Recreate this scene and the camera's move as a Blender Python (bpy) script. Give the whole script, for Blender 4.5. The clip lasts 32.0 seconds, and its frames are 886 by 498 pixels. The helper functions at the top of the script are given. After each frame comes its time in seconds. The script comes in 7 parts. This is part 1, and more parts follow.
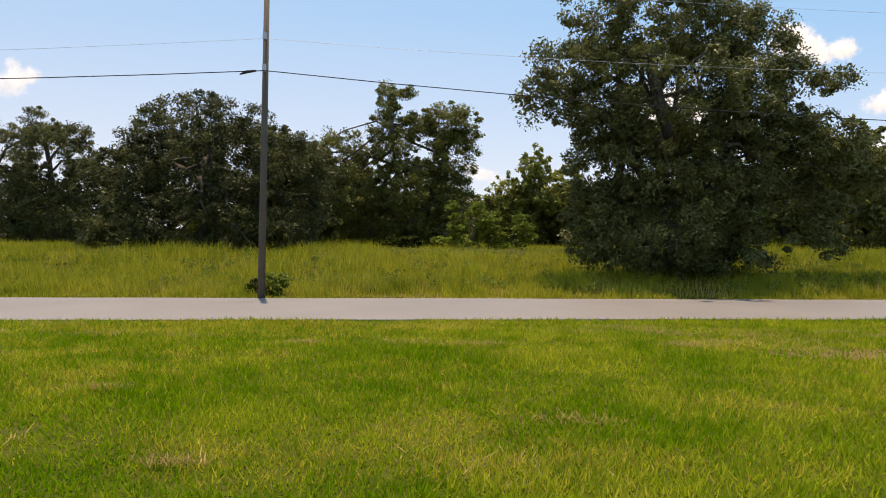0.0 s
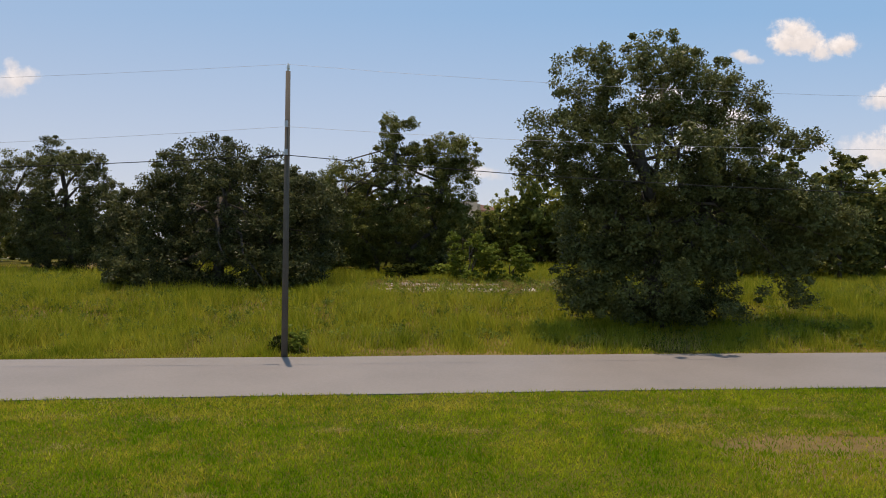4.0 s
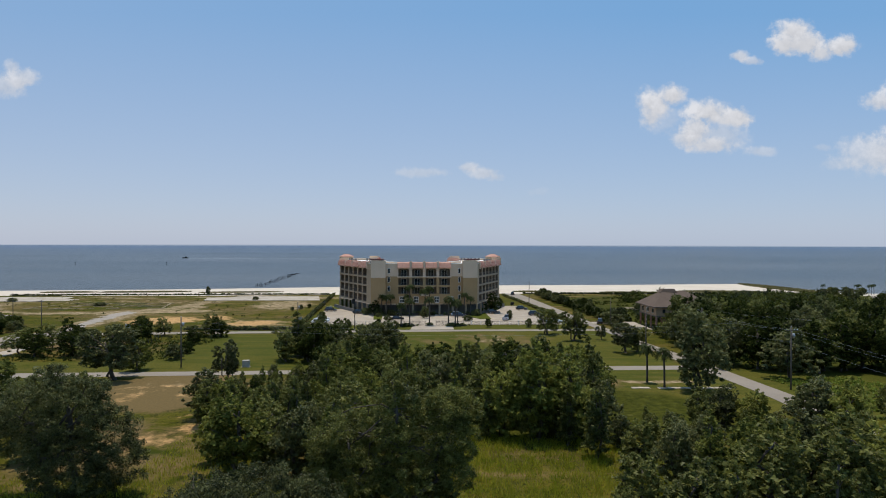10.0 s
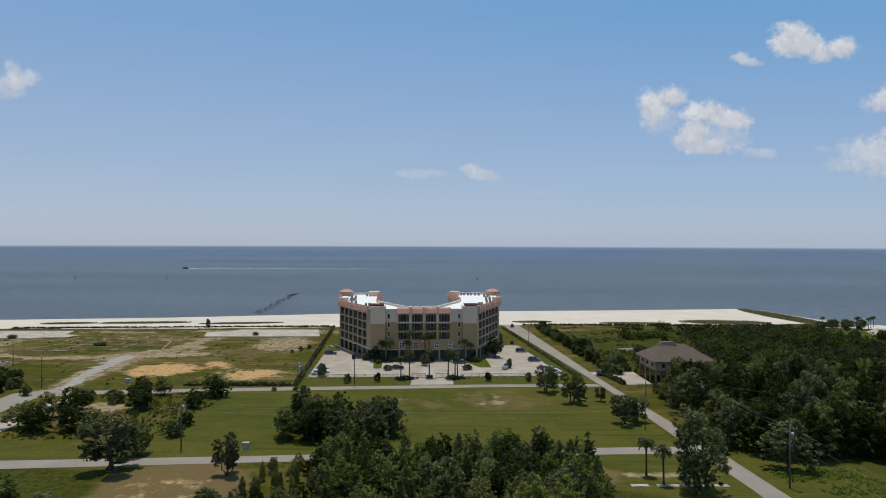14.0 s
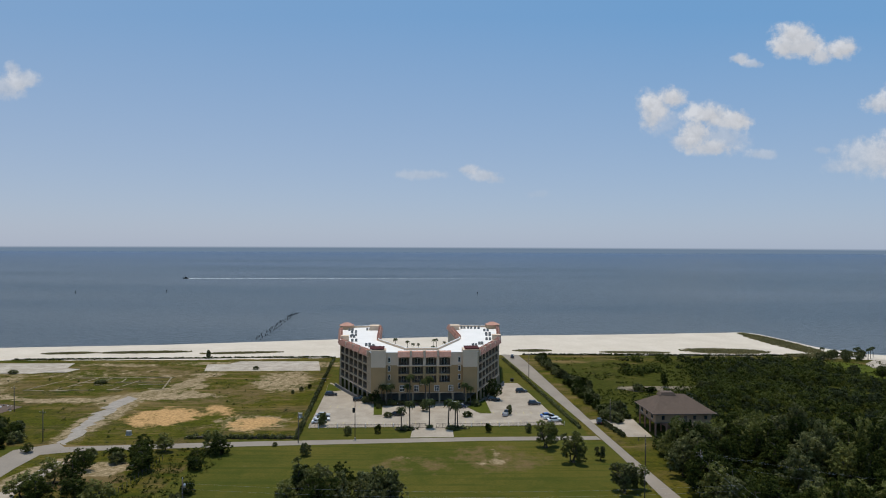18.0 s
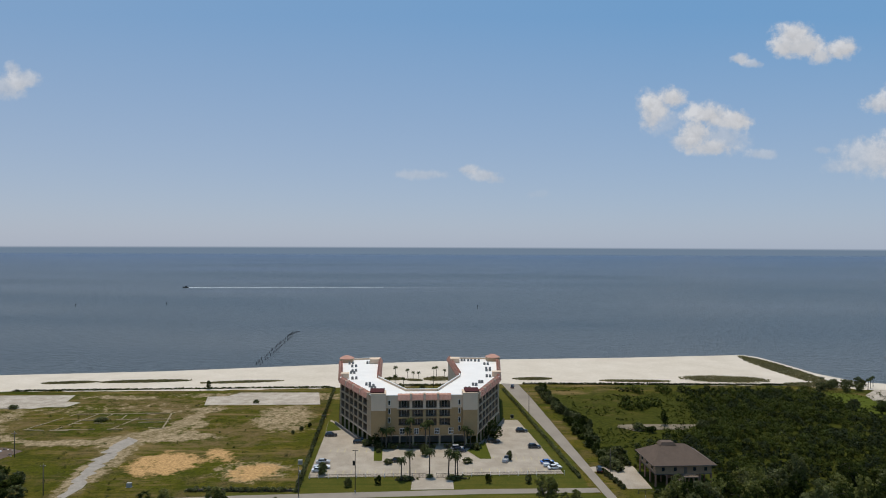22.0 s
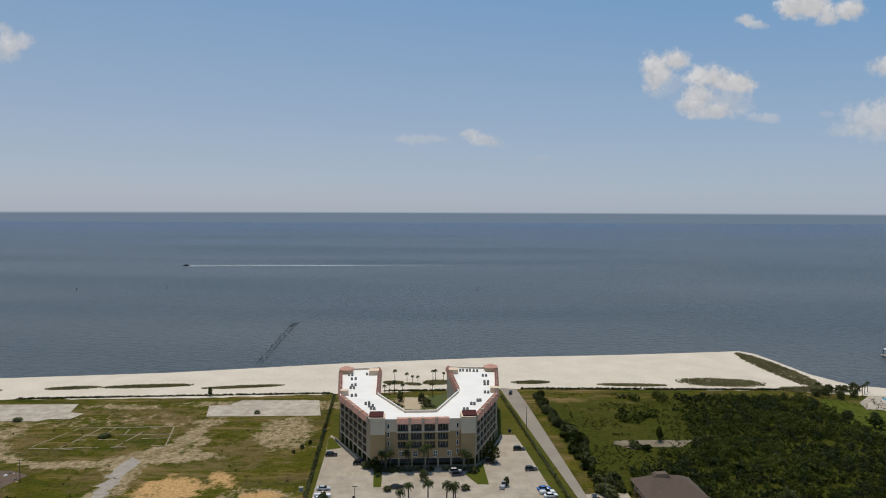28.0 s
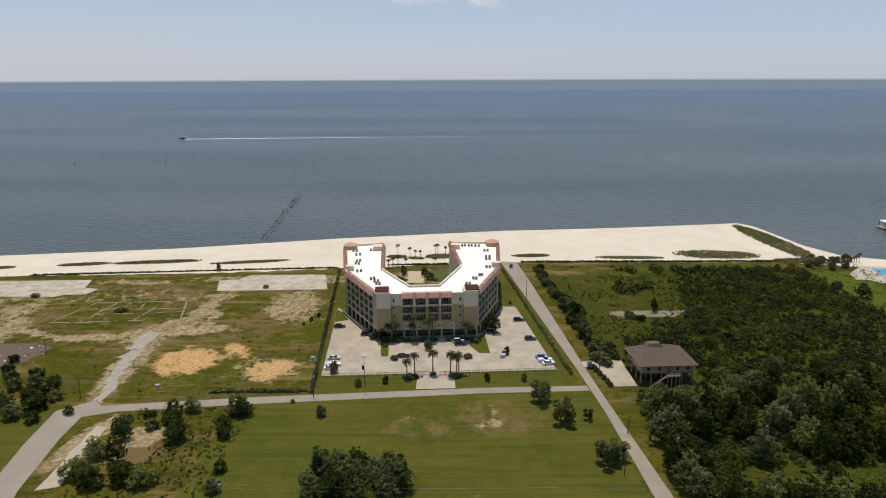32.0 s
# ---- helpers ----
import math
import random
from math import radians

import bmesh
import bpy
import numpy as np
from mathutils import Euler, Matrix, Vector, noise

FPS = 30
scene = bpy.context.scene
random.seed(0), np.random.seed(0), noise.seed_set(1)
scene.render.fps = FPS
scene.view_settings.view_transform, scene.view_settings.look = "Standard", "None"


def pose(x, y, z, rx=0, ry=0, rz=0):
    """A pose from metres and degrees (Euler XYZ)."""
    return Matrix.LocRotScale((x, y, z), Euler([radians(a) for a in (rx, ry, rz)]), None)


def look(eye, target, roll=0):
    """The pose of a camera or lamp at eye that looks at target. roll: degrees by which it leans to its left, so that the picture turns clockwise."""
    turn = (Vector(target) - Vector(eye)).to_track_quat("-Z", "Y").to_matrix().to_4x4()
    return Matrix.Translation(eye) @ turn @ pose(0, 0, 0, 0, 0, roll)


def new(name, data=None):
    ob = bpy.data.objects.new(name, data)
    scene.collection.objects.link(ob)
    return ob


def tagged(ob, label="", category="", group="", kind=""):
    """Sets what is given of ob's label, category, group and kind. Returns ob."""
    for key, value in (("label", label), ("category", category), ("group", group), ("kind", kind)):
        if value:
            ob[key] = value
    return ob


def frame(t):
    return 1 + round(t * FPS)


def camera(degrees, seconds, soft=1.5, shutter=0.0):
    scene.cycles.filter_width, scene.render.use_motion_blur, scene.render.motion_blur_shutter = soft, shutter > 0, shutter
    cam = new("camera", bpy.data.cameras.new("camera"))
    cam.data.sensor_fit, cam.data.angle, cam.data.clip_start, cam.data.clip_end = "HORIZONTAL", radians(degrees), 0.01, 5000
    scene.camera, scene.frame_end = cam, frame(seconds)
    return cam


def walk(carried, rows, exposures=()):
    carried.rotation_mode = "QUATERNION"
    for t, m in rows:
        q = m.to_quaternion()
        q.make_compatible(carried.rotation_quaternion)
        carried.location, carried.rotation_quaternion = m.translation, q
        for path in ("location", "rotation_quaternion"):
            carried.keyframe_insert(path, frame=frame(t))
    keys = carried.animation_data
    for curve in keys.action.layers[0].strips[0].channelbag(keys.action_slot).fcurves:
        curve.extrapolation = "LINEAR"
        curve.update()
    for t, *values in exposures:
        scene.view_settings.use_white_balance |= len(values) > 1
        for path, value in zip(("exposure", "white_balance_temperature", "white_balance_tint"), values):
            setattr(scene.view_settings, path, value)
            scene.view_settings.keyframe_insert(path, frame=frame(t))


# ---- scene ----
# camera: time, x, y, height, slope of the view, lean
cam = camera(70.0, 32.0, soft=1.0)
WAY = [(0, 0.29, 2.41, 0.80, -0.009, 0.48), (1, 0.29, 1.47, 0.825, -0.0092, 0.45), (2, 0.27, 0.46, 0.825, -0.009, 0.42),
       (2.5, 0.25, 0.12, 1.03, -0.0095, 0.38), (4.5, 0.16, -0.05, 4.65, -0.012, 0.17), (5, 0.15, -0.08, 6.6, -0.0115, 0.17),
       (5.5, 0.14, -0.05, 8.4, -0.0115, 0.15), (6, 0.15, 0, 10.1, -0.0115, 0.13), (7, 0.18, -0.15, 13.63, -0.0105, 0.12),
       (8, 0.2, -0.15, 17.4, -0.0102, 0.12), (9, 0.1, -0.3, 21.5, -0.0108, 0.13), (10, 0, -0.3, 25.7, -0.0105, 0.13),
       (11, 0, -0.3, 30, -0.01, 0.15), (12, 0, -0.3, 34.4, -0.0094, 0.18), (13, 0, -0.3, 38.7, -0.0092, 0.2),
       (14, 0, -0.4, 42.9, -0.0085, 0.2), (16.5, -0.1, -0.8, 53.3, -0.0077, 0.22), (18, -0.15, -0.85, 59.5, -0.007, 0.22),
       (19, -0.2, -0.85, 63.55, -0.007, 0.22), (20, -0.2, -0.85, 67.65, -0.007, 0.22), (21.5, -0.25, -0.8, 74.1, -0.007, 0.22),
       (23, -0.32, -0.75, 80.55, -0.0073, 0.22), (24.5, -0.5, -0.5, 87.1, -0.0073, 0.21), (24.6, -0.5, -0.5, 87.5, -0.011, 0.21),
       (24.7, -0.5, -0.4, 87.95, -0.021, 0.21), (24.8, -0.5, -0.2, 88.4, -0.035, 0.21), (24.9, -0.5, -0.1, 88.85, -0.05, 0.2),
       (25, -0.5, 0, 89.2, -0.0598, 0.2), (25.1, -0.5, 0.1, 89.6, -0.0612, 0.2), (26, -0.2, 0.5, 92.8, -0.0615, 0.2),
       (28.5, 0.4, 0.4, 101.4, -0.0622, 0.18), (29.5, 0.3, 0.3, 103.1, -0.061, 0.16), (29.6, 0.25, 0.3, 103.15, -0.062, 0.16),
       (29.7, 0.2, 0.3, 103.2, -0.0715, 0.15), (29.8, 0.1, 0.4, 103.2, -0.0875, 0.14), (29.9, 0, 0.45, 103.1, -0.0995, 0.12),
       (30, 0, 0.5, 103.1, -0.1108, 0.1), (30.5, -0.5, 0.5, 103.05, -0.1478, 0.06), (31, -0.6, 0.55, 103, -0.185, 0),
       (31.5, -0.6, 0.55, 103, -0.2113, -0.1), (32, -0.65, 0.6, 103, -0.2725, -0.2)]
walk(cam, [(t, pose(x, y, z, 90 + math.degrees(math.atan(s)), 0, 0) @ pose(0, 0, 0, 0, 0, r)) for t, x, y, z, s, r in WAY],
     [(0, 0.70, 8400, 18), (2.5, 0.54, 8250, 19), (4.5, 0.2, 7700, 17), (7, 0.1, 7050, 12), (10, -0.03, 6580, 11), (13, -0.15, 6420, 10), (19, -0.22, 6480, 10), (26, -0.28, 6770, 10), (29.5, -0.30, 6820, 10), (31, -0.21, 6950, 11), (32, 0.03, 7150, 12)])

# ---- world and sun ----
SUN = Vector((-0.05, 0.185, 0.98)).normalized()
world = bpy.data.worlds.new("sky")
scene.world = world
world.use_nodes = True
wn = world.node_tree
wn.nodes.clear()


def wnode(kind, **kw):
    n = wn.nodes.new(kind)
    for k, v in kw.items():
        n.inputs[k].default_value = v
    return n


def wmath(op, a, b=0.0, c=0.0):
    n = wn.nodes.new("ShaderNodeMath")
    n.operation = op
    for i, v in enumerate((a, b, c)):
        if isinstance(v, (int, float)):
            n.inputs[i].default_value = v
        else:
            wn.links.new(v, n.inputs[i])
    return n.outputs[0]


def wmix(fac, a, b):
    n = wn.nodes.new("ShaderNodeMix")
    n.data_type = "RGBA"
    for sock, v in ((n.inputs["Factor"], fac), (n.inputs["A"], a), (n.inputs["B"], b)):
        if isinstance(v, (int, float, tuple)):
            sock.default_value = v
        else:
            wn.links.new(v, sock)
    return n.outputs["Result"]


sky = wn.nodes.new("ShaderNodeTexSky")
sky.sky_type, sky.sun_disc = "NISHITA", False
sky.sun_elevation = math.asin(SUN.z)
sky.sun_rotation = math.atan2(SUN.x, SUN.y)
sky.air_density, sky.dust_density, sky.ozone_density = 1.0, 0.6, 1.6
co = wn.nodes.new("ShaderNodeTexCoord")
sep = wn.nodes.new("ShaderNodeSeparateXYZ")
wn.links.new(co.outputs["Generated"], sep.inputs[0])
ahead = wmath("MAXIMUM", sep.outputs[1], 0.05)
cu = wmath("DIVIDE", sep.outputs[0], ahead)
cv = wmath("DIVIDE", sep.outputs[2], ahead)
cvec = wn.nodes.new("ShaderNodeCombineXYZ")
wn.links.new(cu, cvec.inputs[0]), wn.links.new(cv, cvec.inputs[1])
puff = wnode("ShaderNodeTexNoise", Scale=30.0, Detail=5.0, Roughness=0.5)
wn.links.new(cvec.outputs[0], puff.inputs["Vector"])
fluff = wnode("ShaderNodeTexNoise", Scale=85.0, Detail=6.0, Roughness=0.62)
wn.links.new(cvec.outputs[0], fluff.inputs["Vector"])
rag = wmath("ADD", wmath("MULTIPLY", wmath("SUBTRACT", puff.outputs[0], 0.5), 1.5), wmath("MULTIPLY", wmath("SUBTRACT", fluff.outputs[0], 0.5), 1.35))
# white summer cumulus: place along and up, half width, half height, density
CLOUDS = [(0.553, 0.331, 0.030, 0.021, 1.0), (0.537, 0.313, 0.022, 0.016, 1.0), (0.575, 0.314, 0.026, 0.018, 1.0), (0.596, 0.300, 0.018, 0.012, 0.9), (0.634, 0.312, 0.020, 0.015, 1.0), (0.615, 0.310, 0.018, 0.012, 0.9),
          (0.466, 0.295, 0.013, 0.008, 0.8), (0.487, 0.287, 0.017, 0.006, 0.6),
          (0.332, 0.219, 0.024, 0.022, 1.0), (0.360, 0.233, 0.021, 0.016, 1.0), (0.326, 0.199, 0.013, 0.015, 0.8), (0.350, 0.195, 0.028, 0.022, 0.3),
          (0.418, 0.205, 0.036, 0.019, 1.0), (0.462, 0.199, 0.023, 0.016, 1.0), (0.398, 0.179, 0.025, 0.023, 0.95), (0.418, 0.155, 0.032, 0.013, 0.85), (0.382, 0.166, 0.021, 0.014, 0.75), (0.440, 0.172, 0.036, 0.026, 0.5),
          (0.502, 0.145, 0.021, 0.007, 0.45), (0.689, 0.225, 0.024, 0.015, 0.8), (0.720, 0.232, 0.030, 0.022, 0.8), (0.677, 0.143, 0.052, 0.028, 0.58), (0.720, 0.150, 0.050, 0.030, 0.58), (0.599, 0.151, 0.013, 0.005, 0.25), (0.625, 0.125, 0.026, 0.009, 0.3),
          (-0.665, 0.258, 0.026, 0.015, 0.65), (-0.690, 0.246, 0.034, 0.018, 0.6), (-0.680, 0.276, 0.012, 0.010, 0.5),
          (0.064, 0.110, 0.022, 0.009, 0.6), (-0.035, 0.110, 0.040, 0.007, 0.38), (0.040, 0.119, 0.016, 0.007, 0.6), (0.082, 0.103, 0.014, 0.006, 0.42), (0.150, 0.080, 0.018, 0.006, 0.12)]
clear_left, lift = None, None
for px_, pz_, rw, rh, dens in CLOUDS:
    du = wmath("DIVIDE", wmath("SUBTRACT", cu, px_), rw)
    dv = wmath("DIVIDE", wmath("SUBTRACT", cv, pz_), rh)
    rr = wmath("SQRT", wmath("ADD", wmath("MULTIPLY", du, du), wmath("MULTIPLY", dv, dv)))
    edge = wmath("ADD", wmath("SUBTRACT", 1.15, rr), rag)
    m = wn.nodes.new("ShaderNodeMapRange")
    m.interpolation_type = "SMOOTHSTEP"
    wn.links.new(edge, m.inputs[0])
    m.inputs[1].default_value, m.inputs[2].default_value, m.inputs[4].default_value = -0.25, 0.75, dens
    open_part = wmath("SUBTRACT", 1.0, m.outputs[0])
    rise = wmath("MULTIPLY", wmath("SUBTRACT", dv, wmath("MULTIPLY", du, 0.35)), m.outputs[0])
    clear_left = open_part if clear_left is None else wmath("MULTIPLY", clear_left, open_part)
    lift = rise if lift is None else wmath("ADD", lift, rise)
cover = wmath("SUBTRACT", 1.0, clear_left)
# sunlit tops and left flanks, greyer hollows and undersides
shade = wmath("ADD", wmath("MULTIPLY_ADD", lift, 0.10, 0.60), wmath("ADD", wmath("MULTIPLY", puff.outputs[0], 0.30), wmath("MULTIPLY", fluff.outputs[0], 0.34)))
shade = wmath("MINIMUM", wmath("MAXIMUM", shade, 0.72), 1.06)
white = wn.nodes.new("ShaderNodeCombineColor")
for i, v in enumerate((7.0, 7.25, 7.75)):
    wn.links.new(wmath("MULTIPLY", shade, v), white.inputs[i])
grade = wn.nodes.new("ShaderNodeMapRange")
wn.links.new(cv, grade.inputs[0])
grade.inputs[1].default_value, grade.inputs[2].default_value = 0.0, 0.36
clear = wmix(grade.outputs[0], (4.55, 5.6, 7.5, 1), (1.85, 4.2, 7.5, 1))
haze = wn.nodes.new("ShaderNodeMapRange")
wn.links.new(cu, haze.inputs[0])
haze.inputs[1].default_value, haze.inputs[2].default_value, haze.inputs[3].default_value, haze.inputs[4].default_value = -0.8, 0.35, 0.75, 0.0
clear = wmix(haze.outputs[0], clear, wmix(grade.outputs[0], (5.0, 5.7, 7.3, 1), (2.9, 4.65, 7.3, 1)))
col = wmix(0.75, sky.outputs[0], clear)
col = wmix(cover, col, white.outputs[0])
# the open sea beyond the farthest water, under the horizon line
low = wn.nodes.new("ShaderNodeMapRange")
wn.links.new(sep.outputs[2], low.inputs[0])
low.inputs[1].default_value, low.inputs[2].default_value = -0.0063, -0.0034
col = wmix(low.outputs[0], (1.75, 2.45, 3.4, 1), col)
bg = wnode("ShaderNodeBackground", Strength=0.1)
wn.links.new(col, bg.inputs[0])
wo = wn.nodes.new("ShaderNodeOutputWorld")
wn.links.new(bg.outputs[0], wo.inputs[0])
lamp = bpy.data.lights.new("sun", "SUN")
lamp.energy, lamp.angle, lamp.color = 3.45, radians(0.6), (1.0, 0.93, 0.815)
sun = new("sun", lamp)
sun.matrix_world = look((0, 0, 300), Vector((0, 0, 300)) - SUN)

# ---- materials ----


def material(name, a, b=None, rough=0.8, scale=2.0, fine=25.0, bump=0.15, metal=0.0, spec=0.4, island=0.0, per_object=0.0, glow=None):
    """Two colours mixed by coarse and fine noise, with relief."""
    m = bpy.data.materials.new(name)
    m.use_nodes = True
    nt = m.node_tree
    p = nt.nodes["Principled BSDF"]
    p.inputs["Roughness"].default_value, p.inputs["Metallic"].default_value = rough, metal
    p.inputs["Specular IOR Level"].default_value = spec
    b = b or tuple(v * 0.78 for v in a)
    tc = nt.nodes.new("ShaderNodeTexCoord")
    n1 = nt.nodes.new("ShaderNodeTexNoise")
    n1.inputs["Scale"].default_value, n1.inputs["Detail"].default_value = scale, 5
    n2 = nt.nodes.new("ShaderNodeTexNoise")
    n2.inputs["Scale"].default_value, n2.inputs["Detail"].default_value = fine, 4
    for n in (n1, n2):
        nt.links.new(tc.outputs["Object"], n.inputs["Vector"])
    mx = nt.nodes.new("ShaderNodeMath")
    mx.operation = "MULTIPLY_ADD"
    nt.links.new(n2.outputs[0], mx.inputs[0])
    mx.inputs[1].default_value = 0.8
    nt.links.new(n1.outputs[0], mx.inputs[2])
    last = mx.outputs[0]
    for amount, node, sock in ((island, "ShaderNodeNewGeometry", "Random Per Island"), (per_object, "ShaderNodeObjectInfo", "Random")):
        if amount:
            g = nt.nodes.new(node)
            k = nt.nodes.new("ShaderNodeMath")
            k.operation = "MULTIPLY_ADD"
            nt.links.new(g.outputs[sock], k.inputs[0])
            k.inputs[1].default_value = amount
            nt.links.new(last, k.inputs[2])
            o = nt.nodes.new("ShaderNodeMath")
            o.operation = "SUBTRACT"
            nt.links.new(k.outputs[0], o.inputs[0])
            o.inputs[1].default_value = amount / 2
            last = o.outputs[0]
    mr = nt.nodes.new("ShaderNodeMapRange")
    nt.links.new(last, mr.inputs[0])
    mr.inputs[1].default_value, mr.inputs[2].default_value = 0.55, 1.25
    mix = nt.nodes.new("ShaderNodeMix")
    mix.data_type = "RGBA"
    mix.inputs["A"].default_value, mix.inputs["B"].default_value = (*a, 1), (*b, 1)
    nt.links.new(mr.outputs[0], mix.inputs["Factor"])
    nt.links.new(mix.outputs["Result"], p.inputs["Base Color"])
    if bump:
        bn = nt.nodes.new("ShaderNodeBump")
        bn.inputs["Strength"].default_value, bn.inputs["Distance"].default_value = bump, 0.05
        nt.links.new(mx.outputs[0], bn.inputs["Height"])
        nt.links.new(bn.outputs[0], p.inputs["Normal"])
    return m


def foliage(name, a, b, shine=0.35, through_light=0.3, spread=1.0):
    """Leaves: colour differs from leaf to leaf and tree to tree, light shines through."""
    m = bpy.data.materials.new(name)
    m.use_nodes = True
    nt = m.node_tree
    p = nt.nodes["Principled BSDF"]
    p.inputs["Roughness"].default_value, p.inputs["Specular IOR Level"].default_value = 0.45, shine
    g = nt.nodes.new("ShaderNodeNewGeometry")
    oi = nt.nodes.new("ShaderNodeObjectInfo")
    tc = nt.nodes.new("ShaderNodeTexCoord")
    n = nt.nodes.new("ShaderNodeTexNoise")
    n.inputs["Scale"].default_value, n.inputs["Detail"].default_value = 0.45, 3
    nt.links.new(tc.outputs["Object"], n.inputs["Vector"])
    s = nt.nodes.new("ShaderNodeMath")
    s.operation = "MULTIPLY_ADD"
    nt.links.new(g.outputs["Random Per Island"], s.inputs[0])
    s.inputs[1].default_value = 0.45 * spread
    nt.links.new(n.outputs[0], s.inputs[2])
    s2 = nt.nodes.new("ShaderNodeMath")
    s2.operation = "MULTIPLY_ADD"
    nt.links.new(oi.outputs["Random"], s2.inputs[0])
    s2.inputs[1].default_value = 0.35 * spread
    nt.links.new(s.outputs[0], s2.inputs[2])
    wide = nt.nodes.new("ShaderNodeTexNoise")
    wide.inputs["Scale"].default_value, wide.inputs["Detail"].default_value = 0.05, 3
    nt.links.new(tc.outputs["Object"], wide.inputs["Vector"])
    s3 = nt.nodes.new("ShaderNodeMath")
    s3.operation = "MULTIPLY_ADD"
    nt.links.new(wide.outputs[0], s3.inputs[0])
    s3.inputs[1].default_value = 0.9 * spread
    nt.links.new(s2.outputs[0], s3.inputs[2])
    tuft = nt.nodes.new("ShaderNodeTexNoise")
    tuft.inputs["Scale"].default_value, tuft.inputs["Detail"].default_value = 1.7, 2
    nt.links.new(tc.outputs["Object"], tuft.inputs["Vector"])
    s4 = nt.nodes.new("ShaderNodeMath")
    s4.operation = "MULTIPLY_ADD"
    nt.links.new(tuft.outputs[0], s4.inputs[0])
    s4.inputs[1].default_value = 1.1
    nt.links.new(s3.outputs[0], s4.inputs[2])
    mr = nt.nodes.new("ShaderNodeMapRange")
    nt.links.new(s4.outputs[0], mr.inputs[0])
    mr.inputs[1].default_value, mr.inputs[2].default_value = 1.44, 2.17
    mix = nt.nodes.new("ShaderNodeMix")
    mix.data_type = "RGBA"
    mix.inputs["A"].default_value, mix.inputs["B"].default_value = (*a, 1), (*b, 1)
    nt.links.new(mr.outputs[0], mix.inputs["Factor"])
    nt.links.new(mix.outputs["Result"], p.inputs["Base Color"])
    t = nt.nodes.new("ShaderNodeBsdfTranslucent")
    nt.links.new(mix.outputs["Result"], t.inputs[0])
    ms = nt.nodes.new("ShaderNodeMixShader")
    ms.inputs[0].default_value = through_light
    nt.links.new(p.outputs[0], ms.inputs[1]), nt.links.new(t.outputs[0], ms.inputs[2])
    nt.links.new(ms.outputs[0], nt.nodes["Material Output"].inputs[0])
    return m


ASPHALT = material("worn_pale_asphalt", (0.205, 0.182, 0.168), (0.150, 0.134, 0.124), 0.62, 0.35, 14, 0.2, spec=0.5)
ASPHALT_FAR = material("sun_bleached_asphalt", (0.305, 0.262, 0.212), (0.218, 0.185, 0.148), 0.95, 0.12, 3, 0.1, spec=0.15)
CONCRETE = material("pale_concrete", (0.455, 0.390, 0.310), (0.265, 0.220, 0.168), 0.9, 0.2, 3.2, 0.1, spec=0.15)
SLAB = material("weathered_slab", (0.50, 0.42, 0.36), (0.25, 0.19, 0.135), 0.9, 0.9, 5, 0.3, per_object=0.3)
SAND = material("white_beach_sand", (0.635, 0.558, 0.458), (0.52, 0.447, 0.35), 0.95, 0.06, 0.7, 0.25, spec=0.1)
GRAVEL = material("grey_gravel", (0.37, 0.325, 0.272), (0.23, 0.198, 0.158), 0.95, 0.5, 3, 0.3)
MUSTARD = material("mustard_stucco", (0.45, 0.288, 0.138), (0.37, 0.235, 0.110), 0.9, 0.3, 4, 0.1)
BEIGE = material("beige_stucco", (0.72, 0.55, 0.395), (0.63, 0.475, 0.335), 0.9, 0.3, 4, 0.1)
ROOFWHITE = material("white_roof_membrane", (0.84, 0.805, 0.75), (0.72, 0.685, 0.63), 0.7, 0.15, 2, 0.05)
TILE = material("terracotta_roof_tile", (0.64, 0.36, 0.27), (0.47, 0.24, 0.17), 0.85, 0.8, 3, 0.2, per_object=0.3)
TILEDARK = material("dark_red_metal_roof", (0.085, 0.024, 0.022), (0.06, 0.018, 0.016), 0.8, 0.8, 6, 0.1, spec=0.1)
TRIMWHITE = material("white_trim", (0.75, 0.73, 0.68), (0.66, 0.64, 0.6), 0.6, 1, 8, 0.05)
DARKGLASS = material("dark_glass", (0.02, 0.025, 0.03), (0.03, 0.035, 0.04), 0.08, 0.5, 3, 0.0, spec=0.8)
IRON = material("dark_iron", (0.03, 0.028, 0.026), (0.05, 0.045, 0.04), 0.5, 2, 20, 0.05, metal=0.6)
WOODPOLE = material("weathered_pole_wood", (0.14, 0.118, 0.095), (0.08, 0.067, 0.055), 0.9, 1.2, 30, 0.4)
BARK = material("oak_bark", (0.11, 0.09, 0.07), (0.055, 0.045, 0.036), 0.95, 1.5, 12, 0.6)
STEEL = material("galvanised_steel", (0.5, 0.5, 0.5), (0.4, 0.4, 0.4), 0.45, 2, 20, 0.05, metal=0.8)
CABLE = material("black_cable", (0.03, 0.03, 0.03), (0.05, 0.05, 0.05), 0.95, 3, 20, 0.0, spec=0.05)
SHINGLE = material("grey_brown_shingles", (0.128, 0.089, 0.064), (0.090, 0.062, 0.045), 0.9, 0.6, 9, 0.3, per_object=0.35)
RUBBER = material("tyre_rubber", (0.02, 0.02, 0.02), (0.03, 0.03, 0.03), 0.8, 3, 20, 0.1)
OAKLEAF = foliage("live_oak_leaves", (0.046, 0.057, 0.015), (0.215, 0.218, 0.057), 0.12, 0.36)
DARKLEAF = foliage("dark_oak_leaves", (0.030, 0.037, 0.014), (0.185, 0.190, 0.068), 0.12, 0.33)
# oak leaves darkened for one crown; its deep shade is put into the colour
SHADEOAK = foliage("shaded_oak_leaves", (0.020, 0.026, 0.009), (0.158, 0.168, 0.054), 0.16, 0.27)
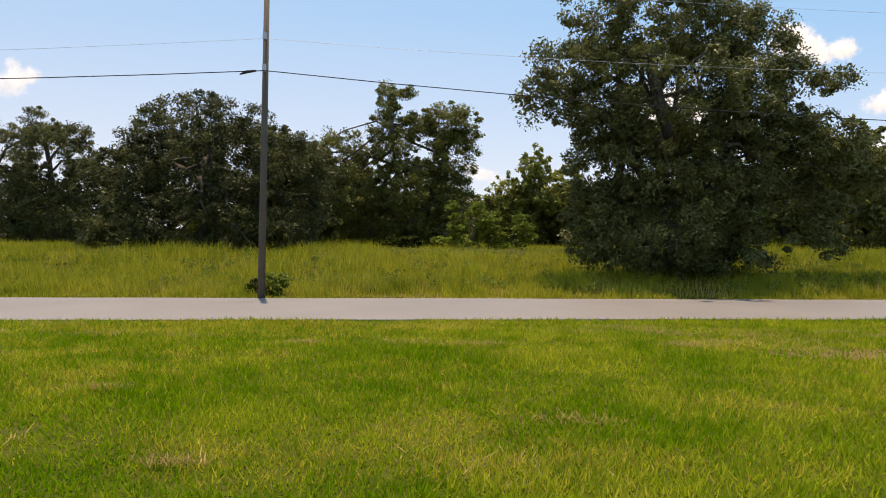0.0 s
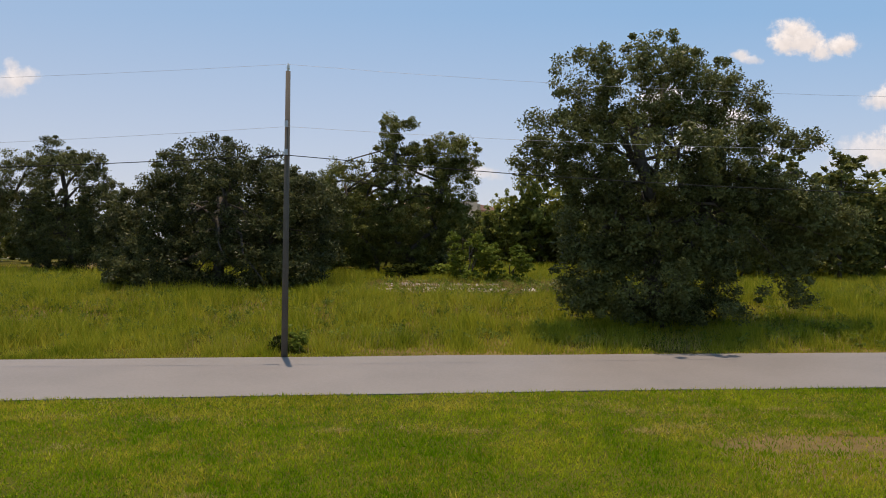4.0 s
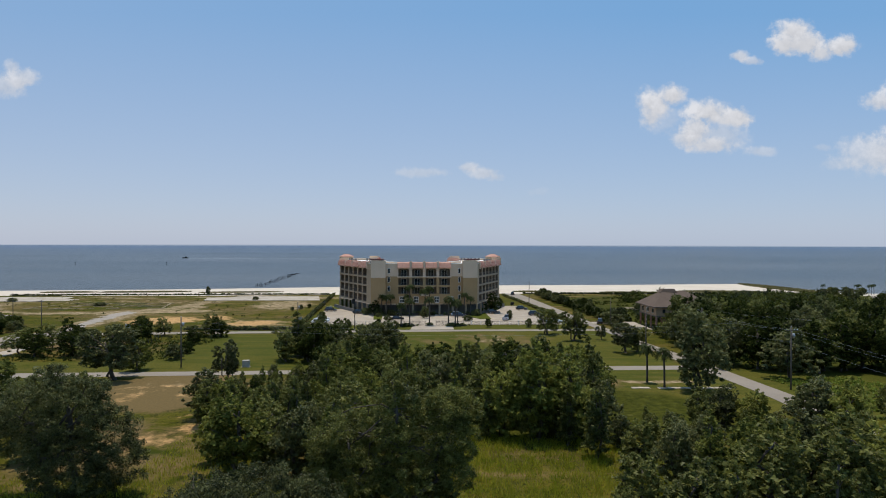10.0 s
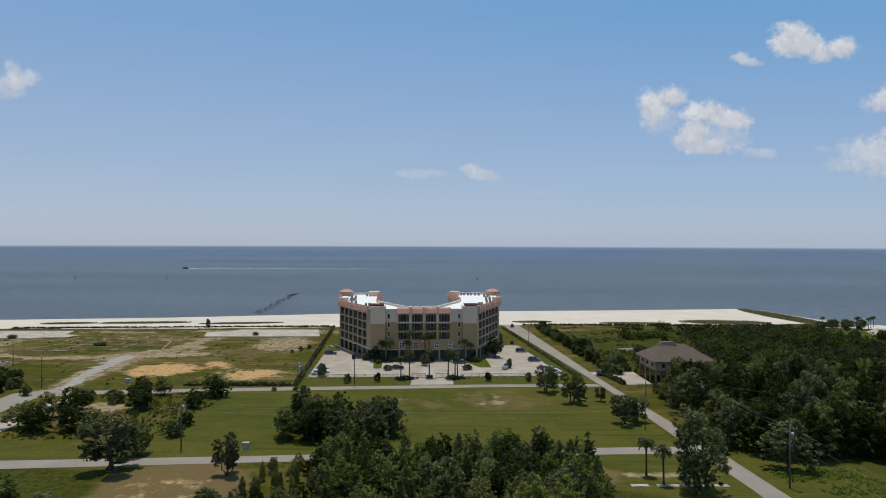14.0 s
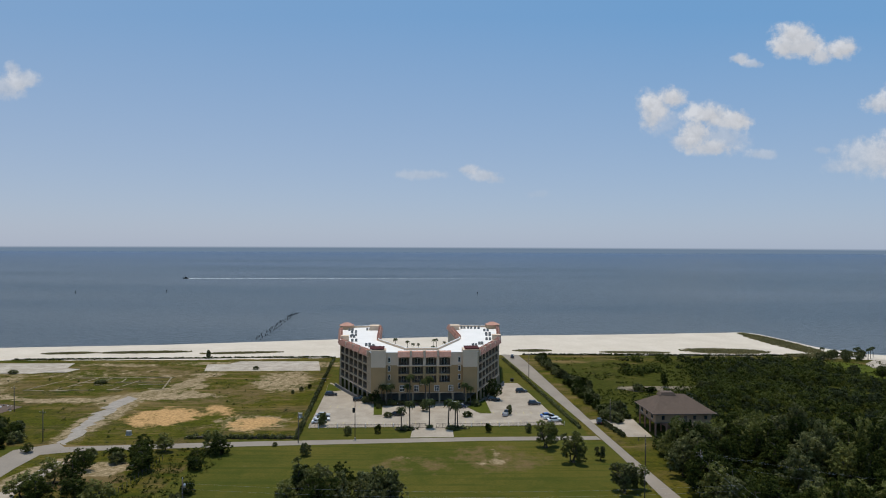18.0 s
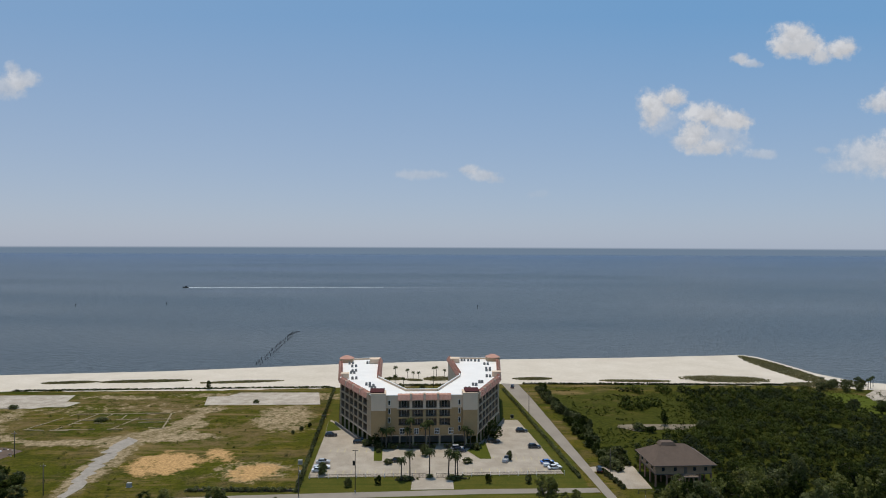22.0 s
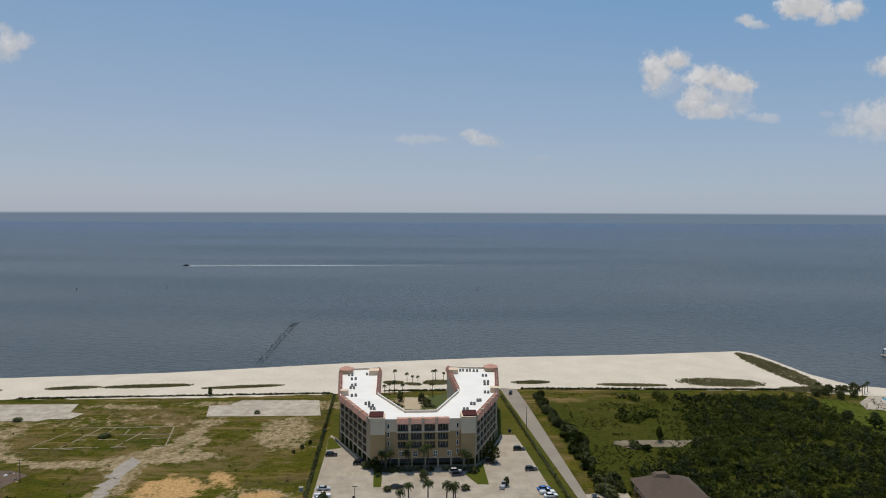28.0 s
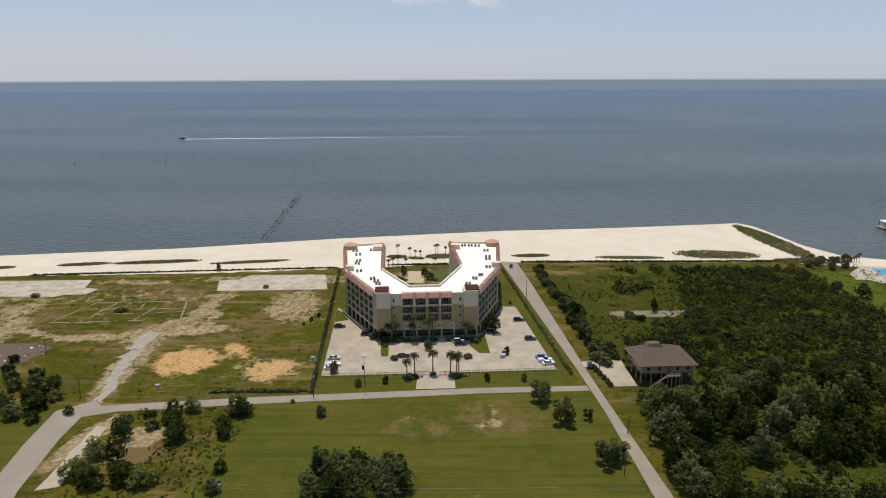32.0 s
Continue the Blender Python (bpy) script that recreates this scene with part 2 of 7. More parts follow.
LIGHTLEAF = foliage("fresh_green_leaves", (0.085, 0.125, 0.018), (0.20, 0.24, 0.04), 0.05, 0.42)
PINELEAF = foliage("wood_leaves", (0.058, 0.075, 0.017), (0.262, 0.268, 0.058), 0.06, 0.42)
PALMLEAF = foliage("palm_fronds", (0.036, 0.052, 0.016), (0.092, 0.105, 0.034), 0.08, 0.25)
SCRUBLEAF = foliage("scrub_leaves", (0.015, 0.024, 0.006), (0.088, 0.103, 0.021), 0.02, 0.30, 0.8)
LAWN = foliage("mown_grass_blades", (0.12, 0.245, 0.004), (0.42, 0.44, 0.03), 0.03, 0.5)
MEADOW = foliage("tall_grass_blades", (0.150, 0.195, 0.013), (0.44, 0.395, 0.052), 0.03, 0.47)
STRAW = foliage("dry_straw", (0.34, 0.25, 0.08), (0.54, 0.41, 0.16), 0.02, 0.4)

# ---- mesh tools ----


class Build:
    """Collects vertices and faces of one mesh."""

    def __init__(self):
        self.v, self.f = [], []

    def poly(self, pts):
        k = len(self.v)
        self.v += [tuple(p) for p in pts]
        self.f.append(tuple(range(k, k + len(pts))))
        return self

    def box(self, c, s, rz=0.0, taper=1.0):
        """Box: centre of its base, sizes, turn; taper: top size over base size."""
        k, (cs, sn) = len(self.v), (math.cos(rz), math.sin(rz))
        for z, q in ((0, 1.0), (s[2], taper)):
            for ax, ay in ((-1, -1), (1, -1), (1, 1), (-1, 1)):
                x, y = ax * s[0] / 2 * q, ay * s[1] / 2 * q
                self.v.append((c[0] + x * cs - y * sn, c[1] + x * sn + y * cs, c[2] + z))
        self.f += [tuple(k + i for i in q) for q in ((3, 2, 1, 0), (4, 5, 6, 7), (0, 1, 5, 4), (1, 2, 6, 5), (2, 3, 7, 6), (3, 0, 4, 7))]
        return self

    def prism(self, pts, z0, z1):
        """Upright prism over an anticlockwise outline."""
        k, n = len(self.v), len(pts)
        self.v += [(x, y, z0) for x, y in pts] + [(x, y, z1) for x, y in pts]
        self.f += [tuple(range(k + n - 1, k - 1, -1)), tuple(range(k + n, k + 2 * n))]
        self.f += [(k + i, k + (i + 1) % n, k + n + (i + 1) % n, k + n + i) for i in range(n)]
        return self

    def tube(self, pts, radii, sides=6, cap=True):
        k, n = len(self.v), len(pts)
        pts = [Vector(p) for p in pts]
        for i, p in enumerate(pts):
            d = (pts[min(i + 1, n - 1)] - pts[max(i - 1, 0)]).normalized()
            a = d.orthogonal().normalized() if abs(d.z) < 0.9 else Vector((1, 0, 0)).cross(d).normalized()
            b = d.cross(a)
            r = radii[i] if isinstance(radii, (list, tuple)) else radii
            for j in range(sides):
                t = 2 * math.pi * j / sides
                self.v.append(tuple(p + r * (math.cos(t) * a + math.sin(t) * b)))
        for i in range(n - 1):
            for j in range(sides):
                q, w = k + i * sides, (j + 1) % sides
                self.f.append((q + j, q + w, q + sides + w, q + sides + j))
        if cap:
            self.f += [tuple(k + j for j in range(sides - 1, -1, -1)), tuple(k + (n - 1) * sides + j for j in range(sides))]
        return self

    def wheel(self, c, r, w, axis="y", sides=14):
        h = Vector((0, w / 2, 0)) if axis == "y" else Vector((w / 2, 0, 0))
        c = Vector(c)
        return self.tube([c - h, c - h * 0.8, c + h * 0.8, c + h], [r * 0.93, r, r, r * 0.93], sides)

    def mesh(self, name, mat, smooth=False):
        me = bpy.data.meshes.new(name)
        me.from_pydata(self.v, [], self.f)
        if mat:
            me.materials.append(mat)
        if smooth:
            me.polygons.foreach_set("use_smooth", [True] * len(me.polygons))
        me.update()
        return me


def part(name, b, mat, parent=None, label="", at=None, smooth=False, kind=""):
    ob = new(name, b if isinstance(b, bpy.types.Mesh) else b.mesh(name, mat, smooth))
    ob.parent = parent
    if at is not None:
        ob.matrix_basis = at
    return tagged(ob, label, kind=kind)


def thing(name, label, category, m=None, group="", kind=""):
    ob = new(name)
    ob.empty_display_size = 0.3
    if m is not None:
        ob.matrix_basis = m
    return tagged(ob, label, category, group, kind)


def quads(name, v, mat):
    """A mesh of many loose faces of n corners, from an array (count, n, 3)."""
    v = np.asarray(v, dtype=np.float32)
    count, n = v.shape[:2]
    me = bpy.data.meshes.new(name)
    me.vertices.add(count * n)
    me.vertices.foreach_set("co", v.reshape(-1))
    me.loops.add(count * n)
    me.loops.foreach_set("vertex_index", np.arange(count * n, dtype=np.int32))
    me.polygons.add(count)
    me.polygons.foreach_set("loop_start", np.arange(count, dtype=np.int32) * n)
    me.materials.append(mat)
    me.update(calc_edges=True)
    return me


def leaf_cloud(rng, centres, sizes, per, leaf, flat=0.55, face=None):
    """Pointed leaves scattered round clump centres."""
    centres, sizes = np.asarray(centres), np.asarray(sizes)
    k = np.repeat(np.arange(len(centres)), per)
    d = rng.normal(size=(len(k), 3))
    d /= np.linalg.norm(d, axis=1)[:, None] + 1e-6
    p = centres[k] + d * (sizes[k] * rng.uniform(0.15, 1.0, len(k)) ** 0.6)[:, None] * np.array([1, 1, 0.75])
    nrm = d * flat + rng.normal(size=d.shape) * 0.6 + (np.array([0, 0, 0.35]) if face is None else face[k])
    nrm /= np.linalg.norm(nrm, axis=1)[:, None]
    a = np.cross(nrm, rng.normal(size=d.shape))
    a /= np.linalg.norm(a, axis=1)[:, None] + 1e-6
    b = np.cross(nrm, a)
    ln = (leaf * rng.uniform(0.6, 1.4, len(k)))[:, None]
    return np.stack([p - a * ln * 0.9 - b * ln * 0.62, p - a * ln * 0.9 + b * ln * 0.62, p + a * ln * 1.3], axis=1)


def blob_points(rng, blobs, gap, wide=1.0):
    """Clump centres over the skins of overlapping ellipsoids, with gaps."""
    out, size = [], []
    for i, (x, y, z, rx, ry, rz) in enumerate(blobs):
        n = int(6.4 * (rx * ry + ry * rz + rx * rz) / 3 / gap ** 2) + 3
        d = rng.normal(size=(n, 3))
        d /= np.linalg.norm(d, axis=1)[:, None]
        reach = rng.uniform(0.55, 1.08, n) + (rng.random(n) < 0.28) * rng.uniform(0.0, 0.17, n)
        q = np.array([x, y, z]) + d * np.array([rx, ry, rz]) * reach[:, None]
        low = q[:, 2] > 0.25
        for j, other in enumerate(blobs):
            if j != i:
                low &= (((q - np.array(other[:3])) / np.array(other[3:])) ** 2).sum(1) > 0.3
        out.append(q[low])
        size.append(gap * wide * rng.uniform(0.3, 1.0, n)[low] * np.where(reach > 1.0, 0.6, 1.0)[low])
    return np.concatenate(out), np.concatenate(size)


def limb(b, rng, a, c, r0, r1, steps=4, sag=0.12):
    a, c = Vector(a), Vector(c)
    ln = (c - a).length
    pts = [a.lerp(c, i / steps) + Vector(rng.normal(size=3)) * ln * 0.05 * (0 < i < steps) + Vector((0, 0, ln * sag * math.sin(math.pi * i / steps))) for i in range(steps + 1)]
    b.tube(pts, [r0 + (r1 - r0) * i / steps for i in range(steps + 1)], 6)


def tree_parts(seed, blobs, trunks, gap, per, leaf, mat, limbs=10, bark=BARK, split=False, wide=1.0):
    """Meshes of a trunk with limbs and of a crown. trunks: (x, y, radius, top x, top y, top z)."""
    rng = np.random.default_rng(seed)
    c, s = blob_points(rng, blobs, gap, wide)
    wood, boughs = Build(), []
    for x, y, r, tx, ty, tz in trunks:
        if split and wood.v:
            boughs.append(wood)
            wood = Build()
        limb(wood, rng, (x, y, -0.15), (tx, ty, tz), r, r * 0.5, 5, 0.0)
        wood.tube([(x, y, -0.1), (x, y, 0.35)], [r * 1.5, r], 8)
    for i in range(limbs):
        t = trunks[i % len(trunks)]
        q = c[rng.integers(len(c))]
        f = rng.uniform(0.35, 1.0)
        a = (t[0] + (t[3] - t[0]) * f, t[1] + (t[4] - t[1]) * f, t[5] * f)
        into = wood
        if split:
            into = Build()
            boughs.append(into)
        limb(into, rng, a, q, t[2] * 0.42, 0.03, 4)
    return wood.mesh("trunk", bark, True), quads("crown", leaf_cloud(rng, c, s, per, leaf, 0.4), mat), [k.mesh("limb", bark, True) for k in boughs]


def plant(name, meshes, m, label, category="tree", group=""):
    ob = thing(name, label, category, m, group)
    part("trunk", meshes[0], None, ob)
    part("crown", meshes[1], None, ob)
    for bough in meshes[2]:
        part("limb", bough, None, ob)
    return ob

# ---- ground, roads, beach, sea ----
SHORE = [(-9000, 262), (-1500, 300), (-677.3, 324.2), (-266.5, 366.5), (-171.1, 382.5), (-69.1, 407.8), (38.3, 427.4), (125.5, 435.8), (196.2, 446.1), (212.5, 448.9), (219.3, 440.5), (222.4, 421.8), (225.8, 386.2), (236.8, 360.1), (254.4, 352.7), (406.7, 319.5), (1200, 270), (9000, 262)]
BACK = [(-9000, 240), (-1500, 280), (-700, 310), (-268, 325.1), (-118.9, 331.6), (-58.9, 338.9), (31.8, 349.1), (85.8, 349.5), (193.8, 348.1), (208.4, 343.5), (241.5, 336.2), (420, 310), (1200, 255), (9000, 240)]


def along(line, x):
    xs, ys = zip(*line)
    return float(np.interp(x, xs, ys))


def ellipse_mask(X, Y, spots, soft=0.35):
    m = np.zeros_like(X)
    for x, y, rx, ry, turn, amount in spots:
        t = radians(turn)
        u, v = (X - x) * math.cos(t) + (Y - y) * math.sin(t), -(X - x) * math.sin(t) + (Y - y) * math.cos(t)
        r = np.sqrt((u / rx) ** 2 + (v / ry) ** 2)
        m = np.maximum(m, amount * np.clip((1 + soft - r) / (2 * soft), 0, 1))
    return m


def ground_material():
    m = bpy.data.materials.new("grassy_ground")
    m.use_nodes = True
    nt = m.node_tree
    p = nt.nodes["Principled BSDF"]
    p.inputs["Roughness"].default_value, p.inputs["Specular IOR Level"].default_value = 0.95, 0.03
    tc = nt.nodes.new("ShaderNodeTexCoord")

    def noise_of(scale, detail=5, rough=0.55):
        n = nt.nodes.new("ShaderNodeTexNoise")
        n.inputs["Scale"].default_value, n.inputs["Detail"].default_value, n.inputs["Roughness"].default_value = scale, detail, rough
        nt.links.new(tc.outputs["Object"], n.inputs["Vector"])
        return n.outputs[0]

    def ramp(v, lo, hi):
        r = nt.nodes.new("ShaderNodeMapRange")
        nt.links.new(v, r.inputs[0])
        r.inputs[1].default_value, r.inputs[2].default_value = lo, hi
        return r.outputs[0]

    def mixed(fac, a, b):
        n = nt.nodes.new("ShaderNodeMix")
        n.data_type = "RGBA"
        nt.links.new(fac, n.inputs["Factor"])
        for s, v in ((n.inputs["A"], a), (n.inputs["B"], b)):
            if isinstance(v, tuple):
                s.default_value = (*v, 1)
            else:
                nt.links.new(v, s)
        return n.outputs["Result"]

    def masked(name, edge=0.55):
        a = nt.nodes.new("ShaderNodeAttribute")
        a.attribute_name = name
        k = nt.nodes.new("ShaderNodeMath")
        k.operation = "MULTIPLY_ADD"
        nt.links.new(mid, k.inputs[0])
        k.inputs[1].default_value = edge
        nt.links.new(a.outputs["Fac"], k.inputs[2])
        return ramp(k.outputs[0], 0.5 + edge * 0.5 - 0.14, 0.5 + edge * 0.5 + 0.14)

    big, mid, fine = noise_of(0.03, 5, 0.6), noise_of(0.2, 8, 0.72), noise_of(2.4, 6, 0.7)
    green = mixed(ramp(mid, 0.38, 0.62), (0.050, 0.052, 0.005), (0.134, 0.103, 0.017))
    green = mixed(ramp(big, 0.42, 0.66), green, (0.068, 0.072, 0.006))
    brown = mixed(ramp(fine, 0.3, 0.7), (0.150, 0.103, 0.046), (0.085, 0.060, 0.026))
    green = mixed(ramp(noise_of(0.075, 7, 0.7), 0.49, 0.68), green, brown)
    green = mixed(ramp(fine, 0.5, 0.66), green, (0.028, 0.034, 0.005))
    green = mixed(ramp(noise_of(0.62, 6, 0.75), 0.53, 0.66), green, (0.020, 0.026, 0.006))
    drift = nt.nodes.new("ShaderNodeMapping")
    drift.inputs["Scale"].default_value, drift.inputs["Rotation"].default_value = (0.022, 0.13, 1.0), (0, 0, 0.25)
    nt.links.new(tc.outputs["Object"], drift.inputs[0])
    streak = nt.nodes.new("ShaderNodeTexNoise")
    streak.inputs["Scale"].default_value, streak.inputs["Detail"].default_value, streak.inputs["Roughness"].default_value = 1.0, 8, 0.7
    nt.links.new(drift.outputs[0], streak.inputs["Vector"])
    green = mixed(ramp(streak.outputs[0], 0.53, 0.66), green, (0.185, 0.126, 0.052))
    green = mixed(ramp(streak.outputs[0], 0.46, 0.36), green, (0.036, 0.046, 0.005))
    mown = mixed(ramp(mid, 0.36, 0.64), (0.061, 0.069, 0.011), (0.099, 0.090, 0.017))
    mown = mixed(ramp(big, 0.44, 0.64), mown, (0.112, 0.096, 0.019))
    mown = mixed(ramp(fine, 0.45, 0.72), mown, (0.044, 0.053, 0.009))
    swath = nt.nodes.new("ShaderNodeMapping")
    swath.inputs["Scale"].default_value = (0.03, 0.5, 1.0)
    nt.links.new(tc.outputs["Object"], swath.inputs[0])
    rows = nt.nodes.new("ShaderNodeTexNoise")
    rows.inputs["Scale"].default_value, rows.inputs["Detail"].default_value = 1.0, 4
    nt.links.new(swath.outputs[0], rows.inputs["Vector"])
    mown = mixed(ramp(rows.outputs[0], 0.5, 0.75), mown, (0.046, 0.059, 0.010))
    c = mixed(masked("mown", 0.25), green, mown)
    c = mixed(masked("dry", 1.5), c, mixed(ramp(fine, 0.36, 0.64), (0.158, 0.110, 0.047), (0.120, 0.086, 0.036)))
    c = mixed(masked("wild", 1.1), c, mixed(ramp(noise_of(0.8, 5, 0.7), 0.4, 0.62), (0.030, 0.036, 0.005), (0.066, 0.067, 0.010)))
    pale = mixed(ramp(noise_of(0.55, 8, 0.75), 0.36, 0.6), (0.40, 0.305, 0.19), (0.150, 0.112, 0.052))
    c = mixed(masked("sand", 2.3), c, pale)
    gold = mixed(ramp(noise_of(0.9, 7, 0.75), 0.36, 0.62), (0.58, 0.355, 0.155), (0.30, 0.18, 0.075))
    c = mixed(masked("gold", 1.8), c, gold)
    nt.links.new(c, p.inputs["Base Color"])
    b = nt.nodes.new("ShaderNodeBump")
    b.inputs["Strength"].default_value, b.inputs["Distance"].default_value = 0.5, 0.12
    nt.links.new(fine, b.inputs["Height"])
    nt.links.new(b.outputs[0], p.inputs["Normal"])
    return m


GROUND = ground_material()


def land(y):
    """Height of the land: the lawn and the lane lie a metre under the fields."""
    u = np.clip((np.asarray(y, dtype=float) - 23.6) / 12.4, 0, 1)
    return -1.0 + u * u * (3 - 2 * u)


gx = np.concatenate([[-9000, -3000, -900, -500], np.arange(-300, 301, 2.5), [500, 900, 3000, 9000]])
gy = np.concatenate([[-9000, -3000, -900, -200], np.arange(-40, 381, 2.5)])
GX, GY = np.meshgrid(gx, gy)
front = np.interp(GX, *zip(*BACK)) + 2.0
GYc = np.minimum(GY, front)
nx, ny = len(gx), len(gy)
ii, jj = np.meshgrid(np.arange(nx - 1), np.arange(ny - 1))
base = (jj * nx + ii).ravel()
gme = bpy.data.meshes.new("ground")
gme.from_pydata(np.stack([GX.ravel(), GYc.ravel(), np.where(GY.ravel() > front.ravel() - 1, -0.05, land(GY.ravel()))], 1).tolist(), [], np.stack([base, base + 1, base + 1 + nx, base + nx], 1).tolist())
gme.materials.append(GROUND)
lawn_zone = (GYc < 19.5) * 1.0 + (GYc > 125) * (GYc < 193.5) * (GX > -70) * (GX < 52) + (GYc > 94) * (GYc <= 134) * (GX > 22) * (GX < 56) + (GYc > 92) * (GYc < 150) * (GX > 57) * (GX < 125) + (GYc > 193.5) * (GYc < 336) * (GX > -46 - (GYc - 200) * 0.07) * (GX < 46 - (GYc - 212) * 0.05)
lawn_zone += ((GX < -121) * (GYc < 187) * (GYc > 120)) * 0.9 + (GYc > 118) * (GYc < 140) * (GX < -60) * 0.6
masks = {
    "mown": np.clip(lawn_zone, 0, 1),
    "dry": ellipse_mask(GX, GYc, [(-48, 109.5, 13, 14.5, 0, 1.2), (-45, 80, 6, 12, 10, 1.0), (-38, 74, 15, 16, 0, 0.5), (8.3, 12.9, 3.0, 0.7, 0, 1.3), (-145.8, 254.7, 90, 30, 0, 0.34), (-68, 243, 40, 60, 0, 0.16), (16, 178, 16, 14, 0, 0.52), (-8, 172, 14, 10, 0, 0.42), (40, 116, 12, 10, 0, 0.34), (-92.3, 209, 60, 12, 0, 0.3), (-132, 296, 30, 9, 0, 0.56), (-118, 281, 22, 12, 0, 0.5), (-80, 262, 20, 14, 0, 0.5), (-150, 308, 40, 7, 0, 0.52), (-188, 264, 22, 14, 0, 0.45), (-84, 242, 26, 8, 5, 0.45), (92, 280, 22, 16, 0, 0.5), (88, 322, 28, 12, 0, 0.28),
                                  (-14, 34, 16, 7, 0, 0.6), (-20, 27, 12, 4, 0, 0.55), (-92, 160, 14, 9, 0, 0.7), (82, 291.6, 30, 25, 0, 0.3), (30, 118, 3, 6, 0, 0.9), (-5, 16.3, 14, 0.9, 4, 0.8)]),
    # darker green under trees and between bushes, and on some rough ground
    "wild": ellipse_mask(GX, GYc, [(-88, 108, 28, 14, 0, 0.95), (3, 97, 40, 18, 0, 1.0), (-23, 142, 15, 9, 0, 0.9), (62, 268, 10, 62, 4, 0.8), (170, 200, 108, 130, 0, 1.0), (150, 300, 70, 40, 0, 0.8), (84, 285, 34, 52, 0, 0.6), (-15, 42, 8, 5, 0, 0.8), (9.5, 27, 5.5, 4, 0, 0.8), (-3, 56, 7, 5, 0, 0.9), (-37, 62, 7, 5, 0, 0.8), (36, 66, 18, 14, 0, 0.8)], 0.2),
    "sand": ellipse_mask(GX, GYc, [(-172, 247.5, 9, 2.6, -24, 0.9), (-160, 242.5, 9, 2.6, -18, 0.9), (-146, 241, 10, 3, 4, 0.85), (-131, 245, 11, 4, 20, 0.85), (-118, 258, 11, 3.6, 46, 0.85), (-111, 275, 12, 4.5, 80, 0.8), (-109, 292, 8, 7, 0, 0.7), (-6, 322, 24, 11, 0, 1.1), (-92.1, 312.1, 30, 15, 0, 0.36), (-70, 279, 14, 24, 10, 0.68), (-64.2, 211.9, 13, 11, 0, 0.62), (-170, 246.5, 14, 2.4, -24, 0.9), (-142, 242, 18, 5, 4, 0.72), (-193, 252, 9, 3, 8, 0.9), (-107, 266, 9, 9, 20, 0.6), (-160, 315, 22, 5, 0, 0.6), (-196, 275, 13, 8, 0, 0.6), (-108, 255, 12, 4, 5, 0.62), (-189.5, 250.8, 14, 22, 20, 0.62), (-124.4, 240.1, 8, 8, 0, 0.7), (-90, 168, 8, 6, 0, 0.85), (15.1, 180.5, 1.8, 9, 0, 0.6), (13, 174, 6, 3, 10, 0.38), (-10, 178, 2.5, 2, 0, 0.4), (-82.3, 319.5, 60, 8, 0, 0.55), (-204.1, 281.9, 20, 30, 0, 0.45), (-145.8, 291.6, 50, 12, 0, 0.36), (-48, 112, 11, 8, 0, 0.3), (-107, 165, 4, 16, -12, 0.9), (-119, 222, 6.5, 34, 5, 0.70), (-112, 249, 24, 6, 6, 0.80), (43, 118, 11, 0.8, 2, 0.85)]),
    "gold": ellipse_mask(GX, GYc, [(-97.0, 219.0, 13, 13.5, 14, 0.72), (-80.5, 228.5, 11, 4.5, -53, 0.68), (-64.2, 211.5, 10.5, 9.5, 0, 0.64), (-50, 108, 10, 8, 0, 0.33), (-36, 84, 5, 13, -8, 0.4)]),
}
for key, arr in masks.items():
    at_ = gme.attributes.new(key, "FLOAT", "POINT")
    at_.data.foreach_set("value", arr.astype(np.float32).ravel())
ground = new("ground", gme)
tagged(ground, "flat coastal land with mown lawns, rough grass and bare sandy patches", "ground", kind="structure")


def ribbon(name, label, pts, mat, z=0.03, category="road", thick=0.12, crumble=0.0, seed=0):
    """A strip of pavement between pairs of left and right edge points."""
    rng = np.random.default_rng(seed)
    b = Build()
    L, R = [], []
    for (a, c), (a2, c2) in zip(pts, pts[1:]):
        n = max(1, int((Vector(a2) - Vector(a)).length / (1.2 if crumble else 2.0)))
        for i in range(n):
            u = i / n
            L.append([a[k] + (a2[k] - a[k]) * u for k in (0, 1)])
            R.append([c[k] + (c2[k] - c[k]) * u for k in (0, 1)])
    L.append(list(pts[-1][0])), R.append(list(pts[-1][1]))
    if crumble:
        for q in L + R:
            v = noise.noise(Vector((q[0] * 0.22, q[1] * 0.22, seed + 0.5))) + 0.4 * noise.noise(Vector((q[0] * 0.9, q[1] * 0.9, seed + 3.5)))
            q[0] += v * crumble * 3
            q[1] += v * crumble * 3
    n = len(L)
    b.v = [(x, y, z) for x, y in L] + [(x, y, z) for x, y in R] + [(x, y, z - thick) for x, y in L] + [(x, y, z - thick) for x, y in R]
    for i in range(n - 1):
        b.f += [(i, n + i, n + i + 1, i + 1), (i, i + 1, 2 * n + i + 1, 2 * n + i), (n + i, 3 * n + i, 3 * n + i + 1, n + i + 1)]
    return tagged(new(name, b.mesh(name, mat)), label, category, kind="structure")


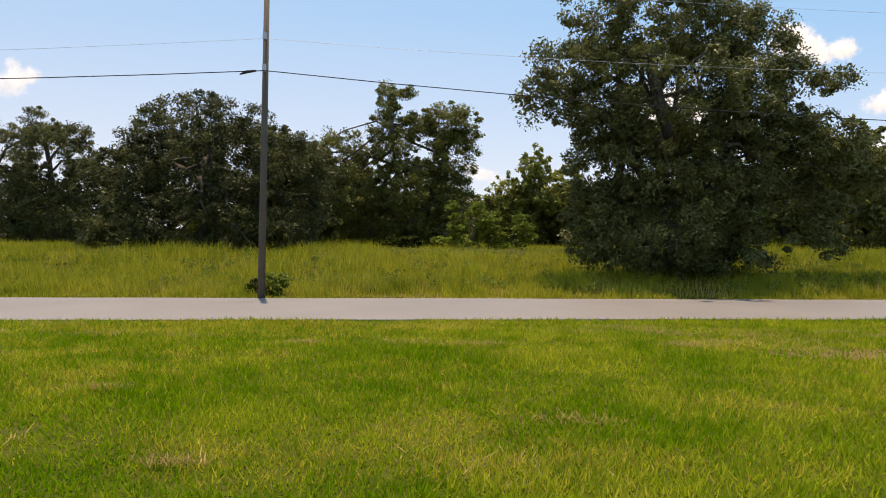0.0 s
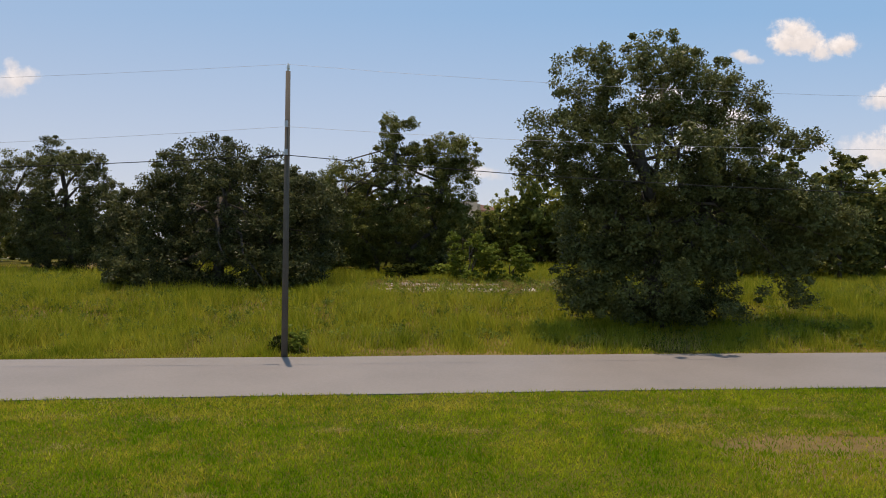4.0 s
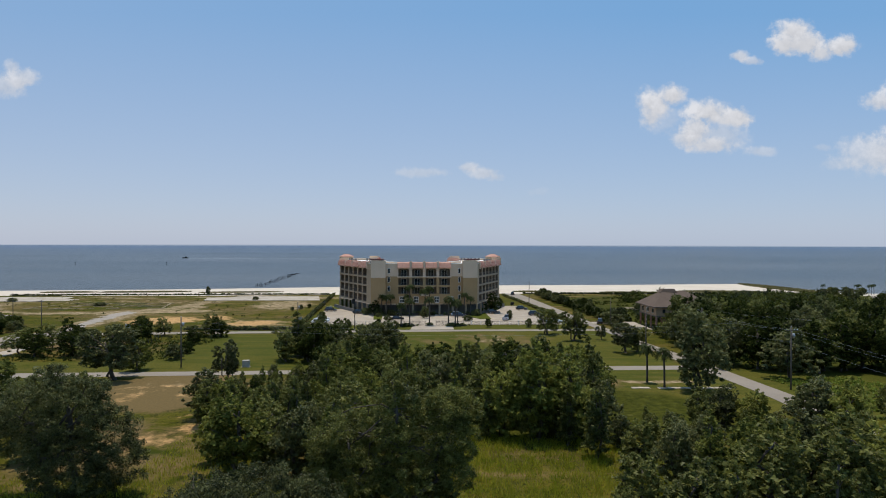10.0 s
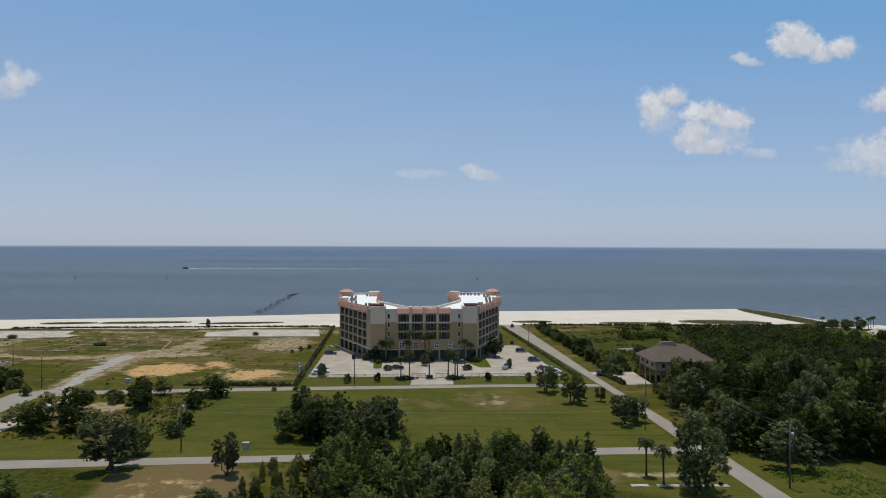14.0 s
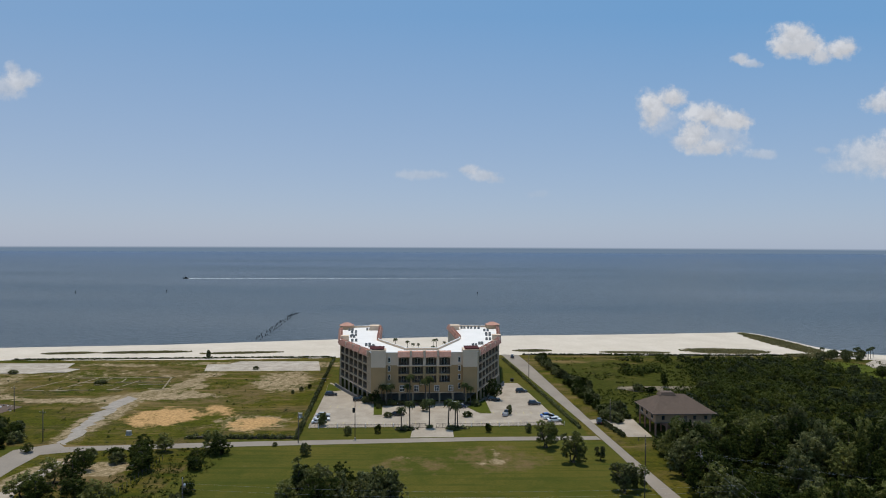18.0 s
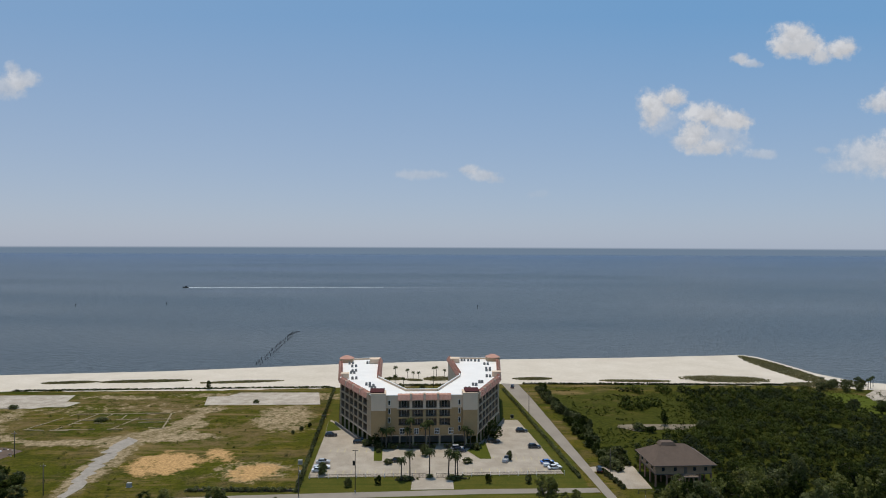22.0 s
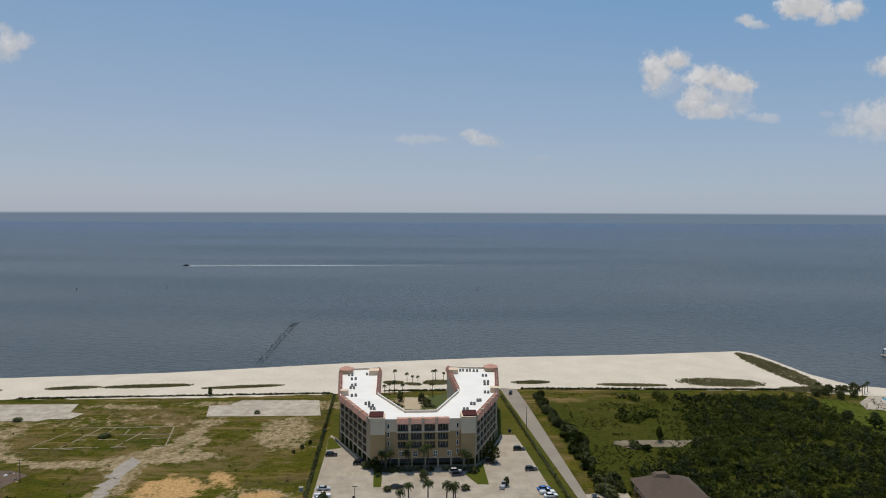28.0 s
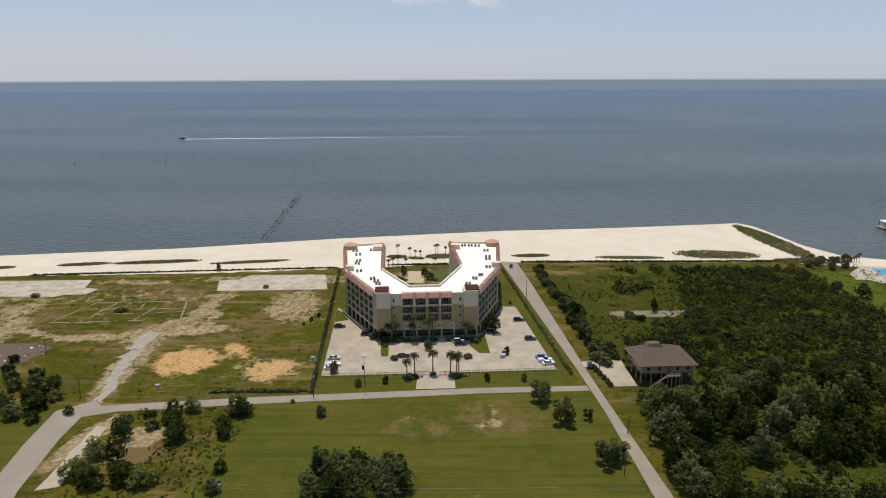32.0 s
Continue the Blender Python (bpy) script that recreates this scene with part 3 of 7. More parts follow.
ribbon("lane_road", "narrow pale grey asphalt lane between lawn and tall grass", [((-400, -6), (-400, -0.5)), ((-30, 14.5), (-30, 20.2)), ((-10, 16.2), (-14.5, 21.6)), ((0.3, 17.1), (0.3, 22.7)), ((12, 17.9), (16, 23.6)), ((400, 40), (400, 45.6))], ASPHALT, z=-0.965, crumble=0.05)
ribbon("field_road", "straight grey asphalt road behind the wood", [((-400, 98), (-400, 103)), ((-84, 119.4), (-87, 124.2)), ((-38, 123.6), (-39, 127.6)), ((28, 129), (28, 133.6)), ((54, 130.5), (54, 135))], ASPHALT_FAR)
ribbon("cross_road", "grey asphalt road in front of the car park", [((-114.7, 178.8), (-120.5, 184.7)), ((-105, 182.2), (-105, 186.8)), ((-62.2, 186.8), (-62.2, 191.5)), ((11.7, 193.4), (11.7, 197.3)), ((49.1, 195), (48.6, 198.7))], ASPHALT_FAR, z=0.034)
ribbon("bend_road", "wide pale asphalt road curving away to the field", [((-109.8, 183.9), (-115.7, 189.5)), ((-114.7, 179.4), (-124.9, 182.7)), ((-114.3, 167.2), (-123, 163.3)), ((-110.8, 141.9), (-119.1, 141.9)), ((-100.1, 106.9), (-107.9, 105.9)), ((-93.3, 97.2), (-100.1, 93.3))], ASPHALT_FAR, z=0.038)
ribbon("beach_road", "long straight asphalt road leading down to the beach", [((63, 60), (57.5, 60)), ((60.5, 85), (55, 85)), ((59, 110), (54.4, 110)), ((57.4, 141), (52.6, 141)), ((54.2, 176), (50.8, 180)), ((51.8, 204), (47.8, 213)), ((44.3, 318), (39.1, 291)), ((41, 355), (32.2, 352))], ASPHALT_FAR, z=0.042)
ribbon("gravel_track", "grey gravel track branching off into the empty lot", [((-112.6, 187.6), (-115.2, 187.6)), ((-117.4, 213.8), (-121.2, 216.7)), ((-119.6, 236.1), (-125.4, 239.1)), ((-118.8, 245.8), (-126.3, 248.7))], GRAVEL, z=0.02, category="track", crumble=0.8, seed=3)
ribbon("slab_road", "old cracked concrete drive beside the curving road", [((-101.1, 143.9), (-106.9, 141.9)), ((-103.5, 173), (-107.4, 173))], material("old_drive", (0.44, 0.37, 0.28), (0.30, 0.25, 0.19), 0.95, 0.5, 4, 0.2), z=0.02, category="drive", crumble=0.3, seed=4)
ribbon("house_drive", "pale concrete driveway of the stilt house", [((51, 213.2), (50.8, 217.6)), ((55.6, 213.0), (55.4, 218.6)), ((58.3, 198), (61.4, 218.7)), ((66.1, 198.3), (66.1, 218.7))], CONCRETE, z=0.046, category="driveway")

# car park
lot = Build().prism([(-44.3, 206.6), (-9.9, 208.4), (-10.1, 196.5), (3.5, 197.2), (3.1, 209), (40.6, 211.1), (35.6, 254.7), (32.7, 276.5), (27.2, 276.5), (21.4, 254.7), (13.6, 244), (-27.2, 242), (-44.7, 269.2), (-49.1, 276)], -0.1, 0.05)
car_park = part("car_park", lot, CONCRETE, label="pale concrete car park before the apartment building", kind="structure")
tagged(car_park, category="car park")

# beach with its waterline
bxs = np.concatenate([[-9000, -4000, -1500, -700, -450], np.arange(-320, 200, 6.0), np.arange(200, 272, 1.5), [300, 420, 800, 1600, 9000]])
b = Build()
levels = [0.0, 0.03, 0.25, 0.5, 0.75, 0.9, 1.0, 1.12, 1.4]
zs = [-0.06, 0.12, 0.26, 0.30, 0.22, -0.05, -0.42, -0.75, -1.6]
brng = np.random.default_rng(5)
for x in bxs:
    y0, y1 = along(BACK, x) - 1 + brng.normal() * 0.8, along(SHORE, x)
    b.v += [(x, y0 + (y1 - y0) * u, z) for u, z in zip(levels, zs)]
k = len(levels)
b.f = [(i * k + j, (i + 1) * k + j, (i + 1) * k + j + 1, i * k + j + 1) for i in range(len(bxs) - 1) for j in range(k - 1)]
tagged(new("beach", b.mesh("beach", SAND, True)), "wide white sand beach along the sea", "beach", kind="structure")


def sea_material():
    m = bpy.data.materials.new("sea_water")
    m.use_nodes = True
    nt = m.node_tree
    p = nt.nodes["Principled BSDF"]
    p.inputs["Roughness"].default_value = 0.32
    p.inputs["IOR"].default_value = 1.33
    p.inputs["Specular IOR Level"].default_value = 0.4
    tc = nt.nodes.new("ShaderNodeTexCoord")
    mp = nt.nodes.new("ShaderNodeMapping")
    mp.inputs["Scale"].default_value = (0.22, 1.0, 1.0)
    nt.links.new(tc.outputs["Object"], mp.inputs[0])
    ripple = nt.nodes.new("ShaderNodeMapping")
    ripple.inputs["Scale"].default_value = (0.85, 1.0, 1.0)
    ripple.inputs["Rotation"].default_value = (0, 0, 0.3)
    nt.links.new(tc.outputs["Object"], ripple.inputs[0])
    n = [nt.nodes.new("ShaderNodeTexNoise") for _ in range(3)]
    for q, s, d in zip(n, (0.0034, 0.20, 0.8), (5, 6, 5)):
        q.inputs["Scale"].default_value, q.inputs["Detail"].default_value = s, d
        nt.links.new(mp.outputs[0] if s < 0.01 else ripple.outputs[0], q.inputs["Vector"])
    r = nt.nodes.new("ShaderNodeMapRange")
    nt.links.new(n[0].outputs[0], r.inputs[0])
    r.inputs[1].default_value, r.inputs[2].default_value = 0.38, 0.62
    mix = nt.nodes.new("ShaderNodeMix")
    mix.data_type = "RGBA"
    mix.inputs["A"].default_value, mix.inputs["B"].default_value = (0.042, 0.056, 0.062, 1), (0.086, 0.094, 0.093, 1)
    nt.links.new(r.outputs[0], mix.inputs["Factor"])
    # base colour turns bluer with distance from land, in drifting bands
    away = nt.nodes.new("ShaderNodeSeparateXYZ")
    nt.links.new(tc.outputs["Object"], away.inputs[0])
    offshore = nt.nodes.new("ShaderNodeMapRange")
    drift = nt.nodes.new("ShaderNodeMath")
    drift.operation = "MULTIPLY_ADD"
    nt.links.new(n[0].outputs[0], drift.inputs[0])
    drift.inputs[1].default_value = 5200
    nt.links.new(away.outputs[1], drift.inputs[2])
    nt.links.new(drift.outputs[0], offshore.inputs[0])
    offshore.inputs[1].default_value, offshore.inputs[2].default_value, offshore.inputs[4].default_value = 3700, 6800, 0.8
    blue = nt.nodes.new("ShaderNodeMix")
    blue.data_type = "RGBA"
    nt.links.new(offshore.outputs[0], blue.inputs["Factor"])
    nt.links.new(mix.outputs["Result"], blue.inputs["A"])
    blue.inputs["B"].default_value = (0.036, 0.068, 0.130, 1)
    # the ripples' light and dark are painted into the base colour
    chop = nt.nodes.new("ShaderNodeMapRange")
    nt.links.new(n[1].outputs[0], chop.inputs[0])
    chop.inputs[1].default_value, chop.inputs[2].default_value, chop.inputs[3].default_value, chop.inputs[4].default_value = 0.36, 0.64, 0.8, 1.2
    wave = nt.nodes.new("ShaderNodeVectorMath")
    wave.operation = "SCALE"
    nt.links.new(blue.outputs["Result"], wave.inputs[0])
    nt.links.new(chop.outputs[0], wave.inputs["Scale"])
    nt.links.new(wave.outputs[0], p.inputs["Base Color"])
    add = nt.nodes.new("ShaderNodeMath")
    add.operation = "MULTIPLY_ADD"
    nt.links.new(n[2].outputs[0], add.inputs[0])
    add.inputs[1].default_value = 0.35
    nt.links.new(n[1].outputs[0], add.inputs[2])
    bn = nt.nodes.new("ShaderNodeBump")
    bn.inputs["Strength"].default_value, bn.inputs["Distance"].default_value = 0.6, 2.2
    nt.links.new(add.outputs[0], bn.inputs["Height"])
    nt.links.new(bn.outputs[0], p.inputs["Normal"])
    return m


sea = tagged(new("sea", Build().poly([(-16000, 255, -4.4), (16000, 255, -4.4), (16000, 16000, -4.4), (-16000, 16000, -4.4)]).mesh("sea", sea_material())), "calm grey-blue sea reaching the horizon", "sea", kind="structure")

# ---- apartment building by the beach ----
TAN = material("tan_stucco", (0.46, 0.335, 0.213), (0.38, 0.275, 0.172), 0.9, 0.3, 4, 0.1)
# balcony interiors darker than the walls, the recess shade put into their colour
RECESS = material("shade_brown_stucco", (0.22, 0.165, 0.115), (0.17, 0.125, 0.085), 0.9, 0.4, 4, 0.1)
BRONZE = material("bronze_railing_paint", (0.19, 0.148, 0.112), (0.14, 0.108, 0.082), 0.6, 2, 20, 0.05)
# concrete darkened as the shade of the open garage and the building's foot
SHADOWWALL = material("shade_dark_concrete", (0.20, 0.18, 0.16), (0.14, 0.13, 0.11), 0.9, 0.4, 4, 0.1)
home = thing("apartment_building", "five-storey stucco apartment building with terracotta awnings and white flat roof", "apartment building", pose(-6.75, 250.3, -1.5, 0, 0, 3.6))
home.scale = (1.0, 1.0, 1.088)
OUT = [(-21.4, -4.4), (19.8, -4.4), (33.6, 28.3), (40.2, 76), (14.4, 79), (16.4, 34), (4.8, 6.6), (-7.8, 6.6), (-19.8, 31.5), (-20.6, 79), (-41.0, 76), (-36.6, 28.3)]


def inset(pts, d):
    out = []
    n = len(pts)
    for i in range(n):
        a, b, c = (Vector(pts[k % n]) for k in (i - 1, i, i + 1))
        n1 = Vector((-(b - a).y, (b - a).x)).normalized()
        n2 = Vector((-(c - b).y, (c - b).x)).normalized()
        q = n1 + n2
        out.append(tuple(b + q * (d / max(0.35, n1.dot(q)))))
    return out


def along_wall(a, c):
    """Pose with x along the wall from a to c, y into the building."""
    a, c = Vector(a), Vector(c)
    return pose(a.x, a.y, 0, 0, 0, math.degrees(math.atan2(c.y - a.y, c.x - a.x))), (c - a).length


def wall_build(length, z0, z1, holes, t=0.35):
    """A wall of thickness t with rectangular or arched holes (u0, u1, z0, z1, rise)."""
    b = Build()
    zs = sorted({z0, z1, *[h[2] for h in holes if z0 < h[2] < z1], *[h[3] for h in holes if z0 < h[3] < z1]})
    for za, zb in zip(zs, zs[1:]):
        cuts, u = sorted((h[0], h[1]) for h in holes if h[2] <= za + 1e-4 and h[3] >= zb - 1e-4), 0.0
        for c0, c1 in cuts + [(length, length)]:
            if c0 - u > 0.01:
                b.box(((u + c0) / 2, t / 2, za), (c0 - u, t, zb - za))
            u = c1
    for u0, u1, za, zb, rise in holes:
        if rise:
            um, k = (u0 + u1) / 2, 5
            for s in (0, 1):
                e = u0 if s == 0 else u1
                arc = [(e + (um - e) * i / k, zb - rise * (1 - math.sin(math.pi / 2 * i / k))) for i in range(k + 1)]
                pts = [(e, zb)] + arc
                n = len(b.v)
                b.v += [(x, 0.002, z) for x, z in pts] + [(x, t, z) for x, z in pts]
                m = len(pts)
                b.f += [tuple(range(n, n + m)), tuple(range(n + 2 * m - 1, n + m - 1, -1))]
                b.f += [(n + i, n + (i + 1) % m, n + m + (i + 1) % m, n + m + i) for i in range(m)]
    return b


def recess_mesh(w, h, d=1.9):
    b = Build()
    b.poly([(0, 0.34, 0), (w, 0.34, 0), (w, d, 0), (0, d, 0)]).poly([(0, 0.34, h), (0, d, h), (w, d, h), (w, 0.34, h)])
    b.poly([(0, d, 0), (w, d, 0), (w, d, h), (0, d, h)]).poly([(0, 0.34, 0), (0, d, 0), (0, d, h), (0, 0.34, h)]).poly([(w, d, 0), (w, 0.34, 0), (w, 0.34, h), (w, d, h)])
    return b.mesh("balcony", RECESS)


def rail_mesh(w):
    b = Build().box((w / 2, 0.16, 1.0), (w, 0.07, 0.07)).box((w / 2, 0.16, 0.1), (w, 0.05, 0.05))
    for i in range(int(w / 0.2)):
        b.box((0.1 + i * 0.2, 0.16, 0.14), (0.025, 0.025, 0.88))
    return b.mesh("railing", BRONZE)


def door_mesh(w, h, d=1.84):
    return Build().box((w / 2, d, 0.02), (w * 0.46, 0.05, min(2.2, h - 0.15))).mesh("glass_door", DARKGLASS)


def frame_mesh(w, h, d=1.80):
    b = Build()
    H = min(2.2, h - 0.15)
    for k in (-0.24, 0.0, 0.24):
        b.box((w / 2 + k * w, d, 0.02), (0.09, 0.05, H))
    return b.box((w / 2, d, H), (w * 0.5, 0.06, 0.08)).mesh("door_frame", TRIMWHITE)


BALC = {}


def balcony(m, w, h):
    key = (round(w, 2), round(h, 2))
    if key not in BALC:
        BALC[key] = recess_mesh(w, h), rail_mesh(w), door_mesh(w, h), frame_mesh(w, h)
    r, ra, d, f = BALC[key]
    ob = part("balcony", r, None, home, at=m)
    part("railing", ra, None, ob, "dark iron railing")
    part("glass_door", d, None, ob)
    part("door_frame", f, None, ob)


FLOORS = [(3.5, 5.95), (6.55, 9.05), (9.65, 12.15), (12.8, 15.6)]


def balcony_wall(a, c, first, pitch, w, count, levels, low_mat, high_mat, split, z0=3.1, z1=17.3):
    m, length = along_wall(a, c)
    holes = [(first + i * pitch, first + i * pitch + w, za, zb, 0.3 if k == len(FLOORS) - 1 else 0) for i in range(count) for k, (za, zb) in enumerate(FLOORS) if k in levels]
    part("lower_wall", wall_build(length, z0, split, [h for h in holes if h[3] <= split]), low_mat, home, at=m)
    part("upper_wall", wall_build(length, split, z1, [h for h in holes if h[2] >= split]), high_mat, home, at=m)
    for u0, u1, za, zb, rise in holes:
        balcony(m @ pose(u0, 0, za), u1 - u0, zb - za)
    return m, length


def awning(m, u, w, tile=TILE, z0=15.95, z1=17.95, out=0.95, back=1.0):
    """A mansard piece: steep at the eaves, flatter over the parapet."""
    b = Build()
    prof = [(-out, z0), (-0.1, z0 + 1.62), (back, z1), (back, 16.5), (-0.02, 16.5), (-0.02, z0 - 0.18), (-out, z0 - 0.18)]
    n = len(prof)
    b.v = [(u, y, z) for y, z in prof] + [(u + w, y, z) for y, z in prof]
    b.f = [(i, n + i, n + (i + 1) % n, (i + 1) % n) for i in range(n)]
    b.f += [tuple(range(n)), tuple(range(2 * n - 1, n - 1, -1))]
    ob = part("awning_roof", b, tile, home, "sloped terracotta tile awning", at=m)
    ribs = Build()
    n = max(3, int(w / 0.45))
    for i in range(n + 1):
        x = u + 0.08 + (w - 0.16) * i / n
        ribs.tube([(x, -out - 0.02, z0 + 0.03), (x, -0.1, z0 + 1.66), (x, back, z1 + 0.03)], 0.08, 5)
    part("tile_ribs", ribs, tile, ob)


# front: stair towers, plain bays with slit windows, four balcony bays
mf, lf = along_wall(OUT[0], OUT[1])
for s, (u0, u1) in enumerate(((0.0, 5.6), (lf - 5.6, lf))):
    w = u1 - u0
    part("stair_tower_base", Build().box((0, 0, 3.1), (w, 6.0, 9.4)), MUSTARD, home, at=mf @ pose(u0 + w / 2, 0.9, 0))
    tw = part("stair_tower", Build().box((0, 0, 12.4), (w + 0.06, 6.06, 6.1)), BEIGE, home, at=mf @ pose(u0 + w / 2, 0.9, 0))
    cap = Build()
    x0, x1 = -w / 2 + 0.1, w / 2 + 0.1
    cap.v += [(x0, -3.1, 18.7), (x1, -3.1, 18.7), (x1, 3.1, 18.8), (x0, 3.1, 18.8), (x0, -3.1, 18.48), (x1, -3.1, 18.48), (x1, 3.1, 18.48), (x0, 3.1, 18.48)]
    cap.f += [(0, 1, 2, 3), (4, 7, 6, 5), (0, 4, 5, 1), (1, 5, 6, 2), (2, 6, 7, 3), (3, 7, 4, 0)]
    part("tower_roof", cap, TILEDARK, tw, "dark red sloping metal roof", at=pose(-0.7 if s == 0 else 0.7, 0.7, 0.25))
slits = [(z, z + 1.7) for z in (4.4, 7.6, 10.8)]
for u0, u1, su in ((5.6, 10.0, 6.5), (lf - 10.0, lf - 5.6, lf - 7.3)):
    part("lower_wall", wall_build(u1 - u0, 3.1, 12.8, [(su - u0, su - u0 + 0.8, a, c, 0) for a, c in slits]), MUSTARD, home, at=mf @ pose(u0, 0, 0))
    part("upper_wall", wall_build(u1 - u0, 12.8, 17.3, [(su - u0, su - u0 + 0.8, 13.9, 15.6, 0)]), BEIGE, home, at=mf @ pose(u0, 0, 0))
    for a, c in slits + [(13.9, 15.6)]:
        w = part("slit_window", Build().box((su + 0.4, 0.2, a), (0.8, 0.06, c - a)), DARKGLASS, home, at=mf)
        fr = Build()
        for q in (-0.06, 0.78):
            fr.box((su + q + 0.04, -0.02, a - 0.1), (0.14, 0.1, c - a + 0.2))
        fr.box((su + 0.4, -0.02, a - 0.12), (1.0, 0.12, 0.14)).box((su + 0.4, -0.02, c), (1.0, 0.12, 0.14))
        part("window_frame", fr, TRIMWHITE, w, "white window frame")
cw = lf - 20.0
mc = mf @ pose(10.0, -0.25, 0)
hol = [(0.55 + i * (cw / 4), cw / 4 - 0.75 + i * (cw / 4) + 0.2, za, zb, 0.3 if k == 3 else 0) for i in range(4) for k, (za, zb) in enumerate(FLOORS) if k > 0]
win = [(1.1 + i * 2.55 + (i // 2) * 0.4, za) for i, za in [(0, 3.6), (2, 3.6), (5, 3.6), (7, 3.6)]]
wins = [(u, u + 1.7, 3.55, 5.45, 0) for u, _ in win]
part("lower_wall", wall_build(cw, 3.1, 12.6, [h for h in hol if h[3] < 12.6] + wins, 0.6), MUSTARD, home, at=mc)
part("upper_wall", wall_build(cw, 12.6, 17.3, [h for h in hol if h[2] > 12.6], 0.6), BEIGE, home, at=mc)
for u0, u1, za, zb, _ in hol:
    balcony(mc @ pose(u0, 0.25, za), u1 - u0, zb - za)
for u0, u1, za, zb, _ in wins:
    w = part("window", Build().box(((u0 + u1) / 2, 0.3, za), (u1 - u0, 0.06, zb - za)), DARKGLASS, home, at=mc)
    fr = Build()
    for q in (u0, (u0 + u1) / 2, u1):
        fr.box((q, -0.02, za - 0.05), (0.17, 0.12, zb - za + 0.1))
    for z in (za - 0.12, (za + zb) / 2, zb):
        fr.box(((u0 + u1) / 2, -0.03, z), (u1 - u0 + 0.2, 0.14, 0.15))
    part("window_frame", fr, TRIMWHITE, w, "white muntin window frame")
for i in range(4):
    awning(mc, i * cw / 4 + 0.2, cw / 4 - 0.4, z1=17.9, back=0.75)
    if i:
        part("roof_pier", Build().box((i * cw / 4, -0.1, 15.4), (0.8, 1.3, 2.6)).box((i * cw / 4, -0.1, 18.0), (1.0, 1.5, 0.2)), BEIGE, home, at=mc)
part("stucco_band", Build().box((cw / 2, -0.08, 12.45), (cw, 0.16, 0.3)), BEIGE, home, at=mc)
part("entrance_canopy", Build().box((cw / 2, -0.55, 5.9), (3.4, 1.1, 0.5)).box((cw / 2, -0.35, 6.4), (2.8, 0.7, 0.35)), BEIGE, home, "beige stucco canopy over the entrance", at=mc)
# wings
for a, c, flip in ((OUT[11], OUT[0], 0), (OUT[1], OUT[2], 1)):
    bay = ((Vector(c) - Vector(a)).length - 4.8) / 6
    m, ln = balcony_wall(a, c, 0.9 if not flip else 3.3, bay, bay - 0.85, 6, (0, 1, 2, 3), TAN, TAN, 12.6)
    u0 = 0.4 if not flip else 2.8
    for i in range(4):
        awning(m, u0 + i * (ln - 3.2) / 4 + 0.15, (ln - 3.2) / 4 - 0.9)
        part("roof_pier", Build().box((u0 + (i + 1 - flip) * (ln - 3.2) / 4 - 0.3 * (1 - flip), 0.1, 15.4), (0.6, 1.5, 2.55)), BEIGE, home, at=m)
    for z in (6.15, 9.2, 12.35):
        part("stucco_band", Build().box((ln / 2, -0.06, z), (ln, 0.12, 0.22)), TAN, home, at=m)
for a, c in ((OUT[2], OUT[3]), (OUT[10], OUT[11])):
    m, ln = balcony_wall(a, c, 1.4, 5.2, 4.2, 9, (0, 1, 2, 3), TAN, TAN, 12.6)
    for i in range(6):
        awning(m, 0.6 + i * 7.6, 6.2)
for i, (a, c) in enumerate(((OUT[3], OUT[4]), (OUT[4], OUT[5]), (OUT[5], OUT[6]), (OUT[6], OUT[7]), (OUT[7], OUT[8]), (OUT[8], OUT[9]), (OUT[9], OUT[10]))):
    m, ln = along_wall(a, c)
    part("court_wall", wall_build(ln, 3.1, 17.3, []), BEIGE, home, at=m)
    if i in (1, 5):
        for k in range(4):
            awning(m, 1.0 + k * (ln - 2) / 4, (ln - 2) / 4 - 1.6)
# roof, parapet, garage level
part("roof", Build().prism(inset(OUT, 0.36), 16.2, 16.55), ROOFWHITE, home, "white membrane flat roof")
pin, pout = inset(OUT, 0.45), inset(OUT, -0.06)
cop = Build()
n = len(OUT)
cop.v = [(x, y, 17.3) for x, y in pout] + [(x, y, 17.3) for x, y in pin] + [(x, y, 17.45) for x, y in pout] + [(x, y, 17.45) for x, y in pin]
for i in range(n):
    j = (i + 1) % n
    cop.f += [(i, j, 2 * n + j, 2 * n + i), (n + j, n + i, 3 * n + i, 3 * n + j), (2 * n + i, 2 * n + j, 3 * n + j, 3 * n + i), (j, i, n + i, n + j)]
part("parapet_coping", cop, TRIMWHITE, home, "pale parapet coping")
part("floor_slab", Build().prism(inset(OUT, 0.05), 2.75, 3.1), BEIGE, home)
# solid dark block stands in for the shaded depth of the open garage
part("garage_core", Build().prism(inset(OUT, 5.2), -1.2, 2.75), SHADOWWALL, home, "dark core block in place of the garage level's shade")
for i in (11, 0, 1, 2, 10):
    a, c = Vector(OUT[i]), Vector(OUT[(i + 1) % 12])
    for k in range(int((c - a).length / 5.2) + 1):
        q = a + (c - a).normalized() * (0.6 + k * 5.2)
        part("garage_column", Build().box((0, 0, -1.2), (0.7, 0.7, 3.95)), TAN, home, at=pose(q.x, q.y, 0) @ pose(0, 0.45, 0))
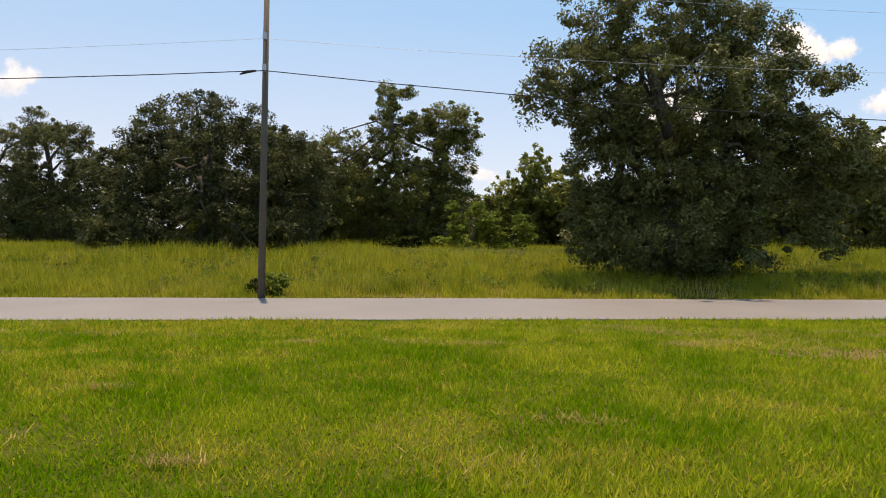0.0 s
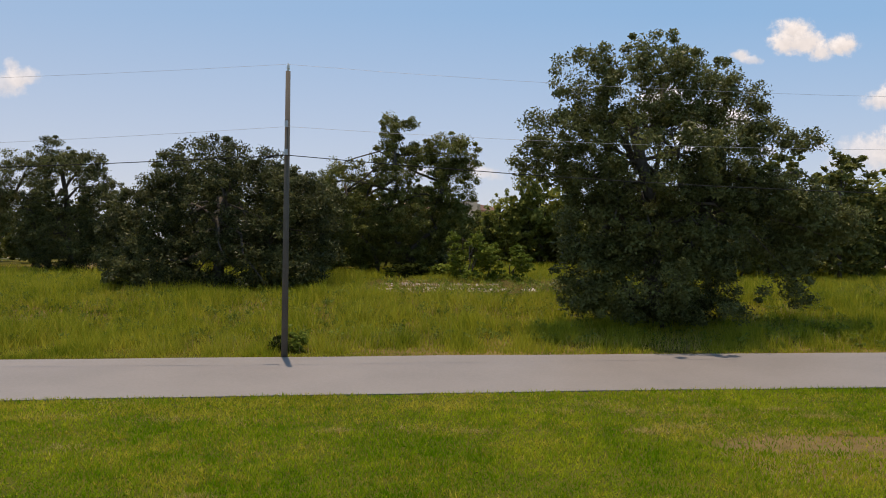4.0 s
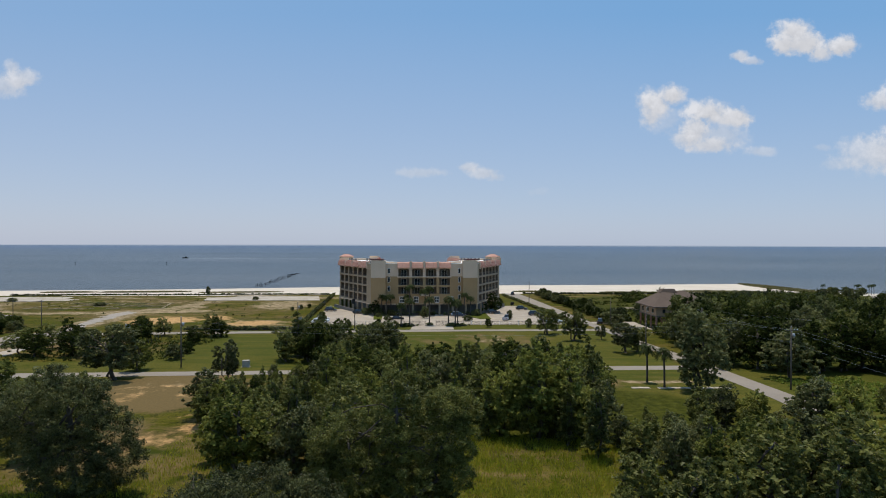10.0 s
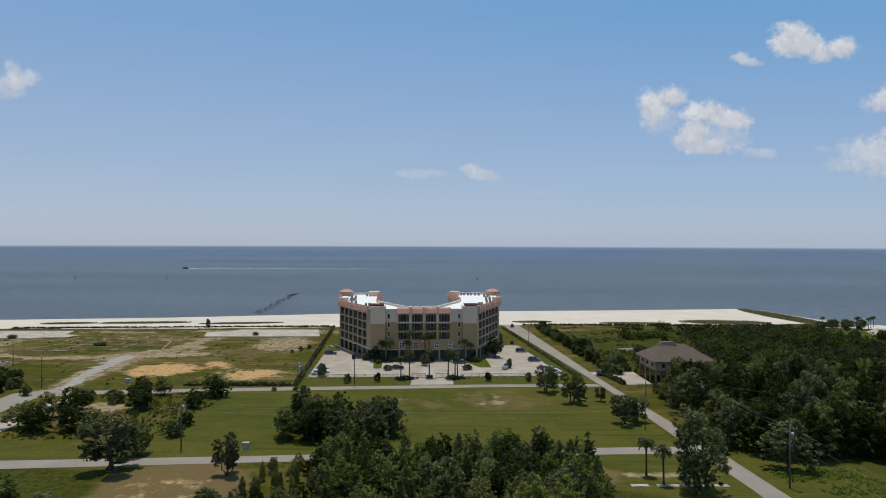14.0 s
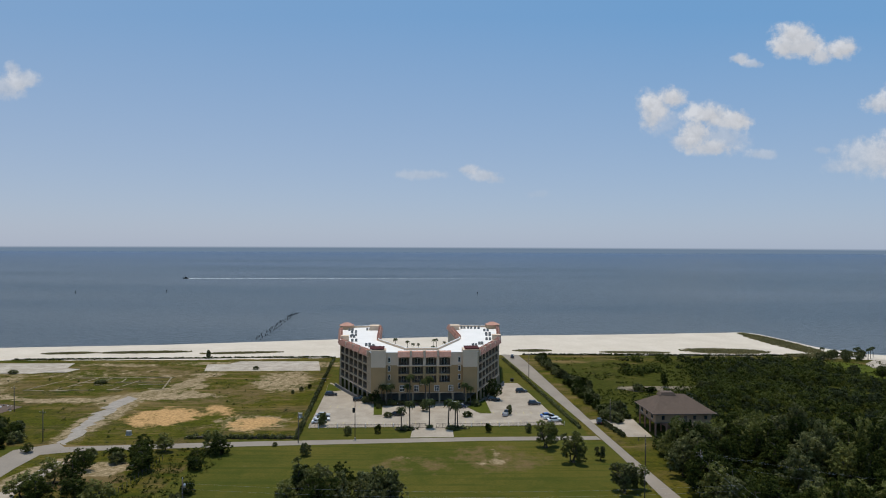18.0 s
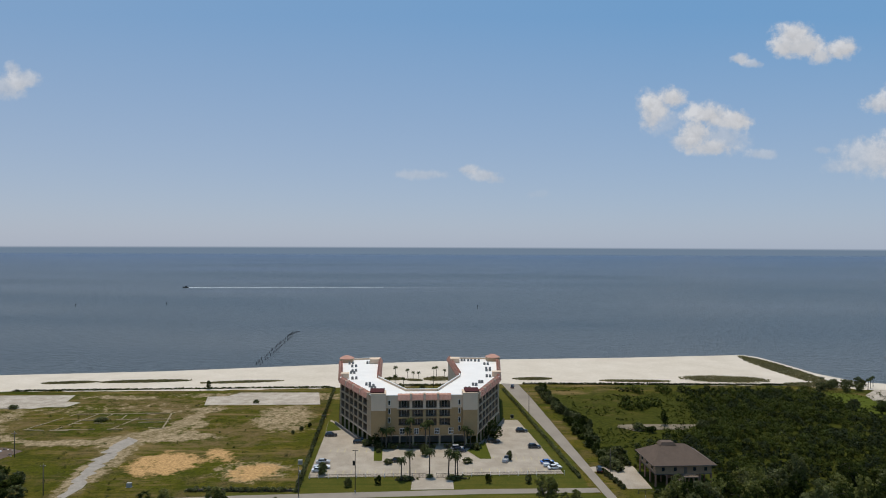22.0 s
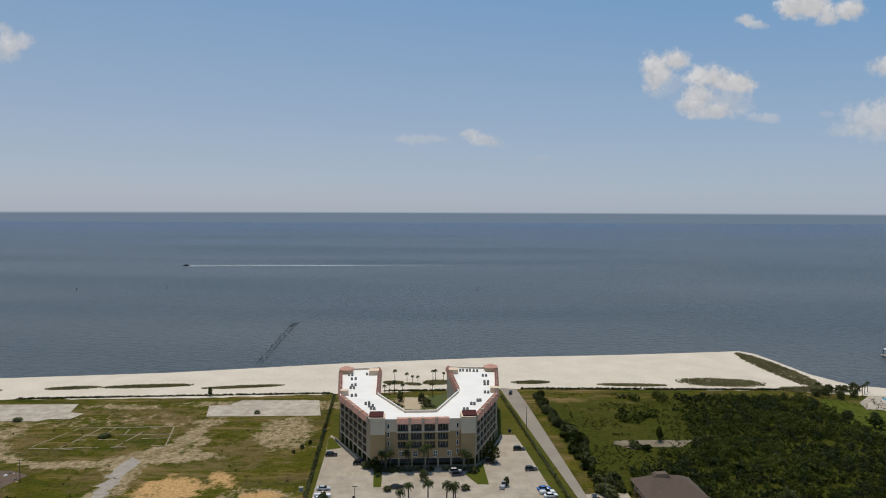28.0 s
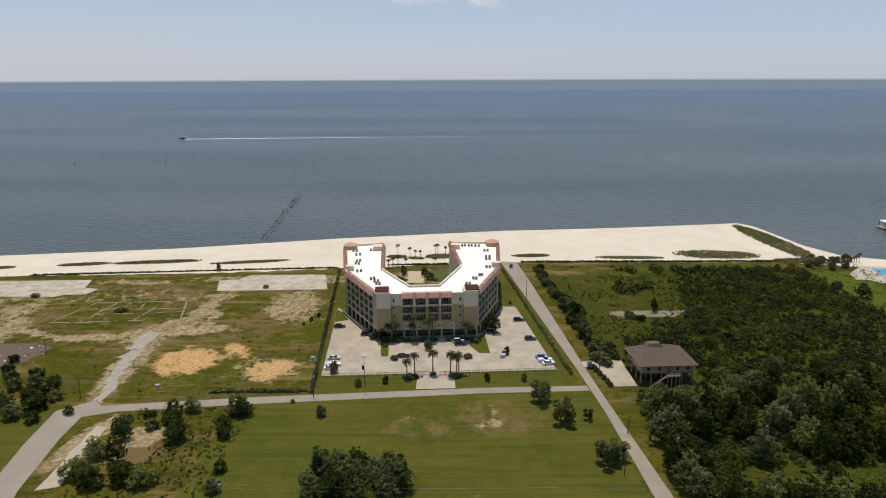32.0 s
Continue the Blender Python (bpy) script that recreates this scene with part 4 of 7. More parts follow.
for a, c in (((-38.9, 28.6), (-23.6, -3.6)), ((35.9, 28.6), (22.0, -3.6))):
    va, vc = Vector(a), Vector(c)
    q = (va + vc) / 2
    ang = math.atan2(vc.y - va.y, vc.x - va.x)
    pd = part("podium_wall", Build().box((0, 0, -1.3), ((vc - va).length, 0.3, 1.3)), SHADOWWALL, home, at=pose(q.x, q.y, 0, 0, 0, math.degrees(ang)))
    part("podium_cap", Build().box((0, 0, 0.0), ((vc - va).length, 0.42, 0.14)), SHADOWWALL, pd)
# hip-roofed corner towers and roof huts
HIPTILE = material("pale_terracotta_tile", (0.56, 0.30, 0.22), (0.44, 0.22, 0.155), 0.8, 0.8, 6, 0.2)
for x, y in ((-37.6, 72.0), (36.9, 73.0)):
    body = part("corner_tower", Build().box((0, 0, 14.0), (6.4, 6.4, 4.4)), TAN, home, at=pose(x, y, 0))
    hip = Build()
    pts = [(3.9 * math.cos(math.pi / 8 + k * math.pi / 4), 3.9 * math.sin(math.pi / 8 + k * math.pi / 4)) for k in range(8)]
    hip.v = [(a, c, 18.4) for a, c in pts] + [(a * 0.3, c * 0.3, 19.5) for a, c in pts] + [(a, c, 18.15) for a, c in pts]
    for k in range(8):
        j = (k + 1) % 8
        hip.f += [(k, j, 8 + j, 8 + k), (16 + k, 16 + j, j, k)]
    hip.f += [tuple(range(8, 16)), tuple(range(23, 15, -1))]
    part("hip_roof", hip, HIPTILE, body, "eight-sided terracotta hip roof")
for x, y, w, d in ((-23.4, 68.5, 4.6, 5.0), (17.0, 68.5, 4.4, 4.6), (33.2, 34.0, 3.8, 2.6), (-35.0, 33.0, 3.4, 2.6)):
    part("roof_hut", Build().box((0, 0, 16.5), (w, d, 2.0)).box((0, 0, 18.5), (w + 0.3, d + 0.3, 0.15)), BEIGE, home, at=pose(x, y, 0))
acm = Build().box((0, 0, 0.1), (1.0, 0.9, 0.95)).box((0, 0, 0), (1.15, 1.05, 0.1)).mesh("roof_unit", material("grey_ac_casing", (0.22, 0.22, 0.21), (0.15, 0.15, 0.14), 0.6, 1, 8, 0.05))
fanm = Build().wheel((0, 0, 0), 0.38, 0.08, "y", 12).mesh("fan_grille", IRON)
arng = random.Random(4)
for x, y in ((-35.6, 66), (-33.6, 58), (-27.0, 67), (-32.6, 47), (-33.2, 42.5), (-31.4, 30), (-24.8, 18.4), (-23.0, 15), (-22.2, 11), (20.6, 71.5), (24.2, 71.5), (27.8, 71), (31.4, 61), (30.6, 50), (30.2, 46), (28.6, 32), (23.6, 20.5), (20.4, 15.5), (16.8, 8.0)):
    for k in range(2):
        u = part("roof_unit", acm, None, home, "grey air-conditioning unit", at=pose(x + k * 1.5 + arng.uniform(-0.2, 0.2), y + arng.uniform(-0.6, 0.6), 16.55))
        part("fan_grille", fanm, None, u, at=pose(0, 0, 1.07, 90, 0, 0))

# ---- trees ----
T = Matrix.Translation
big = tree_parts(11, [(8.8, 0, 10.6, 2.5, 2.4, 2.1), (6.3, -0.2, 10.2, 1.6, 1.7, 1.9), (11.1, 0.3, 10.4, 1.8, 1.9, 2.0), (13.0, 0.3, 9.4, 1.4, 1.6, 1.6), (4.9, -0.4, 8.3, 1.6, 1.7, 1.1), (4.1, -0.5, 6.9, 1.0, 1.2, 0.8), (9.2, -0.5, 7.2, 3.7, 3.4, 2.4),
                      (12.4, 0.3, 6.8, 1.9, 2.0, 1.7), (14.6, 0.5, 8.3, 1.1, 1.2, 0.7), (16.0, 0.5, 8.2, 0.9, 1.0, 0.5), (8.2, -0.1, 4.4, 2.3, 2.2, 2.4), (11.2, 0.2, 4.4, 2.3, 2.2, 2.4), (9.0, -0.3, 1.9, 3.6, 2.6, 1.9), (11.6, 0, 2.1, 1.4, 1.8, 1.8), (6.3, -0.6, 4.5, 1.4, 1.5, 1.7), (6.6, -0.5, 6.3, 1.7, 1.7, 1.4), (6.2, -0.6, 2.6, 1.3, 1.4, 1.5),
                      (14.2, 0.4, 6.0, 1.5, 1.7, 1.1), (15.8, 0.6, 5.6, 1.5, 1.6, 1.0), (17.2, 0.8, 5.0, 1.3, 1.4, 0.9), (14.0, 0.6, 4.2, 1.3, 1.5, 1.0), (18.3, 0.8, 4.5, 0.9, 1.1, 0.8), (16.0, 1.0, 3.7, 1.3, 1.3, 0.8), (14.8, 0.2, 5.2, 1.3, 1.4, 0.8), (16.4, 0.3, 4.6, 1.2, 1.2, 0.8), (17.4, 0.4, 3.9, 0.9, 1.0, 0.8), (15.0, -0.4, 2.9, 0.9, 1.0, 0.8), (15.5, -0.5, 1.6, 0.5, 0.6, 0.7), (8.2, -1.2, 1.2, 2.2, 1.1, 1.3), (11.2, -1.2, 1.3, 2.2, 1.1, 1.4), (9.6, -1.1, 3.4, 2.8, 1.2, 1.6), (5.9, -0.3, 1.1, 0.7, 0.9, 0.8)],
                 [(9.6, 0, 0.42, 8.4, 0.2, 9.0), (10.2, 0.3, 0.34, 12.6, 0.5, 8.4), (9.2, 0.2, 0.24, 6.8, -0.2, 9.4)], 0.54, 115, 0.064, SHADEOAK, 30, split=True, wide=1.5)
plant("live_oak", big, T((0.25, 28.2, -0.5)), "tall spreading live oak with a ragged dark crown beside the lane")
oak = tree_parts(12, [(-14.6, 0, 5.2, 6.4, 4.6, 3.2), (-15.2, 0, 7.3, 4.0, 3.4, 2.5), (-19.2, -0.5, 3.2, 3.2, 3.0, 3.0), (-10.0, -0.5, 3.4, 3.2, 3.0, 3.0), (-14.6, -2.6, 1.6, 6.6, 2.8, 1.8), (-18.4, -2.4, 1.3, 3.0, 1.6, 1.3), (-10.6, -2.4, 1.3, 3.0, 1.6, 1.3), (-20.2, 0, 5.0, 2.0, 2.0, 1.4), (-9.2, 0, 5.8, 2.2, 2.0, 1.6), (-14.2, 4.6, 6.8, 4.8, 3.2, 2.5), (-10.6, 5.4, 5.4, 3.0, 2.6, 2.4), (-18.6, 4.4, 5.4, 3.0, 2.6, 2.2)],
                 [(-14.8, 0, 0.4, -15.0, 0, 6.0), (-13.4, 0.4, 0.32, -10.6, 0, 5.0), (-15.8, 0.4, 0.3, -18.8, 0, 4.6)], 0.60, 115, 0.072, DARKLEAF, 22, split=True, wide=1.5)
plant("live_oak", oak, T((0.5, 41.6, 0)), "broad low rounded oak, dark green, standing in tall grass")
mid = tree_parts(13, [(-4.6, 0, 12.9, 0.9, 1.2, 1.8), (-2.9, 0, 13.6, 0.8, 0.7, 0.4), (-4.2, 0, 9.4, 2.2, 2.4, 2.8), (-1.8, 0, 10.8, 1.4, 1.4, 1.3), (0.4, 0, 11.2, 1.9, 2.0, 1.6), (2.2, 0, 10.6, 1.3, 1.5, 1.6), (0.9, 0, 8.4, 2.2, 2.3, 2.4), (-2.4, 0, 4.4, 3.2, 3.2, 3.8), (1.0, 0, 5.0, 1.6, 1.8, 2.2),
                      (-8.6, 0.5, 8.2, 2.4, 2.4, 2.3), (-11.0, 0.5, 7.4, 1.6, 1.8, 1.8), (-7.4, 0, 4.0, 2.8, 2.6, 3.4), (-10.6, 0.3, 3.6, 1.8, 2.0, 3.0)],
                 [(-3.2, 0, 0.32, -4.5, 0, 13.4), (-2.4, 0.2, 0.26, 1.2, 0, 10.0), (-5.6, 0.4, 0.22, -8.6, 0, 8.2)], 0.58, 105, 0.08, OAKLEAF, 14, split=True, wide=1.5)
plant("oak_tree", mid, T((0, 56.5, 0)), "tall oak with a thin leading top and vines")
fl = tree_parts(14, [(-36.8, 0, 8.6, 3.8, 3.6, 3.2), (-38.6, 0, 12.0, 1.4, 1.4, 1.6), (-42.0, 0, 9.2, 3.0, 2.8, 2.8), (-33.4, 0, 6.0, 3.0, 2.8, 3.0), (-37.2, 0, 3.6, 3.6, 3.2, 3.0), (-35.6, 0, 10.6, 2.0, 2.0, 1.4), (-44.5, 0, 6.0, 2.0, 2.0, 2.4), (-32.4, 0, 4.0, 2.4, 2.4, 2.6), (-36.5, -0.5, 2.0, 4.4, 2.8, 1.9), (-40.2, 0, 4.4, 2.6, 2.6, 2.8)],
                [(-37.6, 0, 0.36, -37.8, 0, 10.0), (-38.8, 0.3, 0.3, -42.4, 0, 8.0)], 0.68, 100, 0.085, DARKLEAF, 18, split=True, wide=1.5)
plant("oak_tree", fl, T((0, 63.0, 0)), "open-crowned oak at the edge of the grass field")

# general kinds of tree, grown once at the origin
KINDS = []
for i in range(5):
    r = random.Random(100 + i)
    blobs = [(0, 0, 5.2, 2.5, 2.4, 2.6), (r.uniform(-1, 1), r.uniform(-1, 1), 7.4, 1.6, 1.6, 1.8), (r.uniform(1, 2), r.uniform(-1, 1), 4.2, 1.9, 1.8, 2.0), (r.uniform(-2, -1), r.uniform(-1, 1), 3.8, 1.9, 1.8, 2.2), (0, r.uniform(-1, 1), 2.2, 2.2, 2.0, 1.7)]
    KINDS.append(tree_parts(200 + i, blobs, [(0, 0, 0.2, 0.2, 0, 7.2), (0.2, 0.1, 0.15, 1.2, 0.4, 4.6)], 0.66, 21, 0.188, (PINELEAF, OAKLEAF, OAKLEAF, PINELEAF, DARKLEAF)[i], 8))
TALL = []
for i in range(3):
    r = random.Random(140 + i)
    blobs = [(r.uniform(-0.3, 0.3), r.uniform(-0.3, 0.3), z, w, w, 1.5) for z, w in ((2.2, 1.7), (4.0, 1.6), (5.8, 1.3), (7.4, 1.0), (8.8, 0.6))]
    TALL.append(tree_parts(240 + i, blobs, [(0, 0, 0.16, 0.1, 0, 8.8)], 0.56, 24, 0.160, (PINELEAF, OAKLEAF, OAKLEAF)[i], 6))
AIRY = []
for i in range(2):
    r = random.Random(150 + i)
    blobs = [(2.2 * math.cos(k * 2.1 + i) * r.uniform(0.35, 1.0), 2.2 * math.sin(k * 2.1 + i) * r.uniform(0.35, 1.0), 1.9 + 0.36 * k + r.uniform(-0.4, 0.4), 1.0, 1.0, 0.75) for k in range(14)]
    AIRY.append(tree_parts(250 + i, blobs, [(0, 0, 0.2, 0.3, 0, 6.6), (0.15, 0.1, 0.14, 1.9, 0.4, 4.8), (-0.2, 0, 0.15, -1.8, -0.3, 4.6)], 0.48, 30, 0.12, (OAKLEAF, DARKLEAF)[i], 14))
FARKINDS = []
for i in range(4):
    r = random.Random(180 + i)
    blobs = [(0, 0, 5.0, 2.6, 2.4, 2.6), (r.uniform(-1, 1), r.uniform(-1, 1), 7.2, 1.6, 1.6, 1.7), (r.uniform(1, 2), r.uniform(-1, 1), 3.6, 2.0, 1.8, 2.4), (r.uniform(-2, -1), r.uniform(-1, 1), 3.4, 2.0, 1.8, 2.4)]
    FARKINDS.append(tree_parts(280 + i, blobs, [(0, 0, 0.2, 0.2, 0, 7.0)], 0.8, 18, 0.228, (SCRUBLEAF, SCRUBLEAF, DARKLEAF, OAKLEAF)[i], 4))
SHRUBS = []
for i in range(3):
    r = random.Random(160 + i)
    blobs = [(0, 0, 0.9, 1.1, 1.0, 0.9), (r.uniform(-0.6, 0.6), r.uniform(-0.6, 0.6), 1.4, 0.7, 0.7, 0.6)]
    SHRUBS.append(tree_parts(260 + i, blobs, [(0, 0, 0.05, 0.1, 0, 1.4)], 0.36, 20, 0.132, (SCRUBLEAF, DARKLEAF, LIGHTLEAF)[i], 4))


SAPLING = []
for i in range(2):
    r = random.Random(170 + i)
    blobs = [(r.uniform(-0.55, 0.55), r.uniform(-0.5, 0.5), z, w, w, 0.3) for z, w in ((0.5, 0.5), (0.9, 0.4), (1.3, 0.45), (1.6, 0.5), (2.0, 0.45), (2.3, 0.4), (2.7, 0.32))]
    SAPLING.append(tree_parts(270 + i, blobs, [(0, 0, 0.03, 0.1, 0, 2.7)], 0.24, 12, 0.08, LIGHTLEAF, 4))


def grow(name, kind, x, y, height=1.0, width=None, label="", category="tree", group="", turn=None):
    """Plants one of the kinds; the copies share their meshes."""
    width = width or height
    rng = random.Random(int(x * 31 + y * 17))
    m = Matrix.LocRotScale((x, y, float(land(y)) - 0.03), Euler((0, 0, turn if turn is not None else rng.uniform(0, 6.28))), None)
    ob = plant(name, kind, m, label, category, group)
    ob.scale = (width, width, height)
    return ob


# the wood between the clearing and the field road
wrng = random.Random(7)
taken = []


def free(x, y, d):
    return all((x - a) ** 2 + (y - c) ** 2 > d * d for a, c in taken)


def in_wood(x, y):
    if (-2 < x < 15 and 46 < y < 80) or (10 < x < 23 and 57 < y < 69 + (x < 18) * 5):
        return False
    left = -12 if y < 68 else -33 + max(0, 84 - y) * 0.6
    right = min(54, 22 + (y - 30) * 0.62) if y < 84 else 27 + max(0.0, 92 - y) * 1.6
    if 62 < x < 84 and 62 < y < 93:
        return True
    return left < x < right and 57 + (x > 14) * -9 < y < 120


for _ in range(6000):
    x, y = wrng.uniform(-36, 84), wrng.uniform(36, 120)
    if in_wood(x, y) and free(x, y, 4.1 if y < 98 else 3.3) and not (2 < x < 18 and 22 < y < 33):
        taken.append((x, y))
        s = wrng.uniform(0.62, 1.02)
        if 0.28 < x / y < 0.57 and y > 52:
            # lower growth towards the grass lot
            s = min(s, max(0.0, (20.0 * (1 - y / 97) + 0.8) / 9.4))
        if y > 98:
            s = wrng.uniform(0.7, 0.95)
        if x / y < -0.2:
            s = min(s, max(0.36, (20.0 * (1 - y / 126) + 0.5) / 9.4))
        if s < 0.22:
            continue
        if wrng.random() < 0.3:
            grow("young_tree", TALL[wrng.randrange(3)], x, y, s * 1.02, s * 1.1, "slender young tree in the dense wood", group="trees of the wood")
        else:
            grow("wood_tree", (KINDS if y < 98 else FARKINDS + [KINDS[3]])[wrng.choice((0, 1, 2, 3, 4) if x < 12 else (0, 1, 2, 4, 4))], x, y, s, s * wrng.uniform(0.95, 1.25), "bushy green tree in the dense wood", group="trees of the wood")

# ---- single trees, bushes and palms ----
for x, y, h, w, k, lab in (
        (-61.7, 118.3, 1.38, 2.05, 11, "half-bare spreading tree by the field road"), (-40.0, 116.7, 1.0, 1.05, 11, "round tree with a bare limb beside the dirt lot"), (-79, 165.5, 0.72, 1.25, 0, "dark tree clump beside the cross road"),
        (-82.5, 171, 0.75, 1.1, 1, "dark tree clump beside the cross road"), (-84.5, 177.5, 0.7, 1.05, 0, "dark tree clump beside the cross road"), (-80.6, 182, 0.6, 0.9, 3, "dark tree clump beside the cross road"),
        (-66, 182, 0.75, 1.2, 3, "leafy roadside tree on the lawn"), (-63.6, 179.4, 0.6, 0.9, 0, "leafy roadside tree on the lawn"), (-65.8, 167, 0.42, 0.8, 1, "small tree on the lawn"), (-67.6, 173, 0.45, 0.75, 0, "small tree on the lawn"),
        (-62, 127.5, 0.72, 0.95, 3, "dark tree beside the field road"), (36.2, 174, 1.15, 1.4, 10, "thin roadside tree on the mown field"), (31.0, 187, 1.1, 1.35, 10, "roadside tree on the mown field"), (44.4, 176, 0.55, 0.6, 11, "small roadside tree on the mown field"),
        (44.2, 152, 0.98, 1.3, 11, "spreading tree at the field corner"), (47.6, 154.5, 0.85, 1.1, 10, "spreading tree at the field corner"), (44.8, 109, 1.62, 1.62, 4, "large dark oak beside the beach road"), (35.5, 87, 0.62, 0.75, 2, "low leafy tree at the edge of the grass lot"), (39.2, 88.5, 0.66, 0.8, 4, "low leafy tree at the edge of the grass lot"), (42.4, 86, 0.62, 0.8, 0, "low leafy tree at the edge of the grass lot"), (19.9, 246.3, 0.9, 1.1, 4, "round tree beside the car park"), (-25.6, 237.2, 0.66, 0.8, 4, "round tree before the apartment building"),
        (-99, 147.5, 0.7, 1.2, 3, "dark bushy tree on rough ground"), (-93.4, 144, 0.75, 1.2, 0, "dark bushy tree on rough ground"), (-86, 146, 0.66, 1.2, 4, "dark bushy tree on rough ground"), (-91.5, 155, 0.9, 0.8, 0, "dark upright tree on rough ground"), (-97.5, 157, 0.72, 1.1, 3, "dark bushy tree on rough ground"), (-95, 166, 0.55, 0.8, 0, "dark upright tree on rough ground"), (-98.5, 171, 0.5, 0.8, 0, "dark bushy tree on rough ground"),
        (-79, 144, 0.65, 1.1, 3, "dark bushy tree on rough ground"), (-119.5, 181, 0.3, 0.6, 0, "bush beside the road bend"), (-133, 184, 0.5, 1.1, 1, "bush beside the road bend"), (-138, 190, 0.45, 1.0, 0, "bush beside the road bend"), (-142, 176, 0.5, 1.1, 3, "bush beside the road bend"),
        (200.2, 286.3, 0.7, 1.1, 0, "lone tree on a lawn by the shore"), (94.3, 268.8, 0.8, 0.6, 4, "dark upright tree in the scrub field"), (88, 303.7, 0.5, 0.9, 4, "dark round bush in the scrub field"), (12.5, 82, 1.4, 1.3, 0, "tall tree rising over the wood"), (16.6, 83.5, 1.25, 1.2, 3, "tall tree rising over the wood"), (7.8, 83, 1.05, 1.1, 0, "leafy tree behind the grassy clearing"), (34.5, 55.5, 1.15, 1.4, 2, "leafy oak behind the large live oak"), (28.0, 53.5, 1.15, 1.3, 2, "leafy oak behind the large live oak"), (41.5, 58, 1.1, 1.4, 0, "leafy oak behind the large live oak"), (-47.5, 74, 0.9, 1.2, 2, "tree beside the dry path"), (-53, 66, 0.85, 1.2, 0, "tree beside the dry path"), (-58, 78, 0.8, 1.2, 4, "tree beside the dry path"), (-34.5, 92, 0.82, 0.95, 4, "dark upright tree beside the dirt lot"), (-31, 88, 0.72, 0.9, 3, "dark upright tree beside the dirt lot"), (-66, 92, 0.95, 1.25, 0, "tree beside the lawn"), (-74, 88, 0.9, 1.25, 3, "tree beside the lawn"), (-63, 84, 1.0, 1.2, 1, "tree beside the lawn"), (-55, 88, 0.92, 1.15, 4, "dark tree beside the lawn"), (-48.5, 84, 0.9, 1.0, 2, "dark tree beside the dirt lot")):
    grow("tree", AIRY[k - 10] if k > 9 else KINDS[k] if y < 130 else FARKINDS[k % 4], x, y, h, w, lab)
crng = random.Random(21)
for i in range(26):
    x, y = crng.uniform(-35.5, -10.5), crng.uniform(135.5, 150.5)
    if (x + 23) ** 2 / 165 + (y - 143) ** 2 / 62 < 1.05:
        grow("clump_tree", FARKINDS[crng.choice((0, 2, 2, 3))], x, y, crng.uniform(0.8, 1.0), crng.uniform(0.85, 1.05), "dark tree in a dense clump on the mown field", group="clump on the field")
grow("clump_tree", TALL[1], -33.6, 146.5, 1.0, 1.5, "tall dark tree at the edge of the clump", group="clump on the field")
